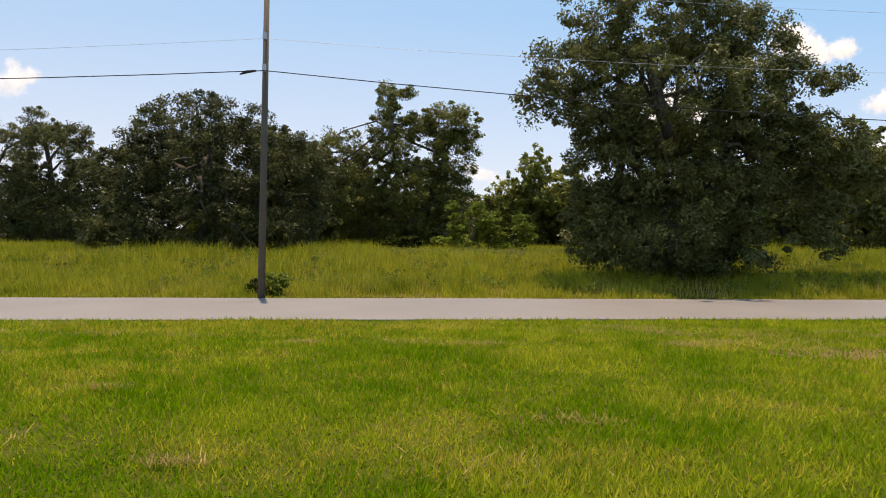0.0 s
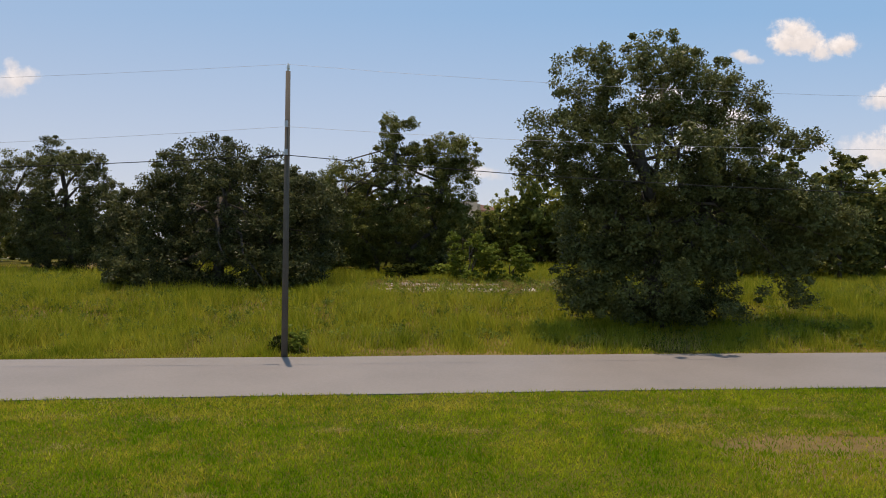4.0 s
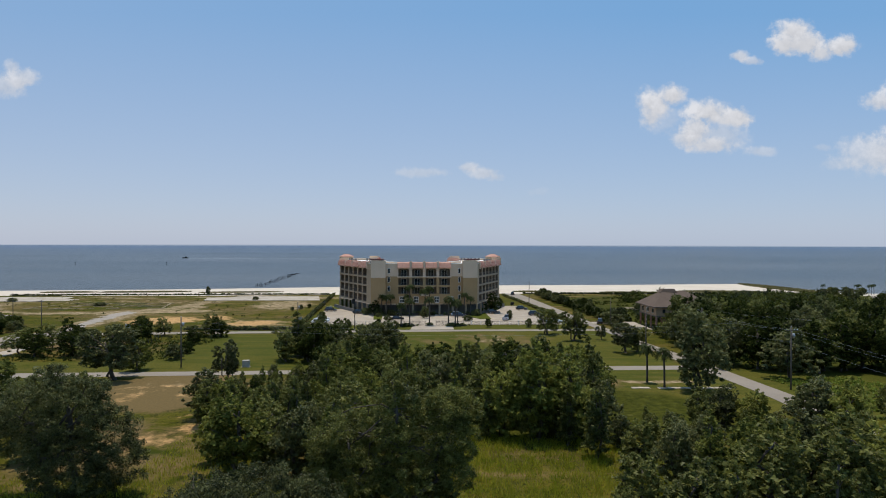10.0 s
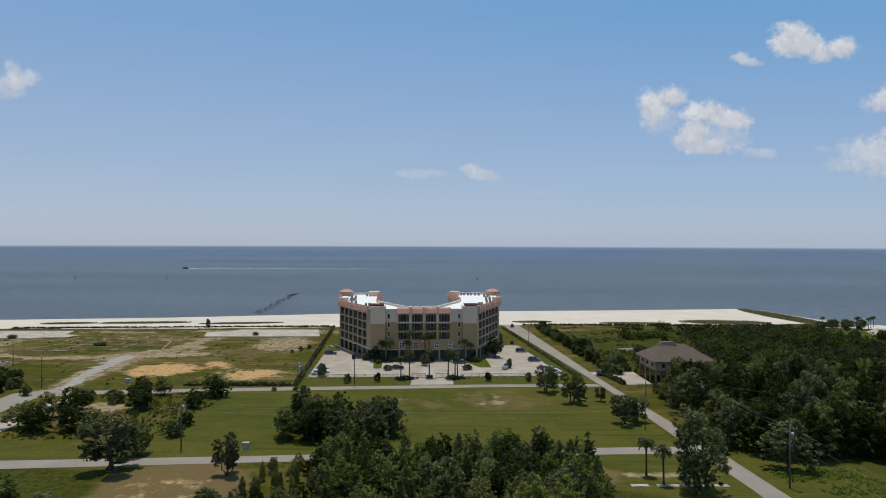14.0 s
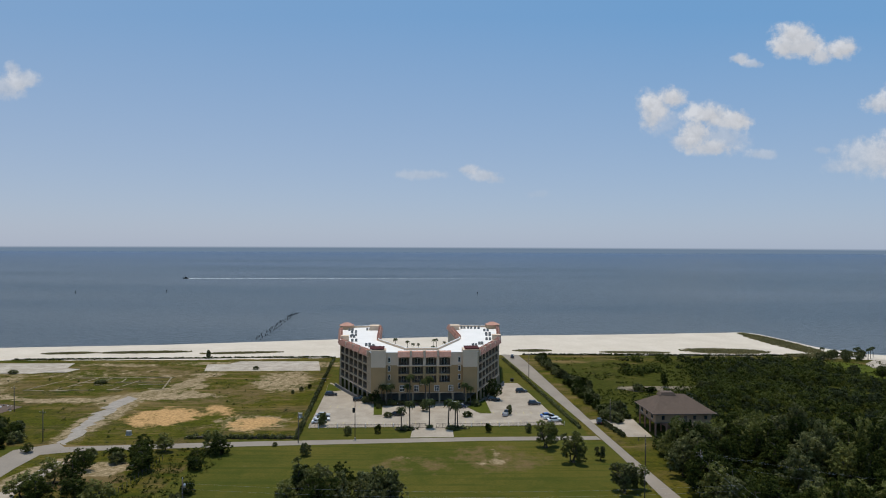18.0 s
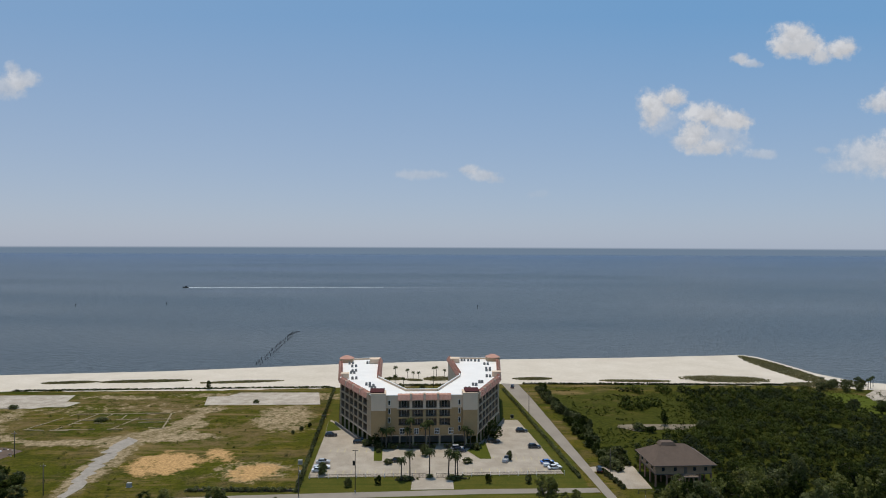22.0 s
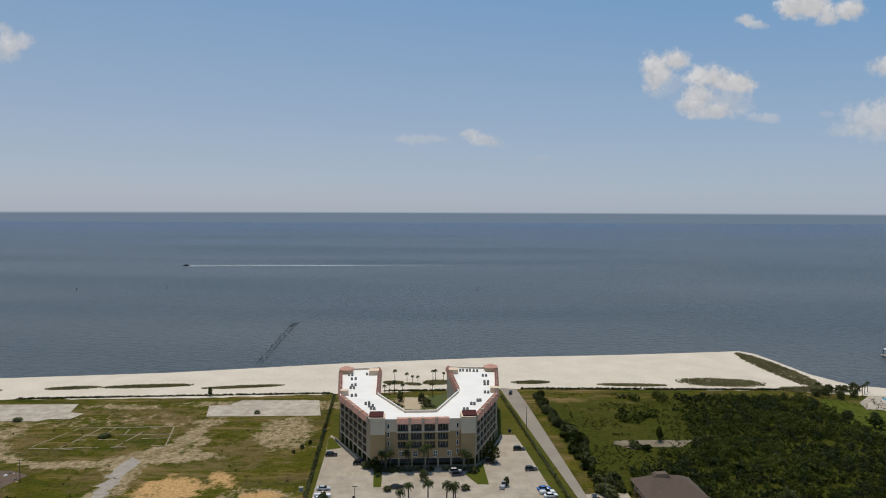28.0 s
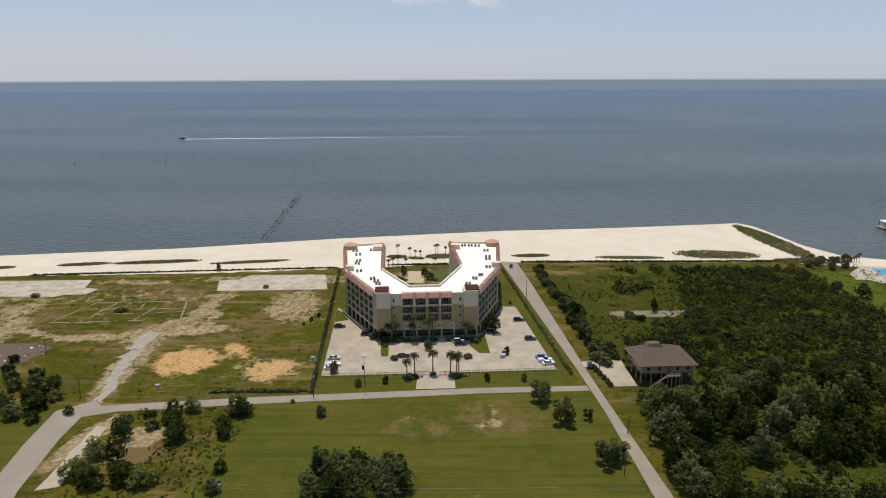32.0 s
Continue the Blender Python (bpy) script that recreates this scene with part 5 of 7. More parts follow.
for x, y, h, w, k, lab in ((-60.2, 141.5, 1.7, 2.0, 1, "round clipped-looking bush on the lawn"), (-39.2, 179, 1.8, 1.5, 1, "round dark bush on the mown field"), (-50.1, 187.6, 0.6, 0.7, 1, "small shrub on the mown field"), (-61, 150, 1.5, 1.7, 0, "rounded bush on the lawn"), (2.6, 46.6, 1.3, 1.6, 20, "pale green sapling at the old slab"), (3.4, 47.6, 0.9, 1.4, 21, "pale green sapling at the old slab"), (5.6, 46.3, 1.0, 1.5, 20, "pale green sapling at the old slab"), (1.8, 47.8, 1.3, 1.5, 21, "pale green sapling at the old slab"), (1.0, 50.6, 0.7, 1.4, 2, "low bush by the old slab"), (-3.0, 51.8, 0.7, 1.7, 0, "low bush by the old slab"),
                           (-5.35, 23.5, 0.40, 0.42, 2, "small green bush at the foot of the pole"), (-5.9, 23.7, 0.3, 0.42, 0, "small weed bush in the grass"), (-16.5, 40.5, 0.8, 1.6, 1, "low branches bush under the oak"),
                           (-19.2, 219.7, 1.0, 1.3, 1, "rounded car park shrub"), (8.7, 221, 1.0, 1.5, 1, "rounded car park shrub"), (-12.2, 205.2, 0.55, 1.9, 1, "low dark planting round the entrance palms"), (-4.4, 207.4, 0.5, 1.2, 1, "low dark planting round the entrance palms"), (3.4, 206.4, 0.55, 1.9, 1, "low dark planting round the entrance palms"), (-30, 198.7, 1.5, 1.1, 1, "small verge tree before the fence"), (-20.8, 200.7, 1.5, 1.0, 0, "small verge tree before the fence"), (14.8, 202.6, 1.5, 1.0, 0, "small verge tree before the fence"), (27.6, 202.4, 1.5, 1.0, 1, "small verge tree before the fence"), (-40.1, 209, 2.2, 1.5, 1, "dark shrub at the car park corner"), (-24.1, 235.9, 1.5, 1.4, 1, "clipped shrub on a green island"), (-23.6, 231.8, 0.8, 1.0, 1, "clipped shrub on a green island"), (-6.5, 228.4, 2.2, 1.5, 1, "dark leafy shrub in the drive circle"), (23.7, 224, 1.8, 1.0, 1, "small car park tree"), (12.4, 235.8, 1.3, 1.6, 1, "shrub bed beside the building"), (-19.4, 236.3, 1.2, 1.6, 1, "shrub bed beside the building"), (-29.2, 239.6, 1.4, 1.6, 1, "shrub bed beside the building"), (-90.2, 304.3, 0.9, 1.3, 1, "dark bush at the edge of a concrete slab"), (-199.6, 292.5, 0.9, 1.9, 1, "dark bush beside a concrete slab"), (-123.7, 332.9, 2.4, 1.1, 1, "lone dark tree on the beach edge"),
                           (-134, 195, 2.2, 2.6, 0, "wild bush beside the road bend"), (-129, 190, 1.7, 2.2, 1, "wild bush beside the road bend"), (-136, 201, 1.8, 2.2, 1, "wild bush beside the empty lot"), (-131, 184, 2.2, 2.6, 0, "wild bush beside the road bend"), (-136, 178, 2.4, 2.6, 1, "wild bush beside the road bend"), (-128, 176, 1.6, 2.2, 0, "wild bush beside the road bend"), (-145, 206, 2.0, 2.4, 0, "wild bush beside the empty lot"), (-141, 199, 2.4, 2.4, 1, "wild bush beside the empty lot"), (-99, 176, 1.4, 2.0, 1, "low bush on rough ground"), (-93, 179, 1.2, 1.8, 0, "low bush on rough ground"), (-89, 172, 1.6, 2.0, 1, "low bush on rough ground"), (-158, 210, 1.9, 2.0, 0, "wild bush beside the empty lot"), (-147, 197, 2.2, 2.2, 1, "wild bush beside the empty lot"), (-140, 193, 1.6, 2.0, 0, "wild bush beside the empty lot"), (-143, 186, 2.0, 2.4, 1, "wild bush beside the road bend"), (-152, 203, 2.0, 2.2, 1, "wild bush beside the empty lot"), (-162, 219, 1.6, 2.0, 0, "wild bush beside the empty lot"), (-149, 190, 1.8, 2.2, 0, "wild bush beside the road bend"), (-58.3, 259.5, 1.0, 0.8, 1, "bush along the fence line"), (-56, 264.4, 1.0, 0.8, 0, "bush along the fence line"), (-60.7, 254.7, 0.8, 0.7, 1, "bush along the fence line"), (-21.8, 326, 2.6, 1.6, 1, "dark leafy courtyard tree"), (-10.5, 322.7, 2.8, 1.6, 1, "dark leafy courtyard tree"), (-7.7, 320.9, 1.5, 2.0, 1, "dark leafy courtyard shrub"), (-147.7, 272.2, 0.9, 2.4, 1, "bush growing in the old foundation"),
                           (81.6, 261.9, 1.5, 2.2, 1, "wild green bush in the scrub field"), (85.5, 258.6, 1.4, 1.8, 0, "wild green bush in the scrub field"), (108.9, 263.4, 2.0, 2.6, 1, "wild green bush in the scrub field"), (114.7, 266.3, 2.0, 2.4, 1, "wild green bush in the scrub field"), (54.6, 209.4, 0.9, 0.9, 1, "hedge shrub by the driveway"), (55.2, 206.4, 0.9, 0.9, 1, "hedge shrub by the driveway"), (55.8, 203.4, 0.9, 0.9, 1, "hedge shrub by the driveway"), (54.2, 212.0, 0.9, 0.9, 0, "hedge shrub by the driveway"), (56.4, 200.6, 0.9, 0.9, 1, "hedge shrub by the driveway"), (56.8, 198.2, 0.8, 0.9, 1, "hedge shrub by the driveway")):
    grow("bush", SAPLING[k - 20] if k > 9 else SHRUBS[k], x, y, h, w, lab, "bush")
for i in range(74):
    y = 206 + 84 * crng.random() ** 1.2 if i < 56 else crng.uniform(290, 336)
    x = 57.2 - (y - 204) * 0.055 + (crng.uniform(0, 7.5) if y < 290 else crng.uniform(-0.5, 2.5))
    if not (x > 60 and y < 219):
        grow("roadside_bush", SHRUBS[crng.randrange(2)], x, y, crng.uniform(0.8, 2.3), crng.uniform(1.0, 2.6), "wild bush along the beach road", "bush", "bushes along the beach road")


def palm_parts(seed, height, spread, mat=PALMLEAF):
    rng = np.random.default_rng(seed)
    wood = Build()
    n = 7
    lean = rng.uniform(-0.25, 0.25, 2)
    pts = [(lean[0] * (i / n) ** 2, lean[1] * (i / n) ** 2, height * i / n - 0.1) for i in range(n + 1)]
    wood.tube(pts, [0.26 if i == 0 else 0.19 - 0.03 * i / n for i in range(n)] + [0.24], 8)
    top = np.array([lean[0], lean[1], height])
    fr = []
    for i in range(40):
        a = i * 2.4 + rng.uniform(-0.2, 0.2)
        up = rng.uniform(-0.55, 1.2)
        d = np.array([math.cos(a), math.sin(a), 0])
        side = np.array([-math.sin(a), math.cos(a), 0])
        prev = top.copy()
        for s in range(1, 9):
            u = s / 8
            p = top + d * spread * u * (1 - 0.15 * u) + np.array([0, 0, spread * (up * u - (0.55 + 0.5 * up) * u * u)])
            w = 0.42 * spread * 0.5 * (0.35 + math.sin(math.pi * min(1, u * 0.9 + 0.1)))
            for q in (-1, 1):
                tip = p + side * q * w + d * 0.12 * spread - np.array([0, 0, 0.28 * w])
                fr.append([prev, prev + (tip - prev) * 0.55 + d * 0.06, tip, p])
            prev = p
    return wood.mesh("trunk", BARK, True), quads("fronds", np.array(fr), mat)


PALMS = [palm_parts(31, 6.2, 1.7), palm_parts(32, 5.4, 1.65), palm_parts(33, 8.0, 1.75)]


def palm(x, y, k, s=1.0, lab="tall cabbage palm with a shaggy green crown", group=""):
    ob = thing("palm_tree", lab, "palm tree", Matrix.LocRotScale((x, y, 0), Euler((0, 0, x * 7.3)), None), group)
    part("trunk", PALMS[k][0], None, ob)
    part("fronds", PALMS[k][1], None, ob)
    ob.scale = (s * 0.85, s * 0.85, s)


for x, y, k, s in ((-13.5, 204.3, 1, 1.0), (-10.8, 206.1, 0, 1.05), (-4.4, 207.6, 0, 1.1), (1.8, 205.9, 0, 1.12), (4.1, 206.3, 1, 1.1), (4.9, 208, 0, 1.0)):
    palm(x, y, k, s * 1.3, "cabbage palm in a planting bed at the entrance", "entrance palms")
for x, y, k, s in ((-12.4, 236.1, 2, 1.15), (-6.4, 235.3, 0, 1.3), (-5.0, 236.1, 2, 1.1), (8.0, 236.1, 0, 1.1), (10.4, 236.6, 1, 1.05), (-21.2, 235.7, 1, 1.1), (-23.0, 236.6, 0, 1.0), (-13.6, 236.9, 0, 1.0), (-19.4, 236.8, 0, 1.0)):
    palm(x, y, k, s * 1.2, "cabbage palm before the building front", "front palms")
for x, y, k, s in ((-30.9, 338, 1, 0.9), (-28.6, 338.9, 0, 0.9), (-25.9, 340.8, 0, 1.0), (-21.4, 340.8, 1, 0.9), (-27.6, 365.6, 0, 1.0), (-20.1, 361, 0, 0.9), (-17, 360.1, 1, 0.8), (-13.8, 359.2, 1, 0.8), (-5.3, 367.4, 0, 0.9), (-3.7, 367.4, 0, 0.95), (1, 367.4, 1, 0.8), (-5.1, 335.2, 2, 0.85)):
    palm(x, y, k, s, "beach palm between building and sea", "beach palms")
for x, y, h, w in ((214, 345, 2.2, 2.0), (218, 342, 2.4, 2.2), (224, 346, 1.8, 2.2), (230, 347, 2.0, 2.4), (222, 336, 2.2, 2.0), (209, 340, 2.4, 2.4), (203, 338, 2.0, 2.4), (213, 333, 2.0, 1.8), (196, 300, 2.2, 2.2), (206, 296, 2.4, 2.0)):
    grow("shore_bush", SHRUBS[1], x, y, h, w, "dark rounded bush in the shore planting", "bush", "shore bushes")
for x, y in ((38.0, 117), (39.6, 112.4)):
    palm(x, y, 1, 1.2, "short palm on the grass lot", "lot palms")
for x, y in ((223.3, 340.6), (226.3, 343.8), (228, 338), (231.3, 341.1), (206.4, 343.1), (235.4, 344.9)):
    palm(x, y, 0, 0.9, "palm on the far shore", "shore palms")

# scrub woodland east of the beach road: one thicket of countless bushes
srng = np.random.default_rng(77)


def thicket(name, label, pts, size, per, leaf, mat, category="woodland"):
    """Many domed bushes: clumps of leaves over the skin of each dome."""
    c, s, f = [], [], []
    for (x, y), h in zip(pts, size):
        n = int(7 + h * h * 1.5)
        d = srng.normal(size=(n, 3))
        d /= np.linalg.norm(d, axis=1)[:, None]
        d[:, 2] = np.abs(d[:, 2])
        q = np.array([x, y, 0.1]) + d * np.array([0.62, 0.62, 0.9]) * h * srng.uniform(0.7, 1.06, n)[:, None]
        q[:, 2] = np.clip(q[:, 2], 0.3, None)
        c.append(q), s.append(np.full(n, h * 0.12 + 0.2)), f.append(d * 1.5)
    c, s, f = np.concatenate(c), np.concatenate(s), np.concatenate(f)
    return tagged(new(name, quads(name, leaf_cloud(srng, c, s, per, leaf, 0.2, f), mat)), label, category, kind="stuff")


def scatter(x0, x1, y0, y1, n, keep):
    p = np.stack([srng.uniform(x0, x1, n), srng.uniform(y0, y1, n)], 1)
    return p[np.array([keep(x, y) for x, y in p], dtype=bool)]


def east(x, y):
    if 60 < x < 91 and 192 < y < 216 or (x < 64 + (y > 226) * 8 and y > 140):
        return False
    if y < 128 + 0.05 * x and x < 150 and y < 136:
        return False
    if x > 195 and y > 262 + (x - 195) * 0.2:
        return False
    if y < 152 and x < 150:
        return noise.noise(Vector((x * 0.07, y * 0.07, 3.1))) > 0.12
    clear = y > 236 and x < np.interp(y, (236, 247, 258, 279, 308, 333), (78, 95, 111, 112, 118, 114))
    if y > 334 or x > 235 + (y < 262) * 60:
        return False
    gap = noise.noise(Vector((x * 0.045, y * 0.045, 3.1)))
    return gap > (-0.40 if not clear else 0.36)


near, pe, he = {}, [], []
for x, y in scatter(56, 330, 112, 352, 12000, east):
    h = (2.1 + 2.6 * max(0, noise.noise(Vector((x * 0.03, y * 0.03, 9))) + 0.45) * (1.5 if y < 190 else 0.9)) * float(srng.uniform(0.65, 1.5))
    cell = int(x // 6), int(y // 6)
    beside = [q for i in (-1, 0, 1) for j in (-1, 0, 1) for q in near.get((cell[0] + i, cell[1] + j), ())]
    if all((x - a) ** 2 + (y - c) ** 2 > (0.41 * (h + k)) ** 2 for a, c, k in beside):
        near.setdefault(cell, []).append((x, y, h))
        pe.append((x, y)), he.append(h)
pe, he = np.array(pe), np.array(he)
kind_of = srng.random(len(pe))
for lo, hi, name, lab, mat in ((0, 0.42, "scrub_woodland", "dense dark green coastal scrub woodland", SCRUBLEAF), (0.42, 0.78, "oak_thicket", "dark oak thicket mixed into the coastal scrub", foliage("thicket_leaves", (0.014, 0.021, 0.009), (0.068, 0.080, 0.026), 0.04, 0.3, 0.8)), (0.78, 1, "fresh_scrub", "fresh yellow-green bushes between the dark scrub", foliage("fresh_scrub_leaves", (0.034, 0.046, 0.008), (0.118, 0.126, 0.026), 0.03, 0.32))):
    sel = (kind_of >= lo) & (kind_of < hi)
    thicket(name, lab, pe[sel], he[sel], 8, 0.34, mat)


def tall_edge(x, y):
    return x > 63 + max(0, (y - 150)) * 0.16 and y > 120 and not (60 < x < 93 and 187 < y < 216) and (y < 138 or y > 152) and y < 196 + 0.15 * (x - 60) and noise.noise(Vector((x * 0.06, y * 0.06, 1.7))) > -0.22


pt = scatter(60, 200, 118, 215, 460, tall_edge)
taken = []
for x, y in pt:
    if free(x, y, 6.0) and len(taken) < 130:
        taken.append((x, y))
        grow("woodland_tree", FARKINDS[int(srng.integers(4))], float(x), float(y), float(srng.uniform(0.95, 1.3)) * (1.15 if y < 182 else 1.0), float(srng.uniform(1.05, 1.5)), "dark bushy tree of the coastal woodland", group="woodland trees")
for x, y, h, w in ((67, 187, 0.6, 0.9), (71, 190, 0.5, 0.8), (75, 186, 0.7, 1.0), (79, 189.5, 0.5, 0.9), (83, 186, 0.75, 1.1), (87.5, 189, 0.6, 1.0), (92, 187, 0.8, 1.1), (94, 194, 0.8, 1.0), (95.5, 201, 0.7, 1.0), (63.5, 181, 0.5, 0.8), (97, 208, 0.6, 0.9), (70, 172, 1.4, 1.3), (75.5, 174.5, 1.35, 1.25), (66.5, 164.5, 1.3, 1.3), (81, 177.5, 1.35, 1.3), (87, 176, 1.3, 1.3), (73.5, 164, 1.25, 1.4), (93, 179, 1.2, 1.3), (65.5, 157, 1.1, 1.3), (63.5, 170, 1.45, 1.25), (66.5, 176, 1.4, 1.2), (62.5, 163, 1.2, 1.2), (69.5, 167, 1.4, 1.3)):
    grow("woodland_tree", FARKINDS[int(x) % 4], x, y, h, w, "dark bushy tree before the stilt house", group="trees round the stilt house")
for x, y, h in ((62.5, 136, 1.15), (65.5, 131, 1.2), (69, 128.5, 1.2), (73.5, 127.5, 1.05), (78, 129, 1.2), (83, 129.5, 1.1), (88, 128.5, 1.2), (93.5, 130, 1.2), (99, 129, 1.15), (105, 131, 1.2), (71, 133, 1.2), (80, 134, 1.15), (90, 135, 1.1), (62.2, 147, 1.3), (64.5, 152, 1.35), (67, 145.5, 1.15), (62.0, 141, 1.2)):
    grow("woodland_tree", FARKINDS[(int(x) + int(y)) % 4], x, y, h, h * 1.15, "dark bushy tree at the edge of the roadside field", group="trees along the roadside field")

# ---- poles and wires ----


def utility_pole(x, y, h, r=0.15, lean=0.0, arm=0.0, label="weathered wooden utility pole", box=False, turn=0.0):
    ob = thing("utility_pole", label, "utility pole", pose(x, y, float(land(y)), 0, lean, turn))
    part("pole", Build().tube([(0, 0, -0.3), (0, 0, h * 0.5), (0, 0, h)], [r, r * 0.88, r * 0.72], 10), WOODPOLE, ob, smooth=True)
    ins = Build().tube([(0, 0, h), (0, 0, h + 0.1), (0, 0, h + 0.2), (0, 0, h + 0.28)], [0.03, 0.06, 0.045, 0.02], 8)
    part("insulator", ins, TRIMWHITE, ob, "pale porcelain insulator")
    if arm:
        c = part("crossarm", Build().box((0, -0.16, h - 0.55), (arm, 0.1, 0.12)), WOODPOLE, ob)
        for k in (-0.46, 0.2, 0.46):
            part("insulator", Build().tube([(k * arm, -0.16, h - 0.43), (k * arm, -0.16, h - 0.22)], [0.05, 0.03], 6), TRIMWHITE, c)
    else:
        for z in (h - 2.0, h - 3.0):
            part("bracket", Build().box((0, -r - 0.03, z), (0.1, 0.12, 0.22)), STEEL, ob, "metal wire bracket")
    if box:
        part("transformer", Build().tube([(0.42, 0, h - 1.9), (0.42, 0, h - 1.1)], [0.24, 0.24], 10), STEEL, ob, "grey can transformer", smooth=True)
    return ob


def wire(name, pts, r, label):
    b = Build()
    line = []
    for (a, c, sag) in pts:
        for i in range(13):
            u = i / 12
            line.append((a[0] + (c[0] - a[0]) * u, a[1] + (c[1] - a[1]) * u, a[2] + (c[2] - a[2]) * u - sag * 4 * u * (1 - u)))
    b.tube(line, r, 5)
    return tagged(new(name, b.mesh(name, CABLE if "black" in label else STEEL)), label, "cable")


utility_pole(-5.46, 22.45, 10.15, 0.115, 0.75, label="leaning weathered wooden utility pole beside the lane")
P0 = (-5.33, 22.4)
for z, name, r, dl, dr, lab in ((9.33, "power_line", 0.0045, -1.0, -0.4, "thin bare metal power line"), (7.15, "power_line", 0.005, -1.1, 0.0, "thin bare metal power line"), (6.15, "phone_cable", 0.015, -0.45, -1.35, "thick black telephone cable")):
    wire(name, [((-45, 19.6, z + dl - 0.4), (P0[0], P0[1] - 0.17, z), 0.45), ((P0[0], P0[1] - 0.17, z), (42, 25.6, z + dr + 0.5), 0.75)], r, lab)
tagged(new("cable_splice", Build().tube([(-6.1, 22.2, 6.02), (-5.9, 22.22, 6.1), (-5.6, 22.25, 6.15)], [0.02, 0.05, 0.03], 6).mesh("cable_splice", CABLE)), "dark cable splice case hanging by the pole", "splice")
utility_pole(-54.6, 131.5, 10.5, 0.15, arm=0, label="wooden utility pole on the lawn", box=True)
utility_pole(61.4, 111.0, 11.0, 0.16, arm=2.2, label="utility pole with crossarm beside the woods", box=True)
utility_pole(61.6, 150.0, 11.0, 0.16, arm=2.2, label="utility pole with crossarm beside the beach road", box=True)
utility_pole(54.2, 168.0, 9.5, 0.14, label="wooden utility pole at the beach road")
utility_pole(38.9, 285.0, 10.5, 0.15, label="wooden utility pole near the beach")
utility_pole(-121.5, 191.0, 9.5, 0.14, arm=1.8, label="utility pole with crossarm at the road bend")
utility_pole(-43.9, 191, 9.0, 0.14, label="wooden utility pole at the hedge corner", box=True)
utility_pole(56.1, 210.9, 8.5, 0.14, label="wooden utility pole at the driveway")
utility_pole(-153.6, 225.5, 9.0, 0.14, arm=1.8, label="utility pole beside the rubble lot")
utility_pole(47.6, 147.8, 7.5, 0.12, label="short utility pole at the field corner")
for dz, dx in ((10.6, -0.9), (10.6, 0.9), (8.4, 0.0)):
    wire("power_line", [((61.4 + dx, 60, dz), (61.4 + dx, 111, dz), 0.8), ((61.4 + dx, 111, dz), (61.6 + dx, 150, dz), 0.8)], 0.008, "thin bare metal power line")
    wire("power_line", [((61.6 + dx, 150, dz), (150 + dx, 118, dz), 2.0)], 0.008, "thin bare metal power line")
for z in (9.6, 8.4):
    wire("power_line", [((-54.6, 131.5, z), (61.4, 131.5, z), 1.6)], 0.008, "thin bare metal power line over the field")

# street lamp at the entrance road
ls = thing("street_lamp", "dark car park lamp post with two heads", "street lamp", pose(-27.2, 194.8, 0))
part("post", Build().tube([(0, 0, -0.2), (0, 0, 12.9)], [0.13, 0.08], 8), IRON, ls)
part("base", Build().tube([(0, 0, 0), (0, 0, 0.5)], [0.25, 0.22], 8), CONCRETE, ls)
for s in (-1, 1):
    part("lamp_head", Build().box((s * 0.55, 0, 12.75), (0.6, 0.3, 0.16)).box((s * 0.2, 0, 12.8), (0.4, 0.07, 0.07)), IRON, ls)
part("banner", Build().box((-0.45, 0, 8.2), (0.7, 0.05, 1.5)), IRON, ls, "dark banner panel")

# ---- fences, hedges, entrance ----


def hedge(name, label, a, c, w, h, mat, leaf=0.28, dens=5.5):
    rng = np.random.default_rng(int(abs(a[0] * 13 + c[1])))
    ln = math.hypot(c[0] - a[0], c[1] - a[1])
    n = int(ln * dens)
    u = rng.uniform(0, 1, n)
    p = np.stack([a[0] + (c[0] - a[0]) * u, a[1] + (c[1] - a[1]) * u, rng.uniform(0.15, 0.85, n) * h], 1) + rng.normal(size=(n, 3)) * np.array([w * 0.25, w * 0.25, 0.05])
    ob = thing(name, label, "hedge")
    part("leaves", quads("leaves", leaf_cloud(rng, p, np.full(n, 0.45), 16, leaf), mat), None, ob)
    part("woody_base", Build().box(((a[0] + c[0]) / 2, (a[1] + c[1]) / 2, -0.05), (ln, w * 0.35, h * 0.55), math.atan2(c[1] - a[1], c[0] - a[0])), BARK, ob)
    return ob


hedge("hedge", "long dark hedge along the car park fence", (-45.3, 194.4), (-57.6, 333.4), 1.0, 1.5, DARKLEAF)
hedge("hedge", "long dark hedge along the beach road verge", (45.1, 207), (32.1, 333.4), 0.9, 1.2, DARKLEAF)
hedge("hedge", "low dark hedge along the cross road", (-79.7, 194.8), (-45.3, 195), 1.6, 1.3, DARKLEAF)
hedge("planting_bed", "low planting bed beside the entrance", (-15.6, 204.7), (-9.1, 204.9), 2.2, 0.8, DARKLEAF)
hedge("planting_bed", "low planting bed beside the entrance", (1.6, 205.7), (7.8, 206.3), 2.4, 0.8, DARKLEAF)
hedge("shore_scrub", "low scrub along the edge of the beach", (-222.5, 326.9), (-59.9, 338.9), 1.6, 0.8, SCRUBLEAF, 0.3, 4)
hedge("shore_scrub", "low scrub along the edge of the beach", (44.4, 349.1), (197.7, 348.6), 1.8, 0.9, SCRUBLEAF, 0.3, 4)
fence_post = Build().box((0, 0, 0), (0.12, 0.12, 1.4)).box((0, 0, 1.4), (0.17, 0.17, 0.06)).mesh("post", TRIMWHITE)
fence_bars = Build().box((0, 0, 1.2), (2.9, 0.05, 0.07)).box((0, 0, 0.25), (2.9, 0.05, 0.07))
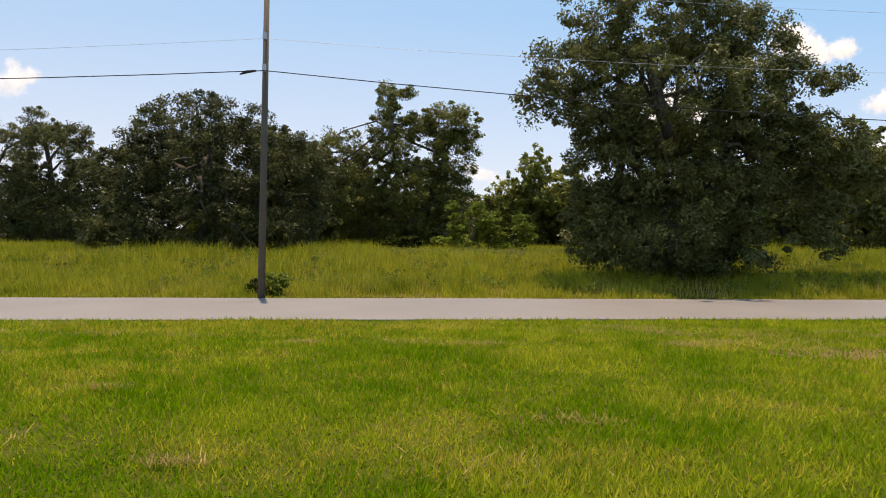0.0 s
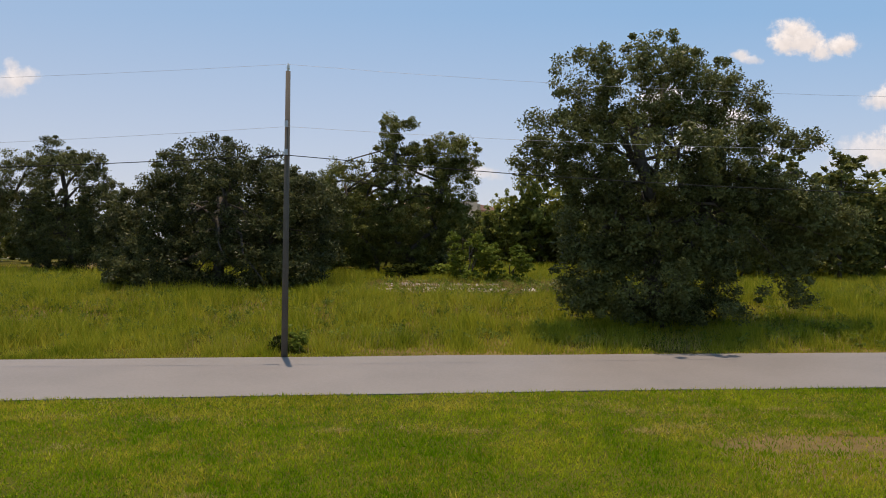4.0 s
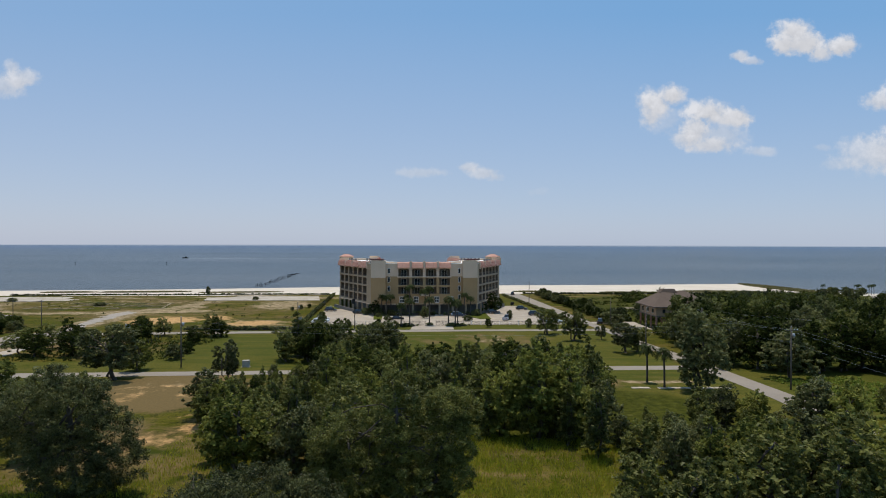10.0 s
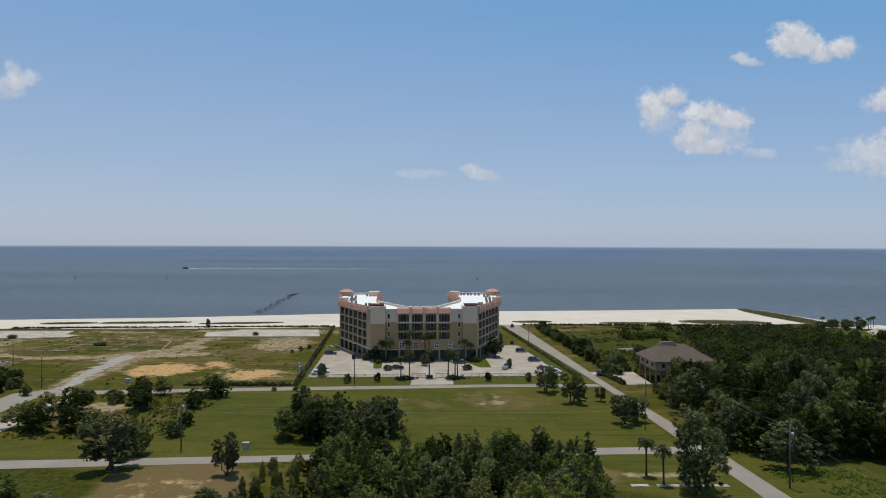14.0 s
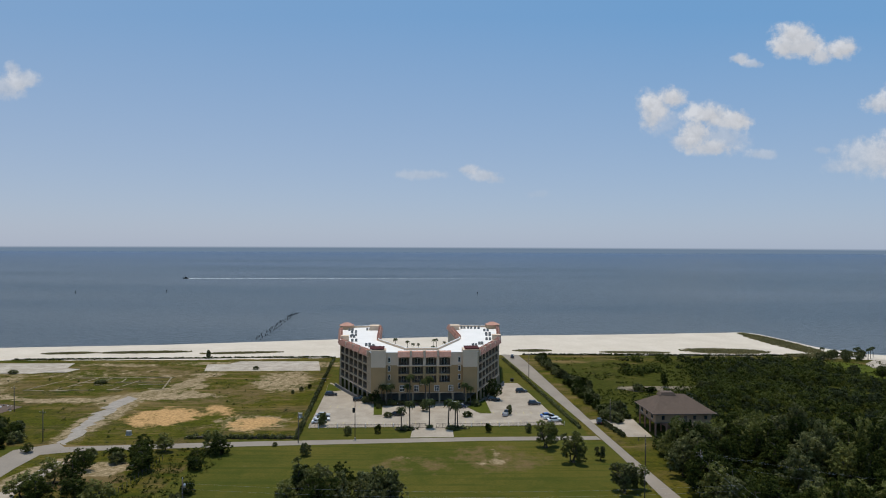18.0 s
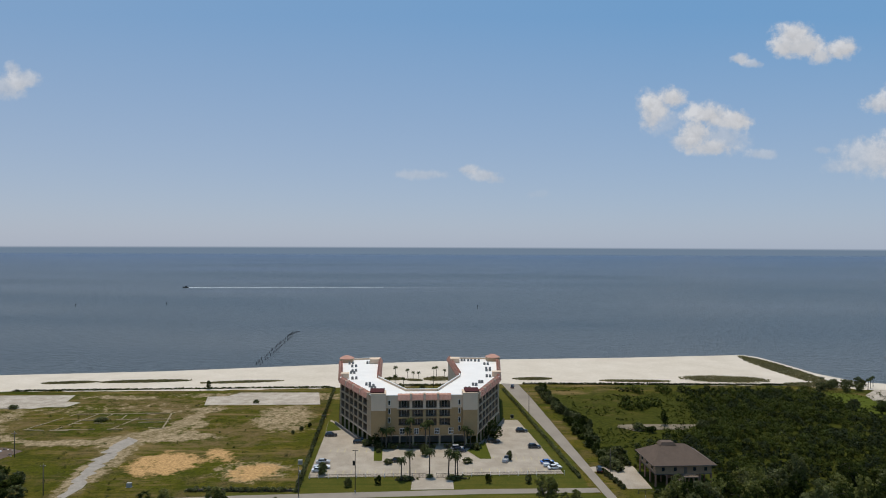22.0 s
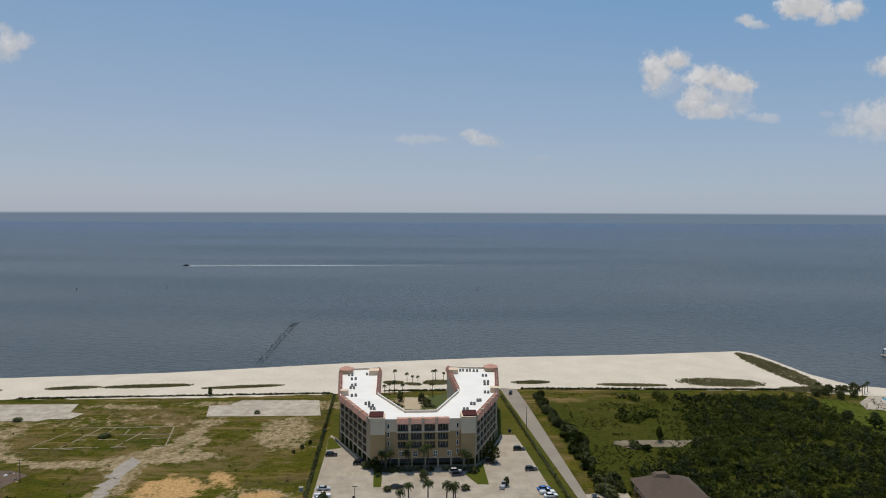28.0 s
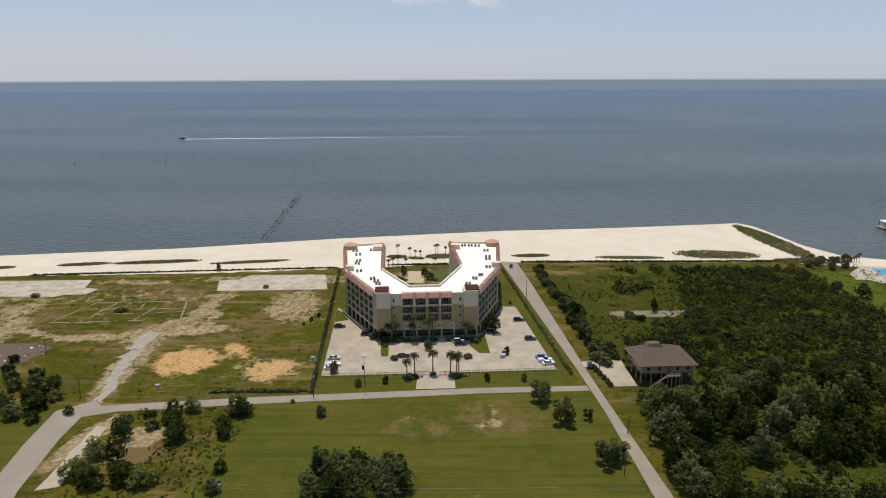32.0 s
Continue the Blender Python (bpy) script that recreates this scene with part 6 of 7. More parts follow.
for i in range(15):
    fence_bars.box((-1.4 + i * 0.2, 0, 0.28), (0.03, 0.03, 0.95))
fence_bars = fence_bars.mesh("fence_panel", IRON)
for (a, c) in (((-43.7, 205.7), (-10.1, 207.3)), ((3.3, 207.9), (40.6, 210.1))):
    fe = thing("car_park_fence", "iron picket fence with pale posts before the car park", "fence")
    ln = math.hypot(c[0] - a[0], c[1] - a[1])
    n = int(ln / 3)
    for i in range(n + 1):
        u = i / n
        q = (a[0] + (c[0] - a[0]) * u, a[1] + (c[1] - a[1]) * u)
        part("post", fence_post, None, fe, at=pose(q[0], q[1], 0))
        if i < n:
            u = (i + 0.5) / n
            part("fence_panel", fence_bars, None, fe, at=pose(a[0] + (c[0] - a[0]) * u, a[1] + (c[1] - a[1]) * u, 0, 0, 0, 2.8))
for x in (-9.2, -6.8, -1.2, 1.2):
    gt = thing("entrance_gate", "dark iron gate leaf at the car park entrance", "gate", pose(x * 0.972, 206.9, 0))
    gb = Build().box((0, 0, 0.15), (2.2, 0.06, 0.08)).box((0, 0, 1.45), (2.2, 0.06, 0.08))
    part("gate_frame", gb.box((-1.07, 0, 0.05), (0.08, 0.08, 1.6)).box((1.07, 0, 0.05), (0.08, 0.08, 1.6)), IRON, gt)
    for k in range(10):
        part("bar", Build().box((-0.9 + k * 0.2, 0, 0.2), (0.035, 0.035, 1.3)), IRON, gt)
TURF = material("island_turf", (0.085, 0.095, 0.014), (0.055, 0.065, 0.010), 0.95, 0.6, 6, 0.3, spec=0.03)
for pts in ([(-24.5, 222.6), (-21.6, 222.6), (-22.8, 238.9), (-26.1, 238.9)], [(9.0, 234.2), (13.3, 225.3), (17.4, 225.3), (16.4, 244.9)], [(-47.9, 257.8), (-42.0, 260.1), (-47.8, 272.0), (-49.4, 272.0)]):
    cx = sum(p[0] for p in pts) / 4, sum(p[1] for p in pts) / 4
    isl = thing("grass_island", "raised grass island with a kerb in the car park", "island", pose(cx[0], cx[1], 0))
    rim = [((x - cx[0]) * 1.04, (y - cx[1]) * 1.03) for x, y in pts]
    part("kerb", Build().prism(rim, 0, 0.17), CONCRETE, isl)
    part("turf", Build().prism([(x - cx[0], y - cx[1]) for x, y in pts], 0.16, 0.21), TURF, isl)
# painted stalls
PAINT = material("yellow_road_paint", (0.55, 0.45, 0.20), (0.45, 0.38, 0.18), 0.8, 1, 9, 0.05)
stall = Build().box((0, 0, 0.05), (0.12, 5.2, 0.008)).mesh("stall_line", PAINT)
for x0, y0, n, dy in ((-38.9, 210.9, 12, 0.13), (7.8, 212.9, 12, 0.13), (-41.8, 233.3, 7, 0), (15.6, 225.5, 8, 0)):
    for i in range(n):
        part("stall_line", stall, None, car_park, at=pose(x0 + i * 2.7, y0 + i * dy, 0.003))

# ---- cars ----
CARGLASS = material("car_glass", (0.015, 0.018, 0.02), (0.02, 0.022, 0.025), 0.05, 1, 5, 0.0, spec=0.9)
CHROME = material("bright_rim", (0.55, 0.55, 0.56), (0.45, 0.45, 0.46), 0.3, 2, 10, 0.0, metal=0.9)
REDLAMP = material("red_lamp_glass", (0.35, 0.02, 0.02), (0.28, 0.02, 0.02), 0.2, 2, 10, 0.0)
tyre_mesh, rim_mesh = Build().wheel((0, 0, 0), 0.34, 0.22).mesh("tyre", RUBBER), Build().wheel((0, 0, 0), 0.2, 0.235).mesh("rim", CHROME)
PAINTS = {}


def shell(profile, w, top_in=0.0):
    """Body from a side outline, narrower where it is high."""
    b = Build()
    n = len(profile)
    zmax = max(z for _, z in profile)
    for s in (-1, 1):
        b.v += [(x, s * (w / 2 - top_in * max(0, (z - 0.75) / (zmax - 0.7))), z) for x, z in profile]
    b.f += [tuple(range(n)), tuple(range(2 * n - 1, n - 1, -1))]
    b.f += [(i, n + i, n + (i + 1) % n, (i + 1) % n) for i in range(n)]
    return b


def car(x, y, turn, colour, kind, label):
    name, rgb = colour
    if name not in PAINTS:
        PAINTS[name] = material(name + "_car_paint", rgb, tuple(v * 0.9 for v in rgb), 0.25, 1, 6, 0.0, spec=0.7)
    ob = thing("pickup_truck" if kind == "pickup" else "car", label, "car", pose(x, y, 0.05, 0, 0, turn))
    h = {"sedan": 1.45, "suv": 1.75, "pickup": 1.85}[kind]
    L = 2.4 if kind != "pickup" else 2.75
    body = [(-L, 0.35), (L, 0.35), (L + 0.05, 0.6), (L - 0.1, 0.82), (L * 0.42, 0.95), (-L * 0.62 if kind == "sedan" else -L + 0.05, 1.0), (-L, 0.85)]
    part("body", shell(body, 1.82, 0.05), PAINTS[name], ob)
    back = {"sedan": -1.75, "suv": -2.25, "pickup": -0.55}[kind]
    cab = [(back, 0.96), (1.15, 0.94), (0.45, h - 0.06), (0.3, h), (back + 0.55, h), (back + 0.42, h - 0.05)]
    part("cabin_glass", shell(cab, 1.72, 0.22), CARGLASS, ob, "dark tinted windows")
    part("car_roof", Build().box(((back + 0.55 + 0.35) / 2, 0, h - 0.03), (0.3 - back - 0.4, 1.22, 0.06)), PAINTS[name], ob)
    if kind == "pickup":
        part("truck_bed", Build().box((-1.7, 0.8, 0.95), (1.95, 0.1, 0.28)).box((-1.7, -0.8, 0.95), (1.95, 0.1, 0.28)).box((-2.65, 0, 0.95), (0.1, 1.7, 0.28)), PAINTS[name], ob)
    for wx in (-L * 0.6, L * 0.62):
        for wy in (-0.82, 0.82):
            t = part("tyre", tyre_mesh, None, ob, at=pose(wx, wy, 0.34))
            part("rim", rim_mesh, None, t, "bright wheel rim")
    for s in (-0.62, 0.62):
        part("headlight", Build().box((L - 0.02, s, 0.62), (0.1, 0.34, 0.15)), TRIMWHITE, ob)
        part("tail_light", Build().box((-L + 0.01, s, 0.68), (0.08, 0.3, 0.16)), REDLAMP, ob)
    return ob


BLACK, DKGREY, SILVER, WHITE, NAVY, BLUE = ("black", (0.02, 0.02, 0.022)), ("dark_grey", (0.05, 0.05, 0.055)), ("silver", (0.5, 0.5, 0.5)), ("white", (0.78, 0.78, 0.77)), ("navy", (0.02, 0.03, 0.06)), ("blue", (0.05, 0.15, 0.45))
for x, y, r, c, k, lab in ((-44.7, 251.7, 4, BLACK, "suv", "black sport utility car parked at the car park edge"), (-31.7, 245.7, 8, DKGREY, "sedan", "dark grey sedan parked beside the building"), (-32.3, 243.2, 6, BLACK, "suv", "black car parked beside the building"), (-18.9, 238, -25, BLACK, "suv", "black car parked at the building front"), (-42, 220.6, 3, SILVER, "sedan", "silver sedan parked at the car park edge"), (-41.4, 215.2, 4, WHITE, "pickup", "white pickup parked at the car park corner"), (-41.8, 212.1, 4, WHITE, "sedan", "white car parked at the car park corner"),
                           (5.4, 235.8, 8, SILVER, "suv", "silver car parked near the entrance canopy"), (6.2, 233.1, 8, NAVY, "suv", "dark blue sport utility car near the entrance"), (19.8, 244.7, 3, BLACK, "suv", "black car parked beside the round tree"), (32.3, 258.6, 3, BLACK, "suv", "black car parked in the side bay"), (34.6, 238.1, 4, DKGREY, "suv", "dark grey car parked in the side bay"), (22.6, 223.6, 70, SILVER, "pickup", "silver pickup parked beside a small tree"), (36.7, 221, 12, BLUE, "sedan", "blue car parked in the front bay"), (37.5, 218.3, 12, WHITE, "pickup", "white pickup parked in the front bay"), (38.3, 215.6, 12, WHITE, "sedan", "white car parked in the front bay"),
                           (53.1, 213.6, 80, BLACK, "suv", "black car standing on the driveway"), (-16, 222, 5, BLACK, "sedan", "black car parked by the island shrub"), (37.5, 339.9, 80, DKGREY, "suv", "dark car parked at the beach end of the road")):
    car(x, y, r, c, k, lab)

# ---- stilt house ----
BRICK = material("red_brick_wall", (0.36, 0.20, 0.14), (0.28, 0.15, 0.11), 0.9, 1, 8, 0.1)
SIDING = material("beige_brown_siding", (0.47, 0.305, 0.185), (0.38, 0.245, 0.148), 0.85, 1, 8, 0.1)
EAVE = material("brown_eave_board", (0.20, 0.15, 0.115), (0.15, 0.11, 0.085), 0.8, 1, 8, 0.1)
hs = thing("stilt_house", "raised coastal house with a grey-brown hip roof on tall brick piers", "house", pose(77.9, 211.6, -2.35, 0, 0, 3))
wl = part("wall", Build().box((0, 0, 4.4), (18.6, 14.2, 2.9)), SIDING, hs)
for k in range(10):
    part("siding_board", Build().box((0, -7.13, 4.45 + k * 0.28), (18.6, 0.05, 0.235)), SIDING, wl)
    part("siding_board", Build().box((-9.33, 0, 4.45 + k * 0.28), (0.05, 14.2, 0.235)), SIDING, wl)
part("floor_deck", Build().box((0, 0, 4.12), (19.0, 14.6, 0.27)), EAVE, hs)
for i in range(6):
    for j in range(4):
        part("stilt", Build().box((-9.2 + i * 3.68, -7.0 + j * 4.66, -0.1), (0.45, 0.45, 4.25)), BRICK, hs)
part("storage_wall", Build().box((2.5, 3.4, 0), (9, 6.0, 4.12)), BRICK, hs)
rf = Build()
rf.v = [(-10.5, -8.3, 7.45), (10.5, -8.3, 7.45), (10.5, 8.3, 7.45), (-10.5, 8.3, 7.45), (-4.2, 0, 12.3), (3.4, 0, 11.9), (-10.5, -8.3, 7.25), (10.5, -8.3, 7.25), (10.5, 8.3, 7.25), (-10.5, 8.3, 7.25)]
rf.f = [(0, 1, 5, 4), (1, 2, 5), (2, 3, 4, 5), (3, 0, 4), (6, 7, 1, 0), (7, 8, 2, 1), (8, 9, 3, 2), (9, 6, 0, 3), (9, 8, 7, 6)]
roof = part("roof", rf, SHINGLE, hs, "weathered shingle hip roof")
part("ridge_vent", Build().box((-2.6, 0.6, 11.6), (5.6, 3.4, 1.0), taper=0.72), SHINGLE, roof)
part("vent_pipe", Build().tube([(5.4, -1.5, 9.8), (5.4, -1.5, 11.2)], 0.09, 6), STEEL, roof)
for y in (-8.36, 8.36):
    part("fascia", Build().box((0, y, 7.22), (21.1, 0.08, 0.24)), EAVE, roof)
for x in (-10.56, 10.56):
    part("fascia", Build().box((x, 0, 7.22), (0.08, 16.7, 0.24)), EAVE, roof)
for x in (-6.8, -2.8, 3.6, 7.3):
    w = part("window", Build().box((x, -7.2, 5.25), (1.0, 0.08, 1.25)), DARKGLASS, hs)
    part("window_frame", Build().box((x, -7.23, 5.15), (1.2, 0.06, 0.12)).box((x, -7.23, 6.5), (1.2, 0.06, 0.12)).box((x - 0.55, -7.23, 5.15), (0.12, 0.06, 1.4)).box((x + 0.55, -7.23, 5.15), (0.12, 0.06, 1.4)), SIDING, w)
for y in (-4.4, 0.0, 4.4):
    w = part("window", Build().box((-9.4, y, 5.15), (0.08, 1.3, 1.4)), DARKGLASS, hs)
    part("window_frame", Build().box((-9.43, y, 5.05), (0.06, 1.55, 0.12)).box((-9.43, y, 6.55), (0.06, 1.55, 0.12)), TRIMWHITE, w)
part("house_door", Build().box((0.6, -7.22, 4.41), (1.0, 0.08, 2.05)), EAVE, hs, "brown front door")
dk = part("front_deck", Build().box((1.4, -8.7, 4.1), (4.6, 3.0, 0.2)), EAVE, hs)
for k in range(22):
    part("step", Build().box((-1.1 - k * 0.27, -9.4, 4.0 - k * 0.18), (0.3, 1.3, 0.06)), EAVE, dk)
for k in range(5):
    part("rail_post", Build().box((-0.8 + k * 1.1, -10.1, 4.3), (0.1, 0.1, 1.0)), SIDING, dk)
part("deck_rail", Build().box((1.4, -10.1, 5.22), (4.6, 0.12, 0.08)).box((1.4, -10.1, 4.75), (4.6, 0.08, 0.06)), SIDING, dk)
for k in range(4):
    part("deck_post", Build().box((-0.7 + k * 1.4, -10.0, -0.05), (0.22, 0.22, 4.2)), SIDING, dk)
yard_fence = thing("yard_fence", "low wooden yard fence before the stilt house", "fence")
for k in range(15):
    part("post", Build().box((0, 0, 0), (0.14, 0.14, 1.2)), WOODPOLE, yard_fence, at=pose(60.5 + k * 2.1, 194.2 + k * 0.14, 0))
part("rail", Build().box((75.2, 195.2, 0.95), (29.4, 0.06, 0.1), radians(3.8)).box((75.2, 195.2, 0.45), (29.4, 0.06, 0.1), radians(3.8)), WOODPOLE, yard_fence)

# ---- empty lot ----
GREYSLAB = material("overgrown_slab", (0.26, 0.205, 0.14), (0.11, 0.09, 0.05), 0.9, 0.3, 1.5, 0.2)
OLDSLAB = material("bleached_slab", (0.54, 0.465, 0.375), (0.24, 0.195, 0.14), 0.9, 0.22, 1.6, 0.2)
for pts, lab in (([(-113.6, 300), (-58.7, 301.9), (-64.2, 326.5), (-104.5, 325.8), (-108.5, 317.7), (-118.2, 316.7)], "large bleached concrete slab of a lost building"), ([(-254.6, 293.5), (-190.5, 292.1), (-186.5, 295.3), (-176.8, 295.3), (-174.7, 303.7), (-182.4, 305.6), (-185.9, 318.6), (-253.8, 316.3)], "bleached concrete slab with broken corners"), ([(75, 269.4), (73.6, 266), (80.6, 259.4), (86, 262.6), (101.5, 262.4), (109.6, 270.6), (84, 270.4)], "old concrete slab in the scrub field")):
    ob = part("concrete_slab", Build().prism(pts, -0.1, 0.14), GREYSLAB if "scrub" in lab else OLDSLAB, None, lab, kind="structure")
    tagged(ob, category="slab")
FOOT = material("foundation_concrete", (0.33, 0.255, 0.15), (0.16, 0.125, 0.07), 0.9, 0.4, 1.5, 0.2)
fd = thing("old_foundation", "pale footing walls of a demolished house in the grass", "foundation", pose(0, 0, 0))
foot_rng = random.Random(41)
for x0, y0, x1, y1 in ((-165.1, 282.9, -121.3, 285.8), (-158, 273.1, -119, 276), (-159.5, 258.6, -132.5, 260.5), (-122.9, 262.4, -114.9, 261), (-165.1, 282.9, -172.3, 258.6), (-154.8, 283.8, -159.5, 258.6), (-142, 284.8, -140.4, 275.1), (-132.5, 285.2, -137.2, 260.5), (-122.9, 285.8, -116.5, 261.5), (-158, 268.3, -140.4, 269.2), (-130.8, 270.2, -118.1, 271.2), (-148.4, 282.9, -150, 273.1), (-172.3, 258.6, -153.2, 257.6)):
    ln = math.hypot(x1 - x0, y1 - y0)
    u = 0.0
    while u < ln - 0.4:
        step = min(foot_rng.uniform(1.6, 5.0), ln - u)
        if foot_rng.random() < 0.92:
            w = (u + step / 2) / ln
            part("footing", Build().box((0, 0, -0.05), (step - 0.08, foot_rng.uniform(0.5, 0.85), foot_rng.uniform(0.14, 0.27)), taper=0.97), FOOT, fd, at=pose(x0 + (x1 - x0) * w + foot_rng.uniform(-0.1, 0.1), y0 + (y1 - y0) * w + foot_rng.uniform(-0.12, 0.12), 0, 0, 0, math.degrees(math.atan2(y1 - y0, x1 - x0)) + foot_rng.uniform(-1.2, 1.2)))
        u += step
rub = thing("rubble_lot", "brown bare demolition plot with scattered white debris", "rubble")
part("bare_soil", Build().prism([(-178.8, 219.7), (-165.2, 213.8), (-158, 218.7), (-155, 232.2), (-164, 236.1), (-184, 236.2)], -0.05, 0.06), material("brown_soil", (0.14, 0.092, 0.062), (0.085, 0.058, 0.04), 0.95, 0.5, 3, 0.3), rub)
drng = random.Random(9)
for k in range(30):
    s = drng.uniform(0.3, 1.3)
    part("debris", Build().box((0, 0, 0.03), (s, s * drng.uniform(0.4, 1), s * 0.4), taper=0.7), drng.choice((TRIMWHITE, OLDSLAB, WOODPOLE)), rub, at=pose(drng.uniform(-182, -154), drng.uniform(218.7, 236.2), 0, 0, 0, drng.uniform(0, 180)))
walkway = thing("broken_path", "broken pale concrete path left in the grass lot", "path", pose(43, 112, 0))
wpr = random.Random(33)
wx = -9.4
while wx < 9.5:
    wl_ = wpr.uniform(0.9, 1.9)
    if wpr.random() < 0.82:
        q = lambda: wpr.uniform(-0.1, 0.1)
        part("slab_piece", Build().prism([(wx + q(), -0.55 + q()), (wx + wl_ - 0.12 + q(), -0.55 + q()), (wx + wl_ - 0.12 + q(), 0.6 + q()), (wx + q(), 0.6 + q())], -0.1, 0.07 + wpr.uniform(-0.02, 0.03)), OLDSLAB, walkway)
    wx += wl_
PALEGREY = material("pale_grey_paint", (0.40, 0.37, 0.32), (0.33, 0.305, 0.26), 0.7, 1, 8, 0.05)
for x, y, lab in ((-98.8, 197.9, "pale utility cabinet on the roadside"), (-52.7, 278, "dark waste skip beside the fence"), (-41.3, 132.3, "pale electrical cabinet on the lawn"), (30.7, 279.9, "dark waste bin on the side lawn"), (-49.8, 219.7, "pale meter box at the hedge")):
    cb = thing("utility_cabinet", lab, "cabinet", pose(x, y, 0))
    pale = "pale" in lab
    part("body", Build().box((0, 0, 0), (1.4, 0.9, 1.3), taper=0.97), PALEGREY if pale else IRON, cb)
    part("lid", Build().box((0, 0, 1.3), (1.5, 1.0, 0.1)), PALEGREY if pale else IRON, cb)
    part("plinth", Build().box((0, 0, -0.05), (1.8, 1.3, 0.12)), CONCRETE, cb)
wf = thing("field_fence", "old post and wire fence between the plots", "fence")
for k in range(16):
    u = k / 15
    part("post", Build().tube([(0, 0, -0.1), (0, 0, 1.3)], [0.08, 0.07], 6), WOODPOLE, wf, at=pose(-78 + 10 * u * 0.4 - 4 * u, 145 + 30 * u, 0))

# ---- beach and sea ----
DUNE = foliage("dune_grass", (0.125, 0.115, 0.046), (0.265, 0.23, 0.105), 0.05, 0.3)


def dune(x, y, rx, ry, n, seed, turn=0.0, label="low patch of dune grass on white sand"):
    rng = np.random.default_rng(seed)
    a, r = rng.uniform(0, 6.283, n), np.sqrt(rng.uniform(0, 1, n)) * rng.uniform(0.8, 1.1, n)
    t = radians(turn)
    u, v = rx * r * np.cos(a), ry * r * np.sin(a)
    p = np.stack([x + u * math.cos(t) - v * math.sin(t), y + u * math.sin(t) + v * math.cos(t), np.full(n, 0.38)], 1)
    ob = quads("dune_grass", leaf_cloud(rng, p, np.full(n, 0.55), 9, 0.30, 0.1), DUNE)
    tagged(new("dune_grass", ob), label, "dune grass", kind="stuff")


for x, y, rx, ry, n, t in ((-205.5, 346.8, 14, 3.0, 380, 9), (-165.8, 350.9, 24, 3.4, 650, 7), (-111.8, 350.4, 22, 2.6, 480, 9), (51.5, 361.9, 10.5, 3.2, 320, 3), (108.8, 356.9, 19, 2.6, 420, -2), (161.7, 362.8, 24, 9.0, 900, -5), (-253, 339.9, 12, 3, 260, 8), (211, 391, 8.5, 47, 1900, 4), (-27.9, 360.1, 6, 3.5, 260, 0), (-16.4, 357.3, 5, 2.5, 160, -10), (-2.9, 361, 8, 5, 340, 10), (203, 349.1, 14, 5, 460, 0)):
    dune(x, y, rx, ry, int(n * 1.7), int(abs(x) * 3 + y), t)
OLDPILE = material("rotten_pile_wood", (0.07, 0.06, 0.055), (0.04, 0.035, 0.03), 0.9, 1, 8, 0.3)
pier = thing("ruined_pier", "row of dark broken pier piles standing in the sea", "pier")
prng = random.Random(12)
for k in range(28):
    u = k / 27
    for s in (-1, 1):
        if prng.random() < 0.8:
            h = prng.uniform(0.6, 2.6)
            part("wooden_post", Build().tube([(0, 0, -1.5), (prng.uniform(-0.15, 0.15), 0, h)], [0.24, 0.2], 7), OLDPILE, pier, at=pose(-118.5 - 11 * u + s * 1.4, 405 + 145 * u, -0.42))
for k in range(5):
    part("beam", Build().box((0, 0, 0), (4.2, 0.3, 0.3)), OLDPILE, pier, at=pose(-128 + k * 0.4, 530 + k * 5, 1.0))
court = part("courtyard_paving", Build().prism([(-19.6, 312.1), (-10.9, 312.1), (-10.8, 331.6), (-19.5, 332.5)], -0.05, 0.07), material("tan_paving", (0.46, 0.36, 0.24), (0.38, 0.30, 0.20), 0.9, 0.4, 5, 0.1), None, "tan courtyard paving behind the building", kind="structure")
tagged(court, category="paving")
tf = part("courtyard_turf", Build().prism([(-10.1, 313), (2.3, 313), (2.7, 339.9), (-8.7, 332.5)], -0.05, 0.09), material("court_turf", (0.070, 0.085, 0.014), (0.048, 0.060, 0.010), 0.95, 0.5, 6, 0.3), None, "small green courtyard lawn behind the building", kind="structure")
tagged(tf, category="lawn")
hedge("hedge", "dark clipped hedge round the courtyard lawn", (-25.2, 320.4), (-20, 315.8), 2.4, 1.4, DARKLEAF)
hedge("hedge", "dark clipped hedge round the courtyard lawn", (-9.3, 316.7), (-3.9, 315.8), 2.4, 1.3, DARKLEAF)
hedge("hedge", "dark planting along the front of the building", (-24.5, 236.6), (-3, 237.4), 2.2, 1.9, DARKLEAF)
hedge("hedge", "dark planting along the front of the building", (1, 237.8), (11.5, 238.5), 2.0, 1.6, DARKLEAF)
hedge("hedge", "low hedge between courtyard and beach", (-31.8, 343.5), (1.9, 345.4), 1.2, 0.9, DARKLEAF)
boat = thing("motor_boat", "small distant motor boat with a white wake", "boat", pose(-452, 1112, -0.4, 0, 0, 176))
hull = Build()
hull.v = [(-5, -1.6, 1.2), (3, -1.6, 1.4), (7, 0, 1.9), (3, 1.6, 1.4), (-5, 1.6, 1.2), (-5, -1.1, -0.2), (3, -1.0, -0.2), (5.6, 0, 0), (3, 1.0, -0.2), (-5, 1.1, -0.2)]
hull.f = [(0, 1, 2, 3, 4), (9, 8, 7, 6, 5), (0, 5, 6, 1), (1, 6, 7, 2), (2, 7, 8, 3), (3, 8, 9, 4), (4, 9, 5, 0)]
part("hull", hull, IRON, boat)
part("cabin", Build().box((0, 0, 1.3), (3.4, 2.2, 1.7), taper=0.8), IRON, boat)
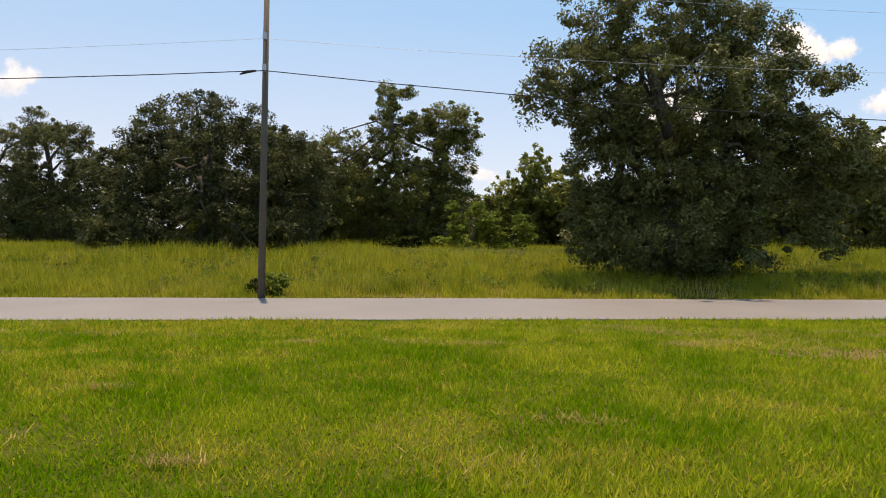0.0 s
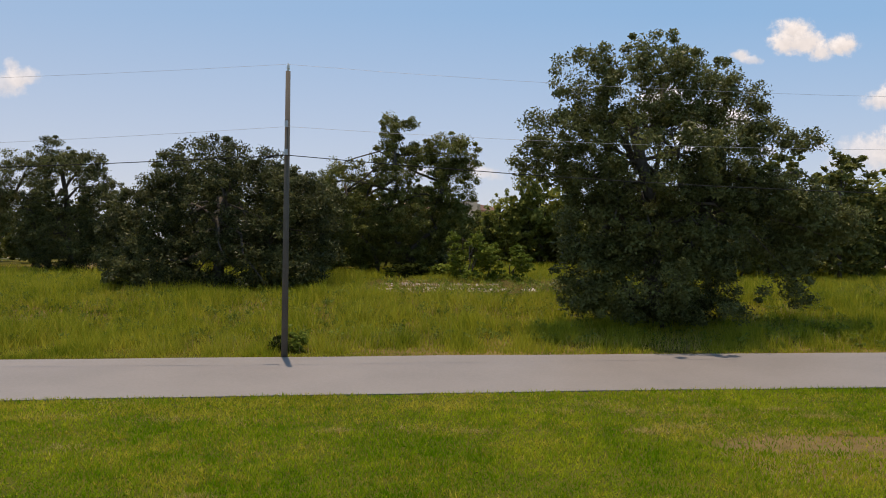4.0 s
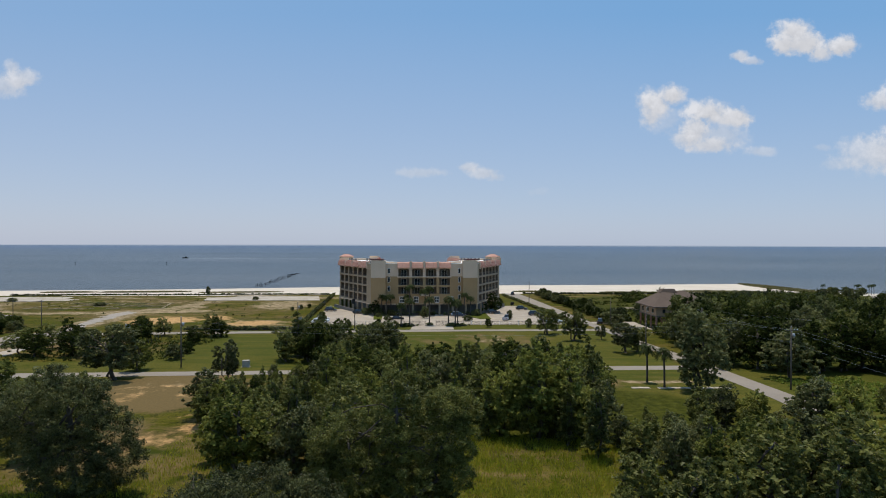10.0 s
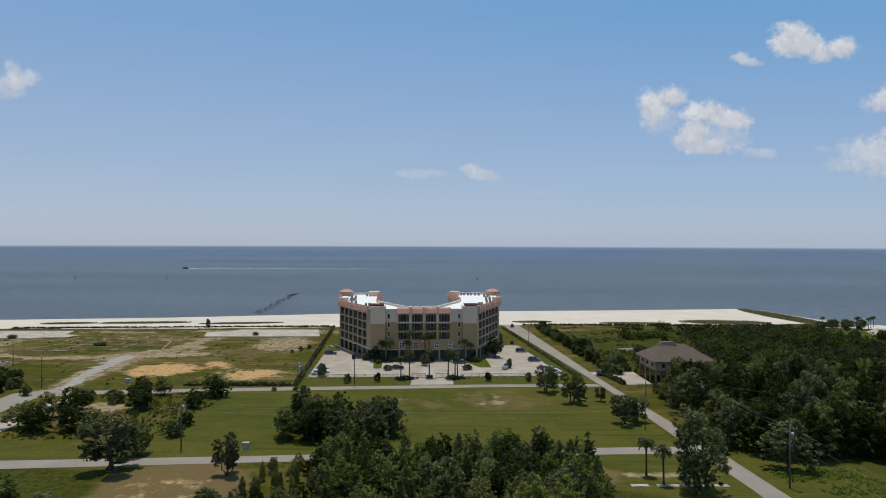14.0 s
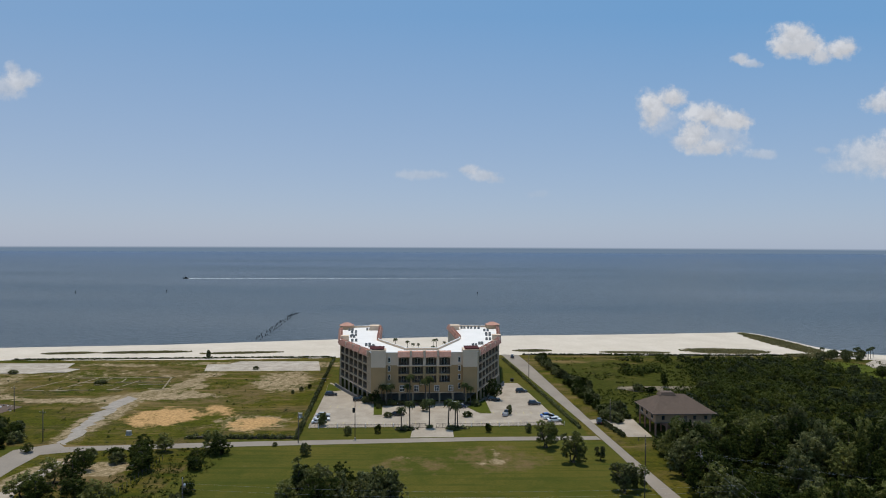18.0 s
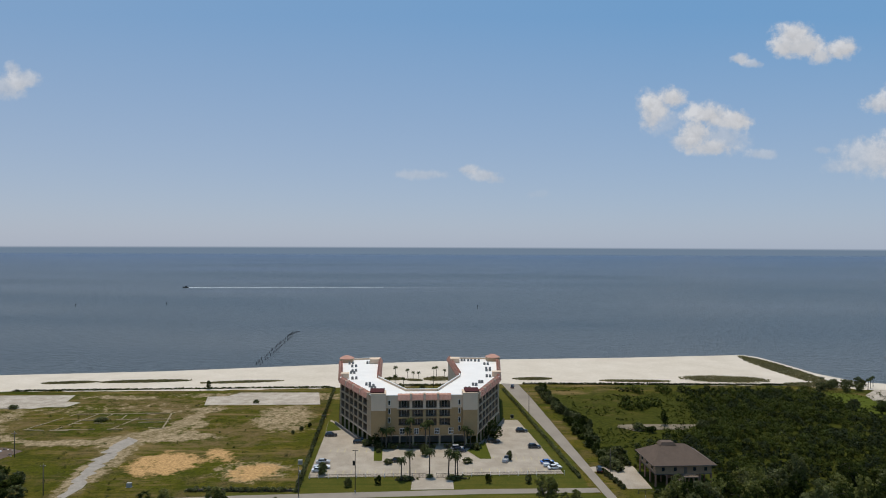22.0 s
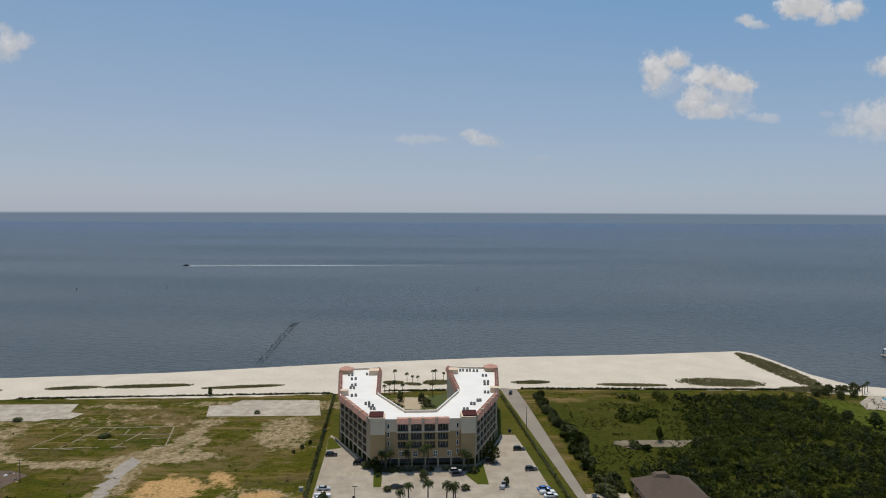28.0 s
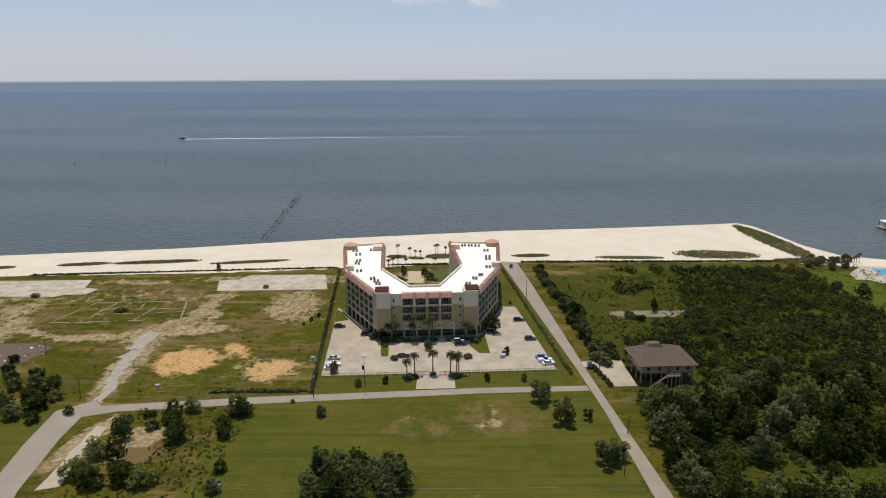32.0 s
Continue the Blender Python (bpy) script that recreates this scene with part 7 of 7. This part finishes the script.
FOAM = material("white_foam", (0.75, 0.77, 0.78), (0.55, 0.6, 0.63), 0.8, 0.3, 2, 0.1)
frng = random.Random(5)
fm = Build()
x, y = -447.0, 1112.0
for k in range(190):
    ln = frng.uniform(2.5, 4.5)
    w = max(0.6, 13.0 - k * 0.075) * frng.uniform(0.55, 1.0)
    fm.poly([(x - 0.5, y - w / 2, -0.33), (x + ln, y - w / 2 * 0.8, -0.33), (x + ln, y + w / 2 * 0.8, -0.33), (x - 0.5, y + w / 2, -0.33)])
    x += ln
    y += 0.25
tagged(new("boat_wake", fm.mesh("boat_wake", FOAM)), "thin white wake trailing behind the boat", "wake", kind="stuff")
for x, y in ((-445, 765), (-344, 786), (42, 766)):
    mk = thing("channel_marker", "thin dark channel marker post in the sea", "marker", pose(x, y, -0.42))
    part("post", Build().tube([(0, 0, -1), (0, 0, 3.6)], 0.22, 6), OLDPILE, mk)
    part("board", Build().box((0, 0, 3.0), (1.0, 0.12, 1.0)), OLDPILE, mk)
dock = thing("boat_dock", "white roofed boat dock at the water's edge", "dock", pose(312.4, 429.3, -0.42))
part("deck", Build().box((0, 0, 1.2), (18, 9, 0.3)), OLDSLAB, dock)
part("roof", Build().box((1, 0, 5.2), (16, 9, 0.4), taper=0.9), TRIMWHITE, dock)
for k in range(4):
    for s in (-1, 1):
        part("wooden_post", Build().tube([(-7 + k * 4.8, s * 4, -1), (-7 + k * 4.8, s * 4, 5.2)], 0.22, 6), OLDPILE, dock)
pool = thing("swimming_pool", "blue swimming pool with a pale deck near the shore", "pool", pose(235.3, 319.5, 0))
part("pool_deck", Build().prism([(-22, -9), (10, -24), (16, 16), (-3, 19), (-17, 6)], -0.05, 0.10), OLDSLAB, pool)
part("water", Build().prism([(-2, 3), (12, 2), (13, 13), (0, 14)], 0.0, 0.115), material("pool_water", (0.05, 0.32, 0.45), (0.04, 0.26, 0.38), 0.1, 0.5, 3, 0.05), pool)
lawn_r = part("shore_lawn", Build().prism([(190.5, 254.7), (208, 268.3), (225, 308.4), (214.7, 326.9), (201, 332.5), (193.9, 308.4)], -0.05, 0.05), material("shore_turf", (0.085, 0.100, 0.014), (0.060, 0.074, 0.010), 0.95, 0.3, 4, 0.3, spec=0.03), None, "bright green lawn by the shore", kind="structure")
tagged(lawn_r, category="lawn")

# ---- old slab in the grass ----
slab = thing("ruined_slab", "broken bleached concrete floor slab overgrown with weeds", "slab", pose(0, 0, 0))
qrng = random.Random(15)
for x0, x1, y0, y1 in ((-4.6, 5.2, 41.5, 45.6), (-4.7, 6.0, 37.4, 41.1), (-4.0, -0.6, 46.4, 50.0)):
    x = x0
    while x < x1:
        w = qrng.uniform(0.9, 1.9)
        y = y0
        while y < y1:
            d = qrng.uniform(0.8, 1.5)
            if qrng.random() < (0.985 if x0 + 0.8 < x < x1 - 2 else 0.88):
                j = lambda: qrng.uniform(-0.08, 0.08)
                xe, ye = min(x + w, x1) - 0.06, min(y + d, y1) - 0.06
                b = Build().prism([(x + j(), y + j()), (xe + j(), y + j()), (xe + j(), ye + j()), (x + j(), ye + j())], -0.06, 0.13 + qrng.uniform(-0.03, 0.04))
                part("slab_piece", b, SLAB, slab)
            y += d
        x += w
part("slab_piece", Build().prism([(6.3, 45.6), (6.5, 40.7), (8.7, 40.6), (8.7, 46.2)], -0.05, 0.07), material("grey_slab", (0.25, 0.205, 0.17), (0.16, 0.13, 0.105), 0.9, 0.8, 6, 0.2), slab, "greyer intact slab piece")


# ---- grass ----


def blades(rng, xy, z, height, width, lean=0.35, bend=0.5):
    """Upright grass blades with pointed tips."""
    n = len(xy)
    a = rng.uniform(0, 6.283, n)
    s = np.stack([np.cos(a), np.sin(a), np.zeros(n)], 1) * width[:, None]
    t = np.stack([rng.normal(size=n) * lean, rng.normal(size=n) * lean, np.ones(n)], 1)
    t /= np.linalg.norm(t, axis=1)[:, None]
    p = np.column_stack([xy, z])
    m = p + t * height[:, None] * 0.55
    droop = np.stack([rng.normal(size=n) * bend, rng.normal(size=n) * bend, np.full(n, 0.8)], 1)
    e = m + droop * height[:, None] * 0.5
    return np.stack([p - s, p + s, e], 1)


def lane_near(x):
    return np.interp(x, (-30, -10, 0.3, 12, 40), (14.8, 16.3, 17.1, 17.9, 19.8))


def lane_far(x):
    return np.interp(x, (-30, -14.5, 0.3, 16, 40), (20.7, 21.85, 22.7, 23.6, 25.2))


grng = np.random.default_rng(50)
n = 250000
y = 4.2 + 14.6 * grng.uniform(0, 1, n) ** 1.25
x = grng.uniform(-1, 1, n) * (1.5 + y * 0.78)
ok = y < lane_near(x) + grng.normal(size=n) * 0.06
x, y = x[ok], y[ok]
patch = np.array([noise.noise(Vector((a * 0.45, c * 0.7, 4.2))) for a, c in zip(x, y)])
hgt = (0.085 + 0.05 * np.clip(patch, -0.6, 1)) * grng.uniform(0.5, 1.6, len(x))
bare = ((x - 8.3) / 2.9) ** 2 + ((y - 12.9) / 0.55) ** 2 < 1
thin = ((patch > -0.5) | (grng.random(len(x)) < 0.75)) & (~bare | (grng.random(len(x)) < 0.25))
x, y, hgt = x[thin], y[thin], hgt[thin]
worn = np.array([noise.noise(Vector((a * 0.6, c * 1.1, 7.7))) + 0.6 * noise.noise(Vector((a * 2.2, c * 3.0, 1.7))) for a, c in zip(x, y)])
worn += np.where((x < 1) & (y > lane_near(x) - 2.0), 0.6, 0.0)
gold = grng.random(len(x)) < np.clip(0.14 + 0.7 * worn, 0.03, 0.9)
for sel, mat, name, lab in ((~gold, LAWN, "mown_grass", "bright green mown lawn grass beside the lane"), (gold, foliage("yellowed_grass_blades", (0.23, 0.255, 0.008), (0.53, 0.45, 0.06), 0.03, 0.5), "yellowed_grass", "yellowed patches of mown lawn grass")):
    tagged(new(name, quads(name, blades(grng, np.column_stack([x, y])[sel], np.full(sel.sum(), -1.0), hgt[sel], (0.0034 + 0.0007 * y)[sel], 0.7), mat)), lab, "grass", kind="stuff")
# straw left by mowing
n = 8000
cx, cy = np.append(grng.uniform(-11, 12, 34), grng.uniform(4.5, 11, 12)), np.append(grng.uniform(6.5, 16, 34), grng.uniform(13, 15.6, 12))
cs = grng.uniform(0.12, 0.7, 46)
k = grng.integers(0, 46, n)
sx, sy = cx[k] + grng.normal(size=n) * cs[k], cy[k] + grng.normal(size=n) * cs[k] * 0.4
tagged(new("mowing_straw", quads("mowing_straw", blades(grng, np.column_stack([sx, sy]), np.full(n, -0.97), grng.uniform(0.04, 0.12, n), np.full(n, 0.008), 1.6, 1.0), STRAW)), "dry brown clumps of cut grass on the lawn", "straw", kind="stuff")
# tall meadow
n = 330000
y = 21.5 + 62 * grng.uniform(0, 1, n) ** 1.5
x = grng.uniform(-1, 1, n) * (4 + y * 0.78)
d = y - lane_far(x)
ok = (d > 0.05) & ((y < 64) | ((x > -3) & (x < 24)) | (x < -22)) & ~((x < -34) & (y > 68)) & ~((x > -4.6) & (x < 8.8) & (y > 36.6) & (y < 46.4) & (grng.random(n) < 0.93))
ok &= ~((x < -20) & (y > 52)) | (grng.random(n) < 0.4)
x, y, d = x[ok], y[ok], d[ok]
patch = np.array([noise.noise(Vector((a * 0.22, c * 0.22, 8.8))) for a, c in zip(x, y)])
hgt = np.clip(d * 0.22 + 0.08, 0.08, 0.56 + 0.3 * patch) * grng.uniform(0.5, 1.35, len(x))
tuft = np.array([noise.noise(Vector((a * 0.75, c * 0.75, 5.5))) for a, c in zip(x, y)])
hgt *= 1.0 + 0.95 * np.clip(tuft, -0.7, 1.0)
full = (tuft > -0.12) | (grng.random(len(x)) < 0.55)
x, y, hgt, patch, tuft = x[full], y[full], hgt[full], patch[full], tuft[full]
wid = 0.006 + 0.0005 * y
half = grng.random(len(x)) < 0.5 + 0.5 * patch - 0.7 * tuft
for sel, mat, name, lab in ((half, MEADOW, "tall_grass", "tall yellow-green meadow grass beyond the lane"), (~half, foliage("green_weed_blades", (0.130, 0.180, 0.010), (0.38, 0.37, 0.038), 0.03, 0.5), "green_weeds", "tall green weeds in the meadow")):
    tagged(new(name, quads(name, blades(grng, np.column_stack([x, y])[sel], land(y[sel]), hgt[sel], wid[sel], 0.34, 0.55), mat)), lab, "grass", kind="stuff")
# leafy weeds
n = 2300
y = 24.4 + 31 * grng.uniform(0, 1, n)
x = grng.uniform(-1, 1, n) * (4 + y * 0.75)
wsize = grng.uniform(0.12, 0.36, n)
tagged(new("leafy_weeds", quads("leafy_weeds", leaf_cloud(grng, np.column_stack([x, y, land(y) + wsize * 1.1]), wsize, 18, 0.062), LIGHTLEAF)), "leafy green weeds scattered through the meadow", "weeds", kind="stuff")
n = 5000
cx, cy = grng.uniform(-1, 1, 160), 23.5 + 30 * grng.uniform(0, 1, 160) ** 1.4
k = grng.integers(0, 160, n)
y = cy[k] + grng.normal(size=n) * 0.5
x = cx[k] * (4 + cy[k] * 0.75) + grng.normal(size=n) * 0.8
ok = y > lane_far(x) + 0.5
tagged(new("dry_stalks", quads("dry_stalks", blades(grng, np.column_stack([x, y])[ok], land(y[ok]), grng.uniform(0.4, 0.85, ok.sum()), np.full(ok.sum(), 0.009), 0.25, 0.3), STRAW)), "dry brown stalks standing in the meadow", "stalks", kind="stuff")
n = 130
x, y = grng.uniform(-5, 7, n), grng.uniform(36.5, 50.5, n)
tagged(new("slab_weeds", quads("slab_weeds", leaf_cloud(grng, np.column_stack([x, y, np.full(n, 0.3)]), np.full(n, 0.25), 16, 0.07), LIGHTLEAF)), "weeds growing through the broken slab", "weeds", kind="stuff")
n = 5200
row = grng.integers(0, 6, n)
x = np.where(row < 4, grng.uniform(-4.8, 8.8, n), np.array([-1.6, 2.2, 6.3, 8.6, -4.5, 4.6])[row] + grng.normal(size=n) * 0.15)
y = np.where(row < 4, np.array([37.2, 41.3, 41.3, 45.8, 0, 0])[row] + grng.normal(size=n) * 0.3, grng.uniform(37, 45.4, n))
tagged(new("slab_grass", quads("slab_grass", blades(grng, np.column_stack([x, y]), np.full(n, 0.0), grng.uniform(0.25, 0.6, n), np.full(n, 0.03), 0.4, 0.5), foliage("dry_joint_grass", (0.20, 0.17, 0.05), (0.36, 0.26, 0.10), 0.04, 0.45))), "brownish grass growing in the joints of the broken slab", "grass", kind="stuff")
# rough grass tufts of the farther land
n = 30000
y = 60 + 290 * grng.uniform(0, 1, n)
x = grng.uniform(-0.82, 0.82, n) * y
keep = ((y > 205) & (x < -48 - (y - 200) * 0.1) & (y < 345)) | ((x > 62) & (y > 232) & (y < 355) & (x < 200)) | ((x < -62) & (y > 140) & (y < 188) & (x > -112)) | ((y < 118) & (x < -38)) | ((x > 46) & (y < 120) & (x < 110))
x, y = x[keep], y[keep]
patch = np.array([noise.noise(Vector((a * 0.07, c * 0.07, 2.2))) for a, c in zip(x, y)])
bare = ellipse_mask(x, y, [(-48, 105, 14, 16, 0, 1), (-68, 277, 16, 30, 10, 1), (-64, 212, 15, 13, 0, 1), (-92, 222, 18, 15, 0, 1), (-163, 227, 22, 15, 0, 1), (-90, 168, 9, 8, 0, 1), (-107, 160, 7, 24, -6, 1), (-119, 220, 8, 36, 0, 1), (-88, 313, 34, 16, 0, 1)])
sel = (patch > -0.05) & (bare < 0.3) & ~((x > 46) & (x < 65) & (y < 215))
tagged(new("rough_grass", quads("rough_grass", blades(grng, np.column_stack([x, y])[sel], np.zeros(sel.sum()), grng.uniform(0.2, 0.6, sel.sum()), np.full(sel.sum(), 0.08), 0.9), foliage("rough_grass_blades", (0.11, 0.11, 0.025), (0.21, 0.17, 0.05), 0.05, 0.45))), "rough grass tufts on the empty lots", "grass", kind="stuff")
# low weed clumps on the empty land
def clumps(name, label, x0, x1, y0, y1, n, keep, mat, size):
    x, y = grng.uniform(x0, x1, n), grng.uniform(y0, y1, n)
    pn = np.array([noise.noise(Vector((a * 0.05, c * 0.05, 6.1))) + 0.5 * noise.noise(Vector((a * 0.2, c * 0.2, 1.1))) for a, c in zip(x, y)])
    ok = keep(x, y) & ((pn > 0.02) | (size > 1.4))
    x, y, r = x[ok], y[ok], grng.uniform(0.4, 1.0, ok.sum()) * size
    tagged(new(name, quads(name, leaf_cloud(grng, np.column_stack([x, y, r * 0.4]), r, 16, 0.2), mat)), label, "weeds", kind="stuff")


def west_lot(x, y):
    bare = ellipse_mask(x, y, [(-64, 212, 14, 12, 0, 1), (-92, 222, 17, 14, 0, 1), (-163, 227, 22, 15, 0, 1), (-119, 220, 8, 36, 0, 1), (-88, 313, 34, 16, 0, 1), (-215, 305, 42, 15, 0, 1)])
    return (x < -50 - (y - 200) * 0.1) & (bare < 0.3) & (y < 330)


clumps("lot_weeds", "low dark weed clumps on the empty lots", -250, -48, 192, 330, 420, west_lot, SCRUBLEAF, 1.2)
clumps("field_weeds", "low green weed clumps on rough grass", -112, -62, 138, 184, 700, lambda x, y: (x > -98) & (ellipse_mask(x, y, [(-90, 168, 8, 7, 0, 1)]) < 0.3), SCRUBLEAF, 0.9)
clumps("scrub_weeds", "low weed clumps along the beach road", 56, 125, 226, 340, 2200, lambda x, y: x > 57 - (y - 204) * 0.055, SCRUBLEAF, 1.0)
clumps("grass_weeds", "weed clumps in the grass east of the road", 62, 150, 96, 152, 4200, lambda x, y: (y < 121) | (y > 138), LIGHTLEAF, 0.8)
clumps("scrub_undergrowth", "green undergrowth between the scrub bushes", 62, 240, 150, 334, 3000, lambda x, y: (x > 104) | (y < 190), foliage("undergrowth_leaves", (0.026, 0.034, 0.007), (0.068, 0.072, 0.014), 0.03, 0.3), 1.5)

# ---- the plan is drawn level: lay it on the land that falls towards the sea ----


def fall(y):
    return np.interp(y, (105, 176, 350, 385), (0, 1.9, 3.6, 4.0))


def on_slope(ob):
    """Lowers a thing, or the corners of a piece of the setting, on to the slope; the way along it grows a little."""
    if ob.matrix_basis.translation.length > 0.01:
        x, y, z = ob.location
        if y > 105:
            d = float(fall(y))
            k = 1 + d / 103
            ob.location = (x * k, y * k, z - d)
            ob.scale = [v * k for v in ob.scale]
        return
    if ob.type == "MESH":
        n = len(ob.data.vertices)
        v = np.empty(n * 3, dtype=np.float32)
        ob.data.vertices.foreach_get("co", v)
        v = v.reshape(-1, 3)
        d = fall(v[:, 1])
        k = 1 + d / 103
        v[:, 0] *= k
        v[:, 1] *= k
        v[:, 2] -= d
        ob.data.vertices.foreach_set("co", v.ravel())
        ob.data.update()
    for child in ob.children:
        on_slope(child)


for ob in list(scene.objects):
    if ob.parent is None and ob not in (home, hs, sea, sun, cam):
        on_slope(ob)
